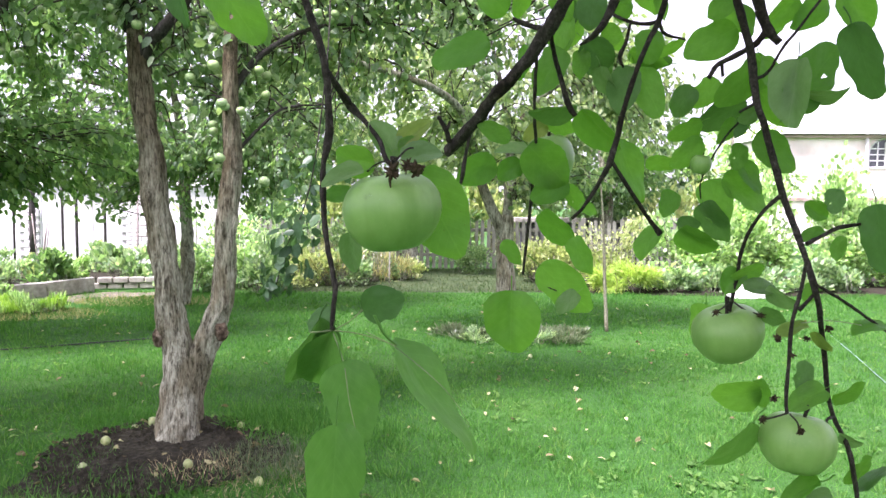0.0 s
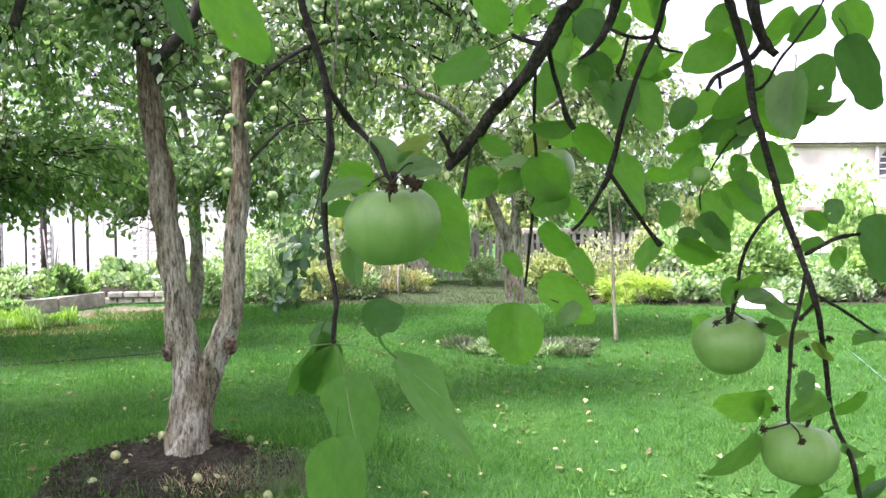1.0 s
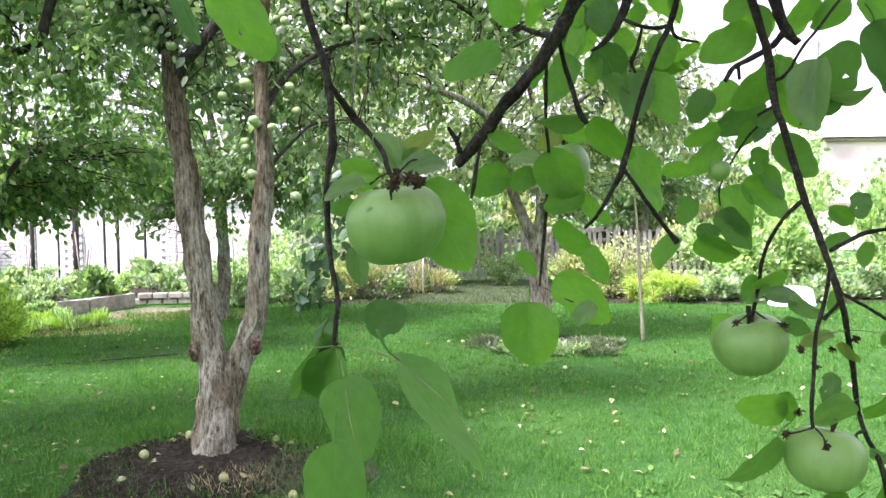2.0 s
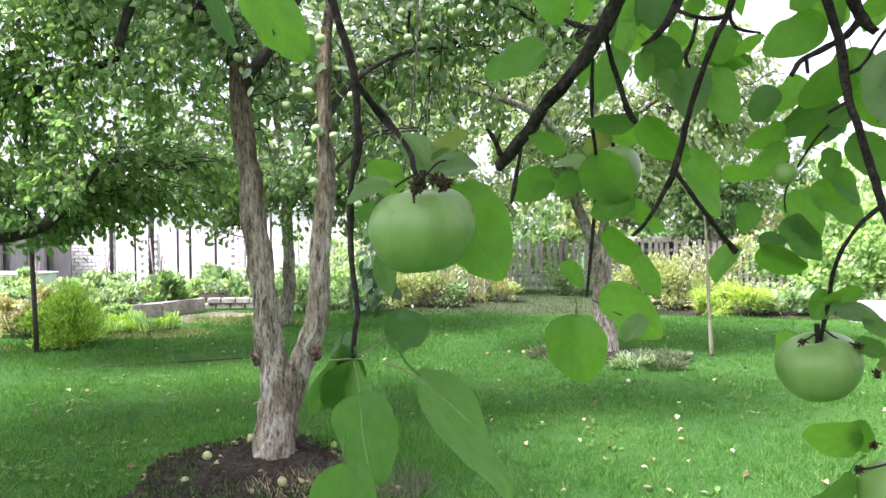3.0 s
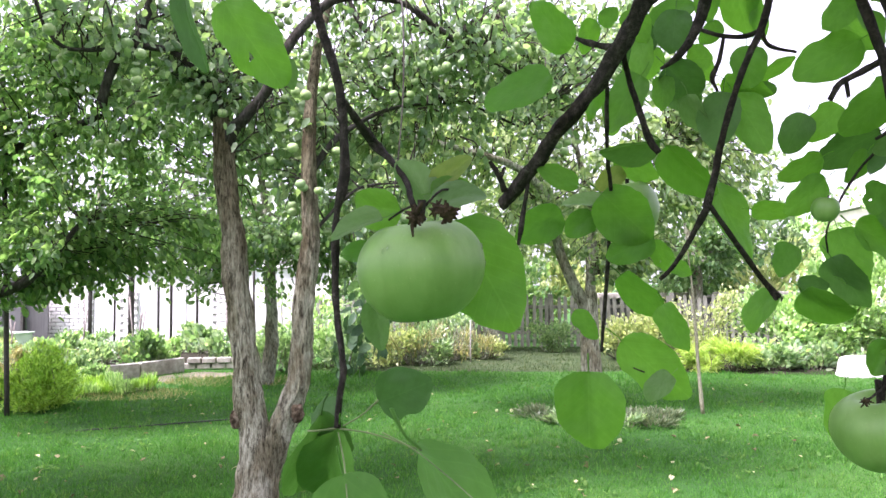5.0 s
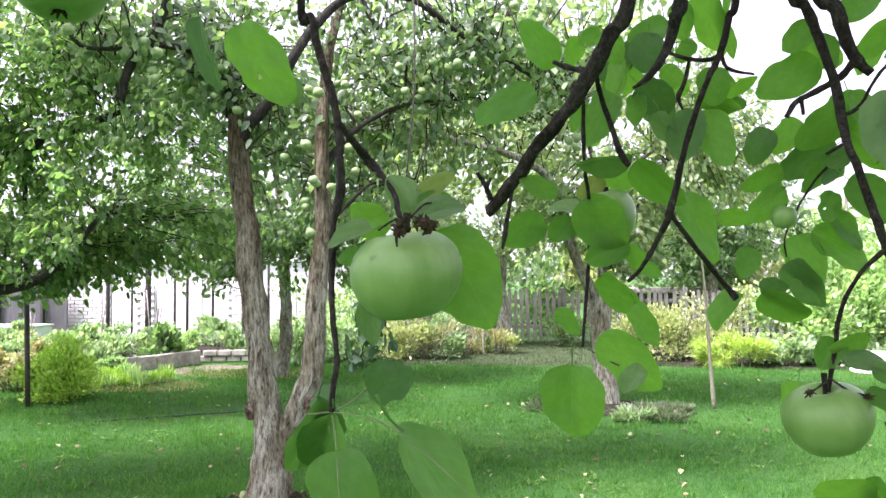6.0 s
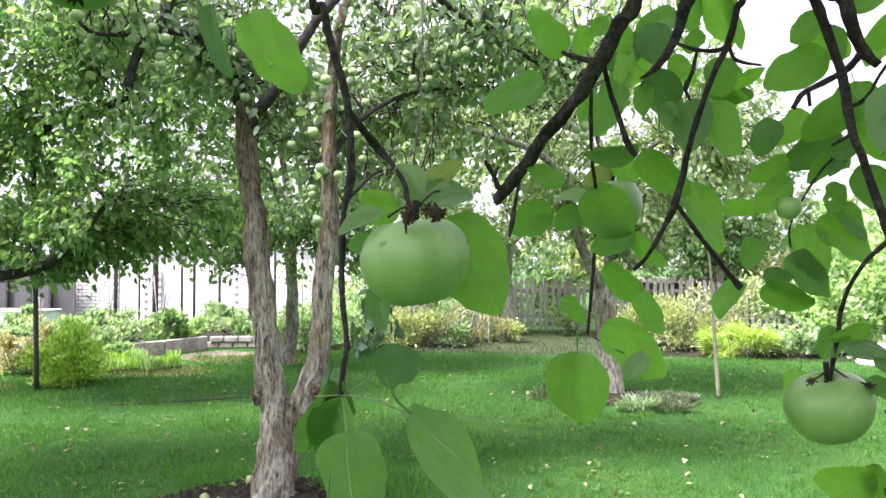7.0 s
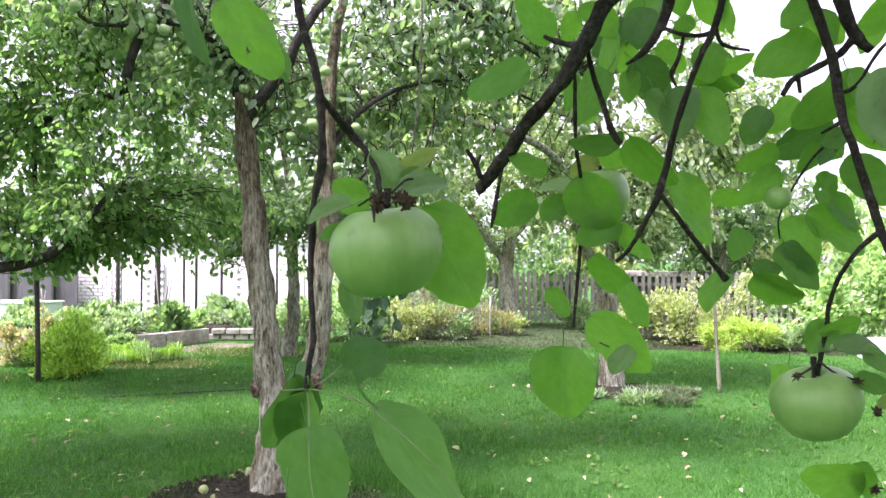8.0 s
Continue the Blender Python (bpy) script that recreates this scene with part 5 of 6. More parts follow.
def near_apple(place, r, squash, tip_x, tip_y, label="large smooth green apple hanging from a dark twig"):
    ob = thing("apple", place, label, "apple", "apples hanging close by")
    ob.rotation_euler = (radians(tip_x), radians(tip_y), 0)
    big = r > 0.015
    body = new("fruit", mesh_data("fruit", *apple_points(r, squash, 28 if big else 14, 44 if big else 20, 0.03), APPLE_NEAR))
    body.parent = ob
    v, f = tube([(0, 0, r * 0.3), (0.1 * r, 0.02 * r, r * 0.75), (0.16 * r, 0, r * 1.12)], [r * 0.06, r * 0.05, r * 0.075], 8, 5, 0.1, 200.0)
    s = new("stalk", mesh_data("stalk", v, f, BARK_TWIG))
    s.parent = ob
    tagged(s, label="short woody stalk")
    eye = []
    for k in range(5):
        a = 2 * math.pi * k / 5
        eye.append(tube([(0.06 * r * math.cos(a), 0.06 * r * math.sin(a), -r * squash * 0.78), (0.16 * r * math.cos(a), 0.16 * r * math.sin(a), -r * squash * 0.93)], [r * 0.05, r * 0.012], 5, 2))
    e = new("calyx", mesh_data("calyx", *join(eye), CALYX))
    e.parent = ob
    tagged(e, label="dry brown eye of the apple")


WATER, _nt, _b = shader("water")
_b.inputs["Transmission Weight"].default_value, _b.inputs["Roughness"].default_value, _b.inputs["IOR"].default_value = 1.0, 0.02, 1.33


def rain_drop(place, r):
    bm = bmesh.new()
    bmesh.ops.create_uvsphere(bm, u_segments=12, v_segments=8, radius=r)
    bmesh.ops.transform(bm, matrix=Matrix.Translation(place) @ Matrix.Diagonal((0.8, 0.8, 1.3, 1)), verts=bm.verts)
    me = bpy.data.meshes.new("rain_drop")
    bm.to_mesh(me)
    bm.free()
    me.materials.append(WATER)
    me.shade_smooth()
    tagged(part("rain_drop", me), "clear rain drop clinging to the apple skin", "drop", "rain drops")


# ---- the near apple tree, whose twigs hang before the eye ----
near_stem("branch", [(0.1266, 0.6347, 1.7282), (0.1095, 0.6473, 1.6877), (0.0939, 0.6607, 1.6606), (0.0775, 0.6744, 1.6375), (0.0520, 0.6878, 1.6104), (0.0367, 0.7067, 1.5911), (0.0176, 0.7255, 1.5704), (0.0039, 0.7407, 1.5566)], [0.0085, 0.0087, 0.0084, 0.0080, 0.0077, 0.0073, 0.0070, 0.0059])
near_stem("stub", [(0.0061, 0.7303, 1.5668), (0.0031, 0.7259, 1.5779), (-0.0057, 0.7218, 1.5922)], [0.0035, 0.0029, 0.0023])
near_stem("stub", [(0.0031, 0.7260, 1.5790), (0.0071, 0.7265, 1.5877)], [0.0029, 0.0017])
near_stem("stub", [(0.0923, 0.6610, 1.6648), (0.0788, 0.6663, 1.6697), (0.0650, 0.6718, 1.6773)], [0.0037, 0.0032, 0.0021])
near_stem("twig", [(0.0273, 0.7207, 1.5752), (0.0228, 0.7194, 1.5527), (0.0194, 0.7182, 1.5326), (0.0172, 0.7174, 1.5200)], [0.0020, 0.0023, 0.0032, 0.0017])
near_stem("twig", [(0.1001, 0.6711, 1.6658), (0.1050, 0.6799, 1.6468), (0.1138, 0.6886, 1.6244), (0.1219, 0.6922, 1.6006), (0.1286, 0.6915, 1.5891)], [0.0027, 0.0027, 0.0033, 0.0044, 0.0028])
near_stem("twig", [(0.0912, 0.6907, 1.6598), (0.0917, 0.7092, 1.6336), (0.0934, 0.7269, 1.5940), (0.0987, 0.7552, 1.5648), (0.1010, 0.7932, 1.5301), (0.0986, 0.8101, 1.4787), (0.0935, 0.8167, 1.4218)], [0.0016, 0.0023, 0.0023, 0.0021, 0.0025, 0.0026, 0.0017])
near_stem("bough", [(0.1772, 0.6961, 1.7505), (0.1722, 0.7044, 1.7208), (0.1692, 0.7134, 1.7043), (0.1580, 0.7121, 1.6817), (0.1445, 0.7112, 1.6676), (0.1356, 0.7109, 1.6619)], [0.0077, 0.0067, 0.0062, 0.0045, 0.0028, 0.0014])
near_stem("twig", [(0.1662, 0.7025, 1.6897), (0.1787, 0.6919, 1.6805), (0.1922, 0.6816, 1.6752), (0.1995, 0.6665, 1.6740)], [0.0022, 0.0022, 0.0027, 0.0026])
near_stem("twig", [(0.2006, 0.6666, 1.6751), (0.2075, 0.6709, 1.6637), (0.2301, 0.6807, 1.6609)], [0.0026, 0.0021, 0.0013])
near_stem("twig", [(0.1808, 0.6919, 1.6794), (0.1766, 0.6907, 1.6603), (0.1706, 0.6899, 1.6466), (0.1740, 0.6893, 1.6357)], [0.0019, 0.0022, 0.0027, 0.0016])
near_stem("twig", [(0.2078, 0.6446, 1.7272), (0.2025, 0.6479, 1.6983), (0.1955, 0.6512, 1.6690), (0.1868, 0.6502, 1.6525), (0.1765, 0.6535, 1.6236), (0.1662, 0.6516, 1.5924), (0.1591, 0.6497, 1.5613), (0.1530, 0.6485, 1.5405)], [0.0041, 0.0036, 0.0036, 0.0033, 0.0031, 0.0031, 0.0036, 0.0042])
near_stem("twig", [(0.1535, 0.6486, 1.5415), (0.1423, 0.6621, 1.5159), (0.1327, 0.6711, 1.4988), (0.1231, 0.6705, 1.4896)], [0.0031, 0.0027, 0.0024, 0.0022])
near_stem("twig", [(0.1556, 0.6486, 1.5415), (0.1799, 0.6668, 1.5125), (0.2019, 0.6854, 1.4882), (0.2135, 0.6896, 1.4748)], [0.0026, 0.0027, 0.0028, 0.0039])
near_stem("branch", [(0.2581, 0.6757, 1.7435), (0.2725, 0.6789, 1.7134), (0.2834, 0.6820, 1.6827), (0.2936, 0.6821, 1.6509), (0.2987, 0.6795, 1.6077), (0.3054, 0.6705, 1.5746), (0.3133, 0.6633, 1.5369), (0.3193, 0.6618, 1.5131), (0.3230, 0.6504, 1.4894), (0.3228, 0.6289, 1.4645), (0.3225, 0.6071, 1.4363), (0.3329, 0.6156, 1.4103), (0.3507, 0.6382, 1.3705), (0.3568, 0.6410, 1.3329), (0.3632, 0.6394, 1.3068), (0.3701, 0.6281, 1.2841), (0.3764, 0.6262, 1.2533), (0.3828, 0.6237, 1.2122)], [0.0053, 0.0048, 0.0049, 0.0049, 0.0049, 0.0040, 0.0040, 0.0043, 0.0034, 0.0033, 0.0034, 0.0030, 0.0029, 0.0024, 0.0026, 0.0026, 0.0026, 0.0021])
near_stem("branch", [(0.2867, 0.6961, 1.7510), (0.3028, 0.6993, 1.7199), (0.3135, 0.7024, 1.6883), (0.3202, 0.7015, 1.6728), (0.3303, 0.7009, 1.6629)], [0.0071, 0.0072, 0.0067, 0.0061, 0.0039])
near_stem("twig", [(0.3169, 0.7015, 1.6728), (0.3053, 0.7007, 1.6605), (0.2859, 0.7001, 1.6493), (0.2693, 0.6996, 1.6409), (0.2605, 0.6988, 1.6281)], [0.0044, 0.0039, 0.0033, 0.0031, 0.0028])
near_stem("stub", [(0.2732, 0.6997, 1.6426), (0.2743, 0.6989, 1.6293)], [0.0022, 0.0017])
near_stem("twig", [(0.3855, 0.7146, 1.7251), (0.3743, 0.7135, 1.7071), (0.3469, 0.7016, 1.6746), (0.3307, 0.6955, 1.6567), (0.3174, 0.6893, 1.6364), (0.3070, 0.6837, 1.6272), (0.2980, 0.6805, 1.6239)], [0.0014, 0.0017, 0.0018, 0.0019, 0.0019, 0.0022, 0.0022])
near_stem("stub", [(0.2973, 0.6771, 1.5999), (0.2843, 0.6816, 1.5924)], [0.0022, 0.0016])
near_stem("stub", [(0.3159, 0.6880, 1.6145), (0.3285, 0.6872, 1.6026)], [0.0014, 0.0016])
near_stem("twig", [(0.3014, 0.7165, 1.5898), (0.2886, 0.7206, 1.5742), (0.2757, 0.7243, 1.5515), (0.2661, 0.7278, 1.5274), (0.2680, 0.7318, 1.5099)], [0.0014, 0.0014, 0.0012, 0.0012, 0.0009])
near_stem("twig", [(0.3188, 0.6618, 1.5126), (0.3057, 0.6660, 1.4998), (0.2925, 0.6698, 1.4781), (0.2854, 0.6705, 1.4564), (0.2831, 0.6713, 1.4373), (0.2798, 0.6712, 1.4182), (0.2761, 0.6701, 1.4008)], [0.0027, 0.0024, 0.0022, 0.0022, 0.0022, 0.0024, 0.0022])
near_stem("twig", [(0.3268, 0.6291, 1.4686), (0.3539, 0.6496, 1.4765), (0.3726, 0.6600, 1.4826), (0.4167, 0.6803, 1.4872)], [0.0023, 0.0021, 0.0027, 0.0016])
near_stem("twig", [(0.3243, 0.6233, 1.4548), (0.3159, 0.6165, 1.4252), (0.3065, 0.6100, 1.4010), (0.3023, 0.6050, 1.3671), (0.2990, 0.6013, 1.3381), (0.3006, 0.5999, 1.3160)], [0.0023, 0.0022, 0.0022, 0.0022, 0.0020, 0.0020])
near_stem("twig", [(0.3240, 0.6070, 1.4348), (0.3636, 0.6259, 1.4151), (0.3988, 0.6448, 1.3958), (0.4343, 0.6535, 1.3742)], [0.0017, 0.0018, 0.0018, 0.0016])
near_stem("twig", [(0.3236, 0.6085, 1.4252), (0.3124, 0.6106, 1.4110)], [0.0017, 0.0025])
near_stem("twig", [(0.3145, 0.6100, 1.4001), (0.3485, 0.6250, 1.3998), (0.3824, 0.6347, 1.3943)], [0.0006, 0.0006, 0.0006])
near_stem("twig", [(0.2742, 0.6637, 1.4110), (0.2594, 0.6504, 1.4058), (0.2520, 0.6433, 1.4042)], [0.0011, 0.0011, 0.0013])
near_stem("twig", [(0.2758, 0.6638, 1.4121), (0.2862, 0.6573, 1.4039), (0.2992, 0.6551, 1.4000)], [0.0011, 0.0011, 0.0016])
near_stem("twig", [(0.2976, 0.5954, 1.3239), (0.2779, 0.5824, 1.3238), (0.2689, 0.5784, 1.3240)], [0.0011, 0.0010, 0.0014])
near_stem("twig", [(0.2975, 0.5904, 1.3248), (0.2963, 0.5753, 1.3222), (0.2956, 0.5699, 1.3158)], [0.0010, 0.0009, 0.0012])
near_stem("twig", [(0.3632, 0.6395, 1.3079), (0.3454, 0.6196, 1.3102), (0.3445, 0.6089, 1.2983)], [0.0021, 0.0015, 0.0010])
near_stem("twig", [(-0.1314, 0.5938, 1.7122), (-0.1209, 0.5878, 1.6965), (-0.1128, 0.5811, 1.6673), (-0.1026, 0.5743, 1.6387), (-0.0939, 0.5675, 1.6082), (-0.0915, 0.5660, 1.5835), (-0.0906, 0.5624, 1.5563), (-0.0949, 0.5580, 1.5337), (-0.0939, 0.5514, 1.5068), (-0.0890, 0.5345, 1.4766), (-0.0793, 0.5126, 1.4444), (-0.0790, 0.5045, 1.4267), (-0.0792, 0.5006, 1.4109)], [0.0042, 0.0042, 0.0041, 0.0041, 0.0038, 0.0036, 0.0045, 0.0031, 0.0029, 0.0028, 0.0025, 0.0025, 0.0024])
near_stem("twig", [(-0.0930, 0.5674, 1.6069), (-0.0841, 0.5866, 1.5935), (-0.0780, 0.6011, 1.5840), (-0.0658, 0.5903, 1.5714), (-0.0508, 0.5641, 1.5522), (-0.0449, 0.5482, 1.5377), (-0.0365, 0.5406, 1.5269)], [0.0036, 0.0035, 0.0043, 0.0028, 0.0023, 0.0026, 0.0022])
near_stem("twig", [(-0.0792, 0.5006, 1.4109), (-0.0897, 0.4955, 1.4106), (-0.0945, 0.4955, 1.4105)], [0.0008, 0.0007, 0.0006])
near_stem("twig", [(-0.0784, 0.5006, 1.4109), (-0.0575, 0.4954, 1.4091), (-0.0325, 0.4950, 1.4012)], [0.0007, 0.0006, 0.0006])
near_stem("twig", [(-0.0760, 0.5006, 1.4122), (-0.0665, 0.5030, 1.4176), (-0.0579, 0.5064, 1.4253)], [0.0007, 0.0006, 0.0006])
near_stem("petiole", [(-0.0780, 0.4980, 1.4090), (-0.0700, 0.4790, 1.3985), (-0.0650, 0.4640, 1.3910), (-0.0610, 0.4550, 1.3720), (-0.0560, 0.4520, 1.3520)], [0.0006, 0.0006, 0.0005, 0.0004, 0.0003])
near_stem("petiole", [(-0.0530, 0.4920, 1.4110), (-0.0310, 0.4880, 1.4000), (0.0030, 0.4900, 1.3700), (0.0220, 0.5000, 1.3390)], [0.0005, 0.0005, 0.0004, 0.0003])
near_stem("twig", [(0.0995, 0.8116, 1.4197), (0.1137, 0.7861, 1.4127), (0.1251, 0.7658, 1.4088)], [0.0009, 0.0008, 0.0008])
near_stem("twig", [(-0.0449, 0.5481, 1.5355), (-0.0529, 0.5529, 1.5327), (-0.0584, 0.5426, 1.5269)], [0.0011, 0.0009, 0.0009])
near_stem("twig", [(-0.0370, 0.5481, 1.5355), (-0.0286, 0.5536, 1.5448), (-0.0221, 0.5588, 1.5465)], [0.0011, 0.0009, 0.0009])
near_leaf((-0.0238, 0.6030, 1.5320), (0.0149, 0.5857, 1.4607), 0.0541, -3, 0, "n")
near_leaf((-0.0540, 0.5600, 1.5340), (-0.0960, 0.5650, 1.5380), 0.0245, -20, 2, "n")
near_leaf((-0.0600, 0.5300, 1.5270), (-0.0940, 0.5400, 1.5190), 0.0165, 40, 1, "p")
near_leaf((-0.0735, 0.5867, 1.5112), (-0.0987, 0.5824, 1.5086), 0.0161, 30, 0, "n")
near_leaf((-0.0382, 0.5783, 1.5389), (-0.0565, 0.5814, 1.5713), 0.0230, 18, 1, "p")
near_leaf((-0.0360, 0.5800, 1.5500), (-0.0120, 0.5800, 1.5710), 0.017, -25, 1, "y")
near_leaf((-0.0370, 0.5750, 1.5470), (-0.0130, 0.5750, 1.5530), 0.0155, -20, 0, "n")
near_leaf((-0.0330, 0.5532, 1.5372), (0.0015, 0.5546, 1.5525), 0.0234, -49, 2, "p")
near_leaf((0.0567, 0.7644, 1.5507), (0.0173, 0.7510, 1.5269), 0.0318, -5, 0, "n")
near_leaf((0.0682, 0.7154, 1.5692), (0.0357, 0.7062, 1.5827), 0.0219, 33, 3, "n")
near_leaf((0.0499, 0.7823, 1.6826), (-0.0108, 0.7895, 1.6574), 0.0411, 34, 3, "n")
near_leaf((-0.2310, 0.6950, 1.7340), (-0.1840, 0.7050, 1.6610), 0.05, 12, 3, "n")
near_leaf((-0.2810, 0.7200, 1.7560), (-0.2600, 0.7200, 1.6830), 0.026, 40, 1, "d")
near_leaf((-0.1880, 0.7200, 1.6890), (-0.1780, 0.7200, 1.6620), 0.017, -20, 1, "p")
near_leaf((-0.0579, 0.5063, 1.4237), (-0.0290, 0.5025, 1.4355), 0.0271, 7, 3, "d")
near_leaf((-0.0890, 0.5050, 1.4180), (-0.1170, 0.5550, 1.3580), 0.036, -30, 1, "d")
near_leaf((-0.0800, 0.5030, 1.4090), (-0.1020, 0.5500, 1.3580), 0.034, 8, 1, "s")
near_leaf((-0.0800, 0.5100, 1.4140), (-0.1040, 0.5300, 1.4140), 0.022, 10, 0, "d")
near_leaf((-0.0668, 0.4646, 1.3964), (-0.0525, 0.4582, 1.3424), 0.0353, -10, 0, "s")
near_leaf((-0.0659, 0.4326, 1.3641), (-0.0703, 0.4361, 1.2859), 0.036, -10, 0, "s")
near_leaf((-0.0341, 0.4950, 1.4028), (0.0299, 0.5184, 1.3204), 0.055, -62, 0, "s")
near_leaf((0.0843, 0.8554, 1.3985), (0.0826, 0.8432, 1.3255), 0.0637, 5, 1, "n")
near_leaf((0.1077, 0.7775, 1.4357), (0.1600, 0.7617, 1.3877), 0.0460, 24, 3, "n")
near_leaf((0.1471, 0.7608, 1.4077), (0.1212, 0.7511, 1.3879), 0.0200, 10, 2, "p")
near_leaf((0.1115, 0.8010, 1.4945), (0.1502, 0.8083, 1.4556), 0.0331, 36, 0, "n")
near_leaf((0.1391, 0.7494, 1.4685), (0.1524, 0.7347, 1.4300), 0.0266, 37, 0, "n")
near_leaf((0.0672, 0.7990, 1.4609), (0.0901, 0.8049, 1.4359), 0.0204, -25, 3, "n")
near_leaf((0.0902, 0.7502, 1.5655), (0.1322, 0.7568, 1.5253), 0.0456, 5, 0, "n")
near_leaf((0.1357, 0.7630, 1.5279), (0.0961, 0.7575, 1.5093), 0.0275, 0, 0, "n")
near_leaf((0.1363, 0.7728, 1.5246), (0.1532, 0.7807, 1.4961), 0.0199, 15, 3, "n")
near_leaf((0.0864, 0.7843, 1.5497), (0.0583, 0.7758, 1.5329), 0.0239, 11, 2, "n")
near_leaf((0.0977, 0.7949, 1.5593), (0.0603, 0.8064, 1.5676), 0.0241, 53, 1, "p")
near_leaf((0.1180, 0.8070, 1.5949), (0.0916, 0.7994, 1.5761), 0.0195, 4, 0, "y")
near_leaf((0.1115, 0.8079, 1.6090), (0.1457, 0.8022, 1.5830), 0.0268, 27, 0, "n")
near_leaf((0.1198, 0.7106, 1.6573), (0.0912, 0.7207, 1.6165), 0.0326, 27, 0, "n")
near_leaf((0.1253, 0.7229, 1.6956), (0.1197, 0.7300, 1.6559), 0.0263, 45, 3, "n")
near_leaf((0.1542, 0.7344, 1.7199), (0.1502, 0.7344, 1.6834), 0.0303, 3, 0, "d")
near_leaf((0.1659, 0.7522, 1.6820), (0.1901, 0.7582, 1.6836), 0.0236, -2, 3, "n")
near_leaf((0.1440, 0.7315, 1.6712), (0.1782, 0.7357, 1.6390), 0.0290, -3, 2, "d")
near_leaf((0.1429, 0.7309, 1.6619), (0.1382, 0.7281, 1.6328), 0.0182, 13, 0, "n")
near_leaf((0.1336, 0.7072, 1.6012), (0.0865, 0.7082, 1.5932), 0.0298, -57, 1, "d")
near_leaf((0.1390, 0.7171, 1.5992), (0.1798, 0.7311, 1.5585), 0.0347, 38, 1, "n")
near_leaf((0.1856, 0.7506, 1.5720), (0.2161, 0.7516, 1.5087), 0.0433, -52, 0, "n")
near_leaf((0.2165, 0.7542, 1.5497), (0.2506, 0.7566, 1.5464), 0.0207, 35, 3, "n")
near_leaf((0.1604, 0.7299, 1.6447), (0.1775, 0.7393, 1.6001), 0.0300, 54, 2, "p")
near_leaf((0.1881, 0.7249, 1.6450), (0.1768, 0.7082, 1.5959), 0.0321, 11, 0, "d")
near_leaf((0.1987, 0.7297, 1.6426), (0.2174, 0.7116, 1.5932), 0.0334, -6, 3, "n")
near_leaf((0.2042, 0.7118, 1.6780), (0.2053, 0.7089, 1.6441), 0.0274, -8, 0, "n")
near_leaf((0.2183, 0.7306, 1.6566), (0.2462, 0.7250, 1.6691), 0.0206, 57, 3, "n")
near_leaf((0.2381, 0.7273, 1.5179), (0.2265, 0.7218, 1.4922), 0.0200, -9, 0, "n")
near_leaf((0.2468, 0.7402, 1.4838), (0.2748, 0.7450, 1.4814), 0.0172, -5, 0, "d")
near_leaf((0.2487, 0.7350, 1.4792), (0.2800, 0.7246, 1.4445), 0.0306, 37, 2, "n")
near_leaf((0.2258, 0.7300, 1.4792), (0.1934, 0.7207, 1.4526), 0.0253, 41, 2, "n")
near_leaf((0.1454, 0.7415, 1.5047), (0.1599, 0.7361, 1.4929), 0.0129, 11, 0, "n")
near_leaf((0.1122, 0.7141, 1.7147), (0.1248, 0.7157, 1.6864), 0.0214, -1, 0, "n")
near_leaf((0.1931, 0.7540, 1.7131), (0.1871, 0.7571, 1.6963), 0.0161, -10, 3, "n")
near_leaf((0.3005, 0.7323, 1.6859), (0.2509, 0.7394, 1.6586), 0.0376, 9, 3, "n")
near_leaf((0.2950, 0.7242, 1.7176), (0.2696, 0.7217, 1.6932), 0.0237, 7, 0, "n")
near_leaf((0.2954, 0.7134, 1.7050), (0.3032, 0.7018, 1.6706), 0.0212, -45, 0, "n")
near_leaf((0.3680, 0.7444, 1.7205), (0.3406, 0.7517, 1.6910), 0.0278, -32, 1, "n")
near_leaf((0.4003, 0.7442, 1.7183), (0.3624, 0.7378, 1.6865), 0.0292, -22, 0, "n")
near_leaf((0.4013, 0.7142, 1.7185), (0.4193, 0.7076, 1.6781), 0.0304, -2, 1, "n")
near_leaf((0.4002, 0.7020, 1.6821), (0.4266, 0.6985, 1.6103), 0.0475, 45, 3, "d")
near_leaf((0.3258, 0.6667, 1.5943), (0.3734, 0.6761, 1.6532), 0.0451, 19, 3, "n")
near_leaf((0.3305, 0.6644, 1.6400), (0.3186, 0.6572, 1.5774), 0.0391, 31, 1, "p")
near_leaf((0.3332, 0.6676, 1.6092), (0.3742, 0.6512, 1.5934), 0.0321, 61, 2, "p")
near_leaf((0.3171, 0.7101, 1.6494), (0.3466, 0.7215, 1.6100), 0.0294, -55, 0, "n")
near_leaf((0.3150, 0.7081, 1.6167), (0.3473, 0.7046, 1.5796), 0.0307, 39, 0, "n")
near_leaf((0.2615, 0.7489, 1.6290), (0.2466, 0.7557, 1.5979), 0.0257, 9, 0, "d")
near_leaf((0.2901, 0.7493, 1.6351), (0.2668, 0.7589, 1.6080), 0.0279, 7, 3, "n")
near_leaf((0.3262, 0.7299, 1.6455), (0.2761, 0.7115, 1.6048), 0.0362, -17, 3, "n")
near_leaf((0.3157, 0.7378, 1.6099), (0.2703, 0.7501, 1.5831), 0.0359, -31, 0, "d")
near_leaf((0.2687, 0.7366, 1.5897), (0.2366, 0.7412, 1.5713), 0.0241, -29, 3, "n")
near_leaf((0.2700, 0.7354, 1.5710), (0.2375, 0.7274, 1.5434), 0.0253, -22, 0, "n")
near_leaf((0.2998, 0.7266, 1.5910), (0.2820, 0.7236, 1.5665), 0.0186, -36, 0, "n")
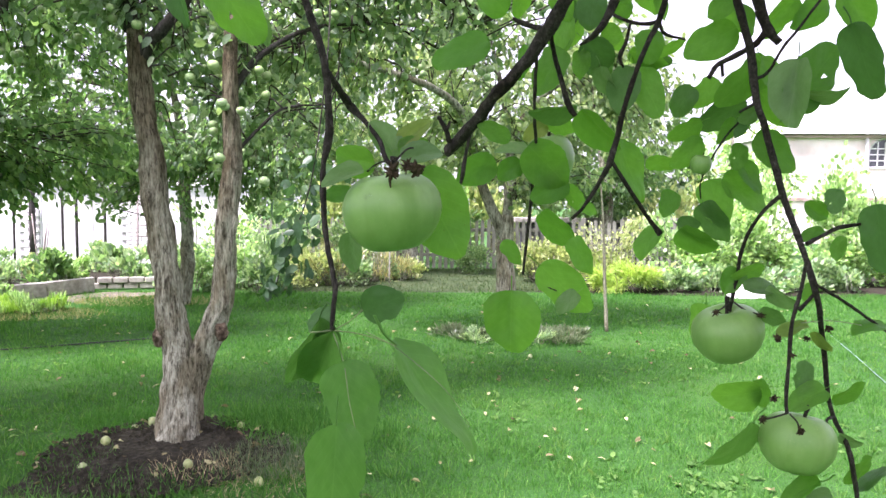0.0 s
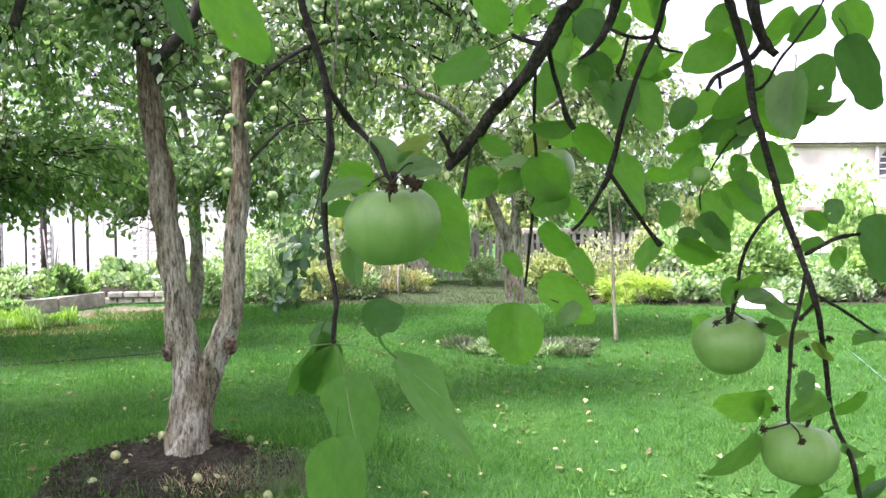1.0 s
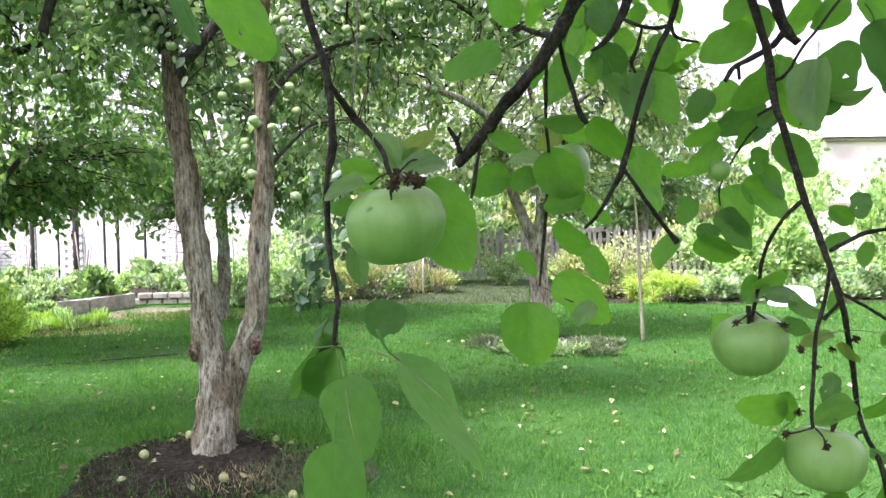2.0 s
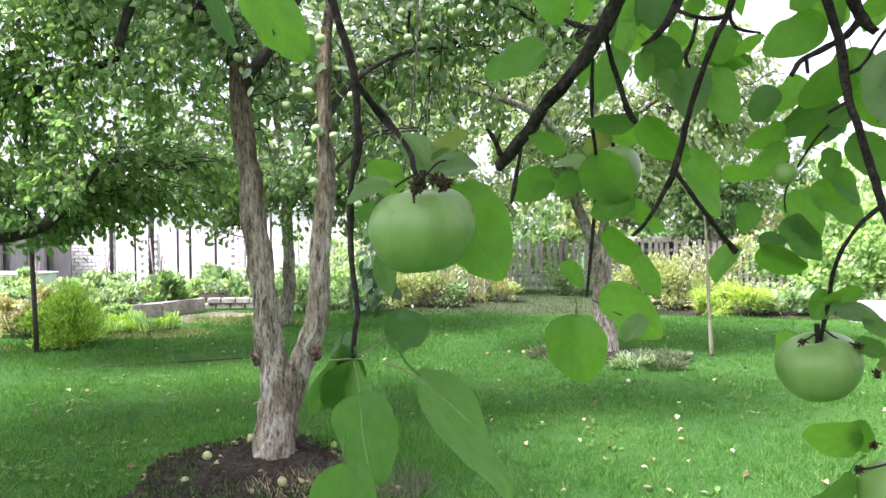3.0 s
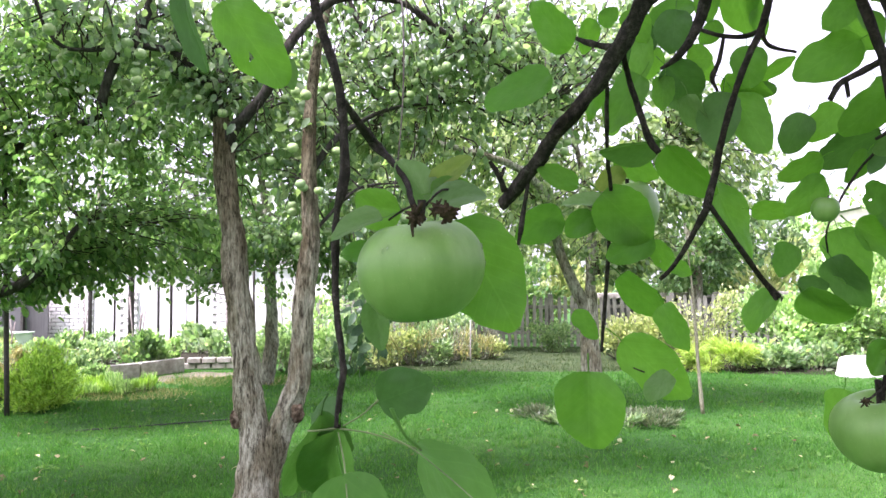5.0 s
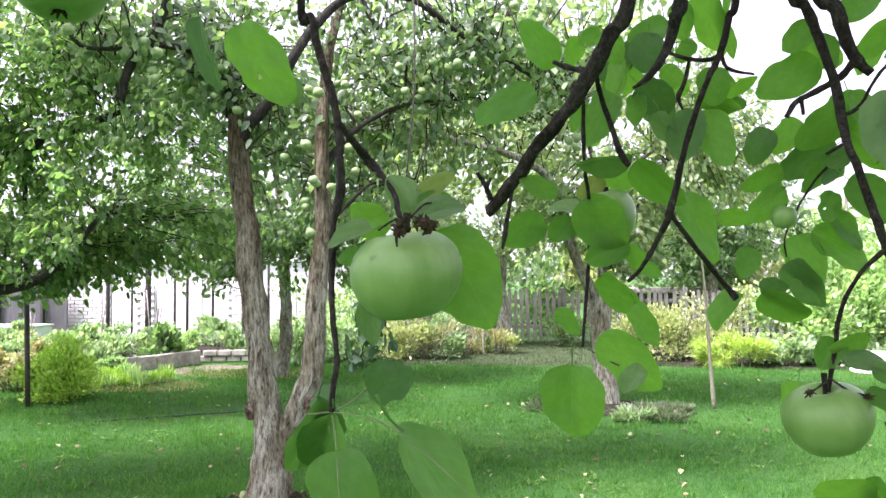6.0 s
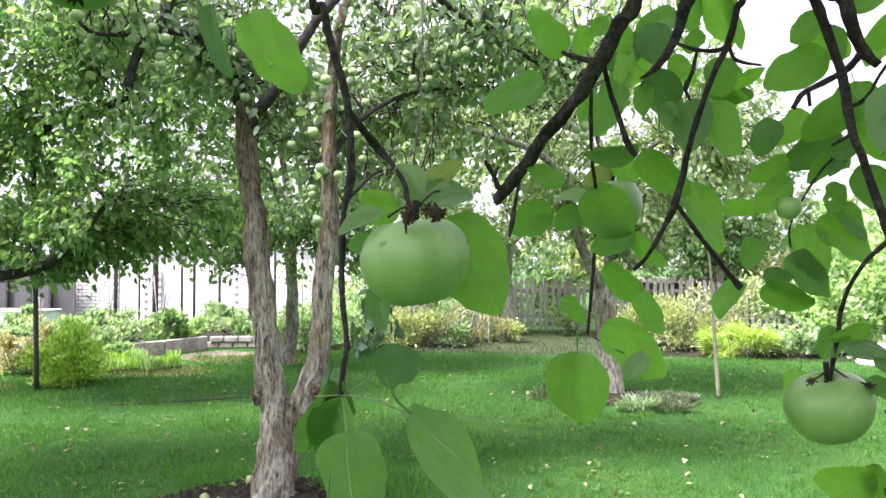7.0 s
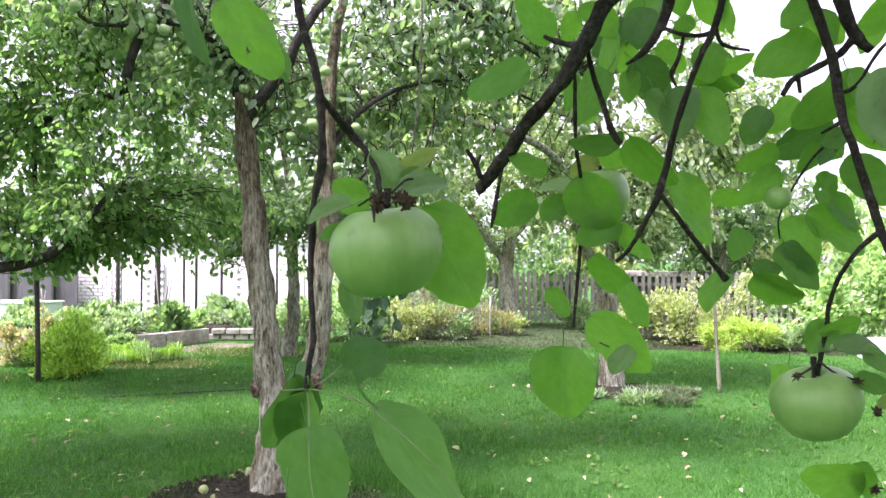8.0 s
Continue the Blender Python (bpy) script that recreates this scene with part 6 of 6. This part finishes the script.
near_leaf((0.3071, 0.7164, 1.5875), (0.2934, 0.7126, 1.5723), 0.0121, 28, 0, "d")
near_leaf((0.3058, 0.7252, 1.5667), (0.2959, 0.7163, 1.5397), 0.0188, -7, 3, "n")
near_leaf((0.3089, 0.7342, 1.5501), (0.3330, 0.7331, 1.5173), 0.0251, -48, 0, "n")
near_leaf((0.2902, 0.7331, 1.5324), (0.3419, 0.7411, 1.5021), 0.0348, -30, 3, "n")
near_leaf((0.2830, 0.7480, 1.5306), (0.2903, 0.7296, 1.4807), 0.0323, 15, 0, "n")
near_leaf((0.2741, 0.7416, 1.5065), (0.2942, 0.7324, 1.4641), 0.0301, 30, 0, "d")
near_leaf((0.3030, 0.6854, 1.5718), (0.3418, 0.6840, 1.5382), 0.0317, -26, 0, "n")
near_leaf((0.3095, 0.6969, 1.5973), (0.2924, 0.7001, 1.5822), 0.0152, -29, 2, "p")
near_leaf((0.3504, 0.6814, 1.5054), (0.3748, 0.6849, 1.4902), 0.0168, -9, 1, "n")
near_leaf((0.3799, 0.6822, 1.5198), (0.3743, 0.6745, 1.4958), 0.0187, 9, 3, "d")
near_leaf((0.3753, 0.6595, 1.4747), (0.3669, 0.6525, 1.4528), 0.0142, 25, 0, "n")
near_leaf((0.3572, 0.6600, 1.4820), (0.3358, 0.6567, 1.4704), 0.0145, 35, 0, "n")
near_leaf((0.4070, 0.6613, 1.5045), (0.4143, 0.6534, 1.4424), 0.0393, 33, 3, "d")
near_leaf((0.2861, 0.6776, 1.4417), (0.2722, 0.6714, 1.4192), 0.0217, -2, 1, "n")
near_leaf((0.3090, 0.6726, 1.4412), (0.2769, 0.6653, 1.4341), 0.0188, -38, 0, "n")
near_leaf((0.2842, 0.6565, 1.4233), (0.3220, 0.6542, 1.4344), 0.0253, -51, 2, "p")
near_leaf((0.3018, 0.6468, 1.4287), (0.3234, 0.6361, 1.4083), 0.0212, 51, 1, "p")
near_leaf((0.2671, 0.7103, 1.4029), (0.2615, 0.7153, 1.3565), 0.0284, 40, 0, "n")
near_leaf((0.2981, 0.6553, 1.4043), (0.3180, 0.6473, 1.3928), 0.0165, 25, 0, "d")
near_leaf((0.3272, 0.6249, 1.3977), (0.3009, 0.6265, 1.3870), 0.0181, 51, 0, "y")
near_leaf((0.3341, 0.6270, 1.4332), (0.3263, 0.6283, 1.4146), 0.0127, 18, 0, "n")
near_leaf((0.3376, 0.6343, 1.3879), (0.3509, 0.6291, 1.3703), 0.0150, 52, 0, "y")
near_leaf((0.4130, 0.6444, 1.3907), (0.3743, 0.6361, 1.3981), 0.0211, 67, 2, "n")
near_leaf((0.3274, 0.6228, 1.3633), (0.3172, 0.6150, 1.3375), 0.0175, -23, 3, "d")
near_leaf((0.3383, 0.6115, 1.3416), (0.3061, 0.6077, 1.3243), 0.0222, 18, 1, "n")
near_leaf((0.3676, 0.6502, 1.3197), (0.4019, 0.6551, 1.3338), 0.0218, 56, 0, "n")
near_leaf((0.3177, 0.6903, 1.3197), (0.2699, 0.6967, 1.3004), 0.0332, -35, 2, "n")
near_leaf((0.3154, 0.6909, 1.3298), (0.3229, 0.6929, 1.3006), 0.0178, 6, 0, "n")
near_leaf((0.2756, 0.6097, 1.3114), (0.2384, 0.6178, 1.2476), 0.036, -64, 2, "s")
near_leaf((0.3628, 0.6287, 1.2954), (0.3840, 0.6289, 1.2839), 0.0146, 47, 1, "p")
near_leaf((0.3979, 0.6372, 1.2694), (0.3681, 0.6269, 1.2519), 0.0200, -53, 3, "n")
near_leaf((0.4137, 0.6367, 1.2611), (0.3808, 0.6279, 1.2453), 0.0211, 59, 0, "d")
near_leaf((0.3239, 0.5870, 1.2676), (0.2804, 0.6001, 1.2440), 0.0330, 64, 2, "n")
near_leaf((0.3382, 0.5961, 1.2525), (0.3098, 0.5879, 1.2434), 0.0177, -9, 1, "p")
near_leaf((0.0743, 0.8500, 1.7304), (0.0320, 0.8520, 1.7803), 0.0391, -32, 0, "n")
near_leaf((0.0968, 0.8525, 1.7605), (0.0883, 0.8606, 1.7266), 0.0232, -31, 0, "n")
near_leaf((0.1482, 0.8002, 1.7282), (0.1153, 0.7892, 1.6949), 0.0280, -10, 0, "d")
near_leaf((0.1846, 0.8147, 1.7614), (0.1458, 0.8086, 1.7228), 0.0338, 26, 0, "n")
near_leaf((0.1943, 0.8056, 1.7745), (0.2015, 0.8101, 1.7359), 0.0250, 1, 3, "n")
near_leaf((0.2171, 0.7886, 1.7779), (0.2328, 0.8116, 1.7173), 0.0418, 41, 0, "n")
near_leaf((0.2340, 0.7712, 1.7642), (0.2407, 0.7917, 1.7073), 0.0387, 73, 0, "n")
near_leaf((0.2113, 0.8092, 1.7339), (0.1944, 0.8149, 1.7166), 0.0177, 5, 0, "n")
near_leaf((0.1285, 0.7982, 1.6969), (0.1231, 0.8017, 1.6747), 0.0188, -8, 0, "n")
near_leaf((0.0953, 0.8139, 1.6848), (0.0891, 0.8117, 1.6456), 0.0243, -49, 0, "n")
near_leaf((0.1128, 0.8171, 1.6580), (0.1080, 0.8171, 1.6311), 0.0182, 10, 0, "n")
near_leaf((0.1021, 0.8234, 1.7417), (0.1172, 0.8254, 1.7599), 0.0185, 2, 3, "n")
near_leaf((0.2435, 0.7950, 1.6854), (0.2226, 0.7989, 1.6674), 0.0203, -6, 3, "n")
near_leaf((0.2094, 0.8004, 1.6768), (0.2493, 0.7981, 1.6548), 0.0293, 50, 0, "n")
near_leaf((0.3983, 0.8365, 1.7302), (0.3778, 0.8425, 1.7025), 0.0240, 28, 0, "n")
near_leaf((0.3238, 0.8256, 1.7315), (0.3498, 0.8381, 1.7048), 0.0230, 34, 0, "n")
near_leaf((0.3693, 0.8341, 1.6619), (0.3901, 0.8336, 1.6320), 0.0230, 24, 3, "n")
near_leaf((0.3583, 0.8300, 1.7546), (0.3969, 0.8313, 1.7821), 0.0309, -31, 0, "n")
near_leaf((0.2174, 0.8116, 1.6765), (0.2583, 0.8108, 1.6632), 0.0279, 37, 3, "d")
near_leaf((0.1557, 0.7925, 1.6769), (0.1850, 0.7888, 1.6492), 0.0309, 5, 0, "d")
near_leaf((0.2318, 0.8132, 1.6980), (0.2543, 0.8115, 1.6780), 0.0190, -35, 0, "n")
near_leaf((0.1917, 0.8073, 1.6980), (0.2013, 0.8122, 1.6790), 0.0167, 7, 0, "n")
near_leaf((0.3206, 0.8051, 1.7259), (0.3544, 0.8195, 1.7049), 0.0239, -13, 3, "n")
near_leaf((0.3494, 0.8107, 1.6741), (0.3689, 0.8084, 1.6446), 0.0224, -0, 0, "n")
near_leaf((0.3261, 0.8290, 1.6214), (0.3606, 0.8420, 1.5934), 0.0292, 11, 0, "d")
near_leaf((0.3716, 0.8145, 1.6515), (0.4009, 0.8288, 1.6193), 0.0262, -5, 0, "n")
near_leaf((0.1487, 0.8007, 1.7114), (0.1395, 0.8058, 1.6809), 0.0207, -38, 1, "n")
near_leaf((-0.0800, 0.6000, 1.4780), (-0.0755, 0.6000, 1.4440), 0.0185, 15, 1, "p")
dried_blossom((-0.0367, 0.5074, 1.5252), 0.0066)
dried_blossom((-0.0191, 0.5146, 1.5277), 0.0069)
dried_blossom((-0.0269, 0.5228, 1.5310), 0.0042)
dried_blossom((0.2513, 0.6403, 1.4047), 0.0036)
dried_blossom((0.2866, 0.5943, 1.3889), 0.0034)
dried_blossom((0.3410, 0.6146, 1.3944), 0.0035)
dried_blossom((0.2839, 0.5912, 1.3378), 0.0034)
dried_blossom((0.2670, 0.5754, 1.3249), 0.0038)
dried_blossom((0.2936, 0.5650, 1.3179), 0.0037)
dried_blossom((0.2969, 0.6501, 1.4008), 0.0032)
dried_blossom((0.3427, 0.6038, 1.2974), 0.0030)
dried_blossom((0.3169, 0.6042, 1.3872), 0.0029)
dried_blossom((0.3017, 0.5984, 1.3735), 0.0029)
near_apple((-0.0399, 0.5457, 1.4957), 0.0380, 0.855, 4, -6)
near_apple((0.2758, 0.6718, 1.3791), 0.0328, 0.875, 8, -14)
near_apple((0.3100, 0.6007, 1.2958), 0.0306, 0.905, -6, 10)
near_apple((0.1208, 0.8046, 1.5544), 0.0277, 1.070, 5, -10)
near_apple((-0.2728, 0.5074, 1.7044), 0.0351, 0.888, 0, 0)
near_apple((0.2649, 0.7259, 1.5447), 0.0105, 1.03, 5, 5, "tiny green apple fruitlet on a thin twig")
# drops of rain on the large apple
rain_drop((-0.0022, 0.5460, 1.5002), 0.0023)
rain_drop((-0.0035, 0.5415, 1.5093), 0.002)
rain_drop((-0.0533, 0.5144, 1.5078), 0.0019)
rain_drop((-0.0562, 0.5143, 1.5065), 0.0015)


FALLEN_MESH = [mesh_data("fallen_leaf", *leaf_shape(k), FALLEN) for k in (0, 1, 2)]


def fallen_leaf(x, y):
    s = rng.uniform(0.025, 0.06)
    z = 0.022 if not bool(in_soil(np.array(x), np.array(y))) else 0.05
    ob = part("fallen_leaf", FALLEN_MESH[int(rng.integers(0, 3))])
    ob.matrix_basis = Matrix.LocRotScale((x, y, z), Euler((rng.uniform(-0.5, 0.5), rng.uniform(-0.5, 0.5), rng.uniform(0, 6.3))), (s * 0.62, s, s * 1.3))
    tagged(ob, "yellow-brown fallen leaf lying on the lawn", "leaf", "fallen leaves")


windfall(-1.423, 3.857, 0.87)
windfall(-2.023, 3.865, 0.91)
windfall(-2.066, 4.233, 0.92)
windfall(-2.045, 4.605, 0.75)
windfall(-1.942, 4.631, 0.91)
windfall(-1.401, 4.700, 0.76)
windfall(-1.326, 4.558, 0.79)
windfall(-0.980, 3.679, 0.88)
windfall(0.876, 6.922, 0.70)
windfall(-0.332, 8.423, 0.71)
windfall(-0.152, 8.374, 0.91)
for x, y in ((-0.35, 4.46), (0.97, 4.61), (0.49, 4.82), (1.26, 3.79), (1.28, 3.68), (-0.16, 3.72), (0.50, 6.29), (0.89, 6.97), (1.11, 5.71), (1.19, 6.10), (0.99, 6.30), (2.18, 7.71), (-0.31, 9.00), (0.69, 4.46), (1.29, 4.81), (1.27, 4.40), (0.38, 5.28), (-0.57, 4.91), (-1.95, 6.78), (-2.58, 5.47), (-1.73, 3.72), (-1.86, 5.65), (-1.00, 6.72), (-0.33, 6.38), (0.02, 5.94), (0.84, 6.77), (0.49, 6.10), (2.14, 7.58), (0.88, 5.97), (1.05, 5.37), (-3.28, 5.97), (-3.22, 4.91), (-3.16, 4.51), (-4.07, 5.27), (-2.81, 4.55)):
    fallen_leaf(x, y)
# more fallen leaves strewn over the lawn
for _ in range(210):
    y = 3.3 + 7.5 * rng.random() ** 1.3
    fallen_leaf((rng.random() * 2 - 1) * 0.68 * y - 0.1 * y, y)

# clods, litter and dry grass on the bare soil under the forked tree
n = 3200
a, r = rng.uniform(0, 2 * math.pi, n), np.sqrt(rng.random(n))
place = np.stack([-1.65 + 0.72 * r * np.cos(a), 4.15 + 0.68 * r * np.sin(a), np.full(n, 0.028)], 1)
CLOD_V = np.array([(-0.5, 0, 0), (0.5, 0.1, 0), (0, -0.5, 0.1), (0.1, 0.5, 0.0), (0.05, 0, 0.55)])
CLOD_F = ((0, 2, 4), (2, 1, 4), (1, 3, 4), (3, 0, 4))
me = scatter("soil_clods", place, rng.normal(size=(n, 3)) * np.array((1, 1, 0.1)), np.tile((0, 0, 1.0), (n, 1)), rng.uniform(0.008, 0.045, n) * rng.uniform(0.5, 1.2, n), 1.0, SOIL, (CLOD_V, CLOD_F))
tagged(part("soil_clods", me), "small dark clods of earth", "soil", kind="stuff")
for cx, cy, rad, m, mat, ln, label in ((-1.35, 3.85, 0.2, 700, STRAW, 0.09, "dry straw lying on the soil"), (-0.95, 4.0, 0.3, 1500, LEAF_GREY, 0.1, "withered grass at the soil's edge"), (-1.15, 4.75, 0.28, 1400, GRASS, 0.13, "long grass beside the trunk"),
                                        (-0.75, 4.5, 0.4, 1600, GRASS, 0.11, "long uncut grass near the tree"), (-2.2, 4.75, 0.25, 500, GRASS, 0.1, "long grass behind the trunk"), (-1.6, 3.45, 0.45, 1200, GRASS, 0.08, "grass growing over the soil"), (-2.35, 4.0, 0.35, 900, GRASS, 0.07, "grass creeping over the soil"), (-1.0, 3.75, 0.3, 700, STRAW, 0.06, "straw and dead grass on the soil")):
    a, r = rng.uniform(0, 2 * math.pi, m), rad * np.sqrt(rng.random(m))
    place = np.stack([cx + r * np.cos(a) * 1.3, cy + r * np.sin(a), np.full(m, 0.005)], 1)
    flat = 0.25 if mat is STRAW else 1.0
    me = scatter("grass_tuft", place, rng.normal(size=(m, 3)) * 0.5 + np.array((0, 0, flat)), rng.normal(size=(m, 3)), ln * rng.uniform(0.5, 1.3, m), 0.06, mat, (BLADE_V, BLADE_F))
    tagged(part("grass_tuft", me), label, "grass", kind="stuff")
for _ in range(48):
    a, r = rng.uniform(0, 6.28), math.sqrt(rng.random())
    fallen_leaf(-1.65 + 0.8 * r * math.cos(a), 4.05 + 0.7 * r * math.sin(a))
# clover and plantain rosettes in the lawn
n = 800
y = 3.2 + 6.5 * rng.random(n) ** 1.4
x = (rng.random(n) * 2 - 1) * 0.75 * y - 0.1 * y
ok = (np.sin(x * 3.1 + 2 * np.sin(y * 1.3)) + np.cos(y * 2.3 - x * 1.1) > 0.5) & ~in_soil(x, y)
place = np.repeat(np.stack([x[ok], y[ok], np.full(ok.sum(), 0.012)], 1), 5, axis=0)
place = place + rng.normal(size=place.shape) * np.array((0.02, 0.02, 0.006))
m = len(place)
LAWN_WEED = leaf_mat("lawn_weed", (0.07, 0.16, 0.04), (0.11, 0.22, 0.06), (0.16, 0.27, 0.08), (1.5, 1.7, 0.8), 0.15, 0.6)
me = scatter("lawn_weeds", place, rng.normal(size=(m, 3)) * np.array((1, 1, 0.25)) + np.array((0, 0, 0.35)), rng.normal(size=(m, 3)) * 0.3 + np.array((0, 0, 1.0)), rng.uniform(0.025, 0.055, m), 1.0, LAWN_WEED)
tagged(part("lawn_weeds", me), "small broad-leaved weeds growing in the lawn", "weeds", kind="stuff")
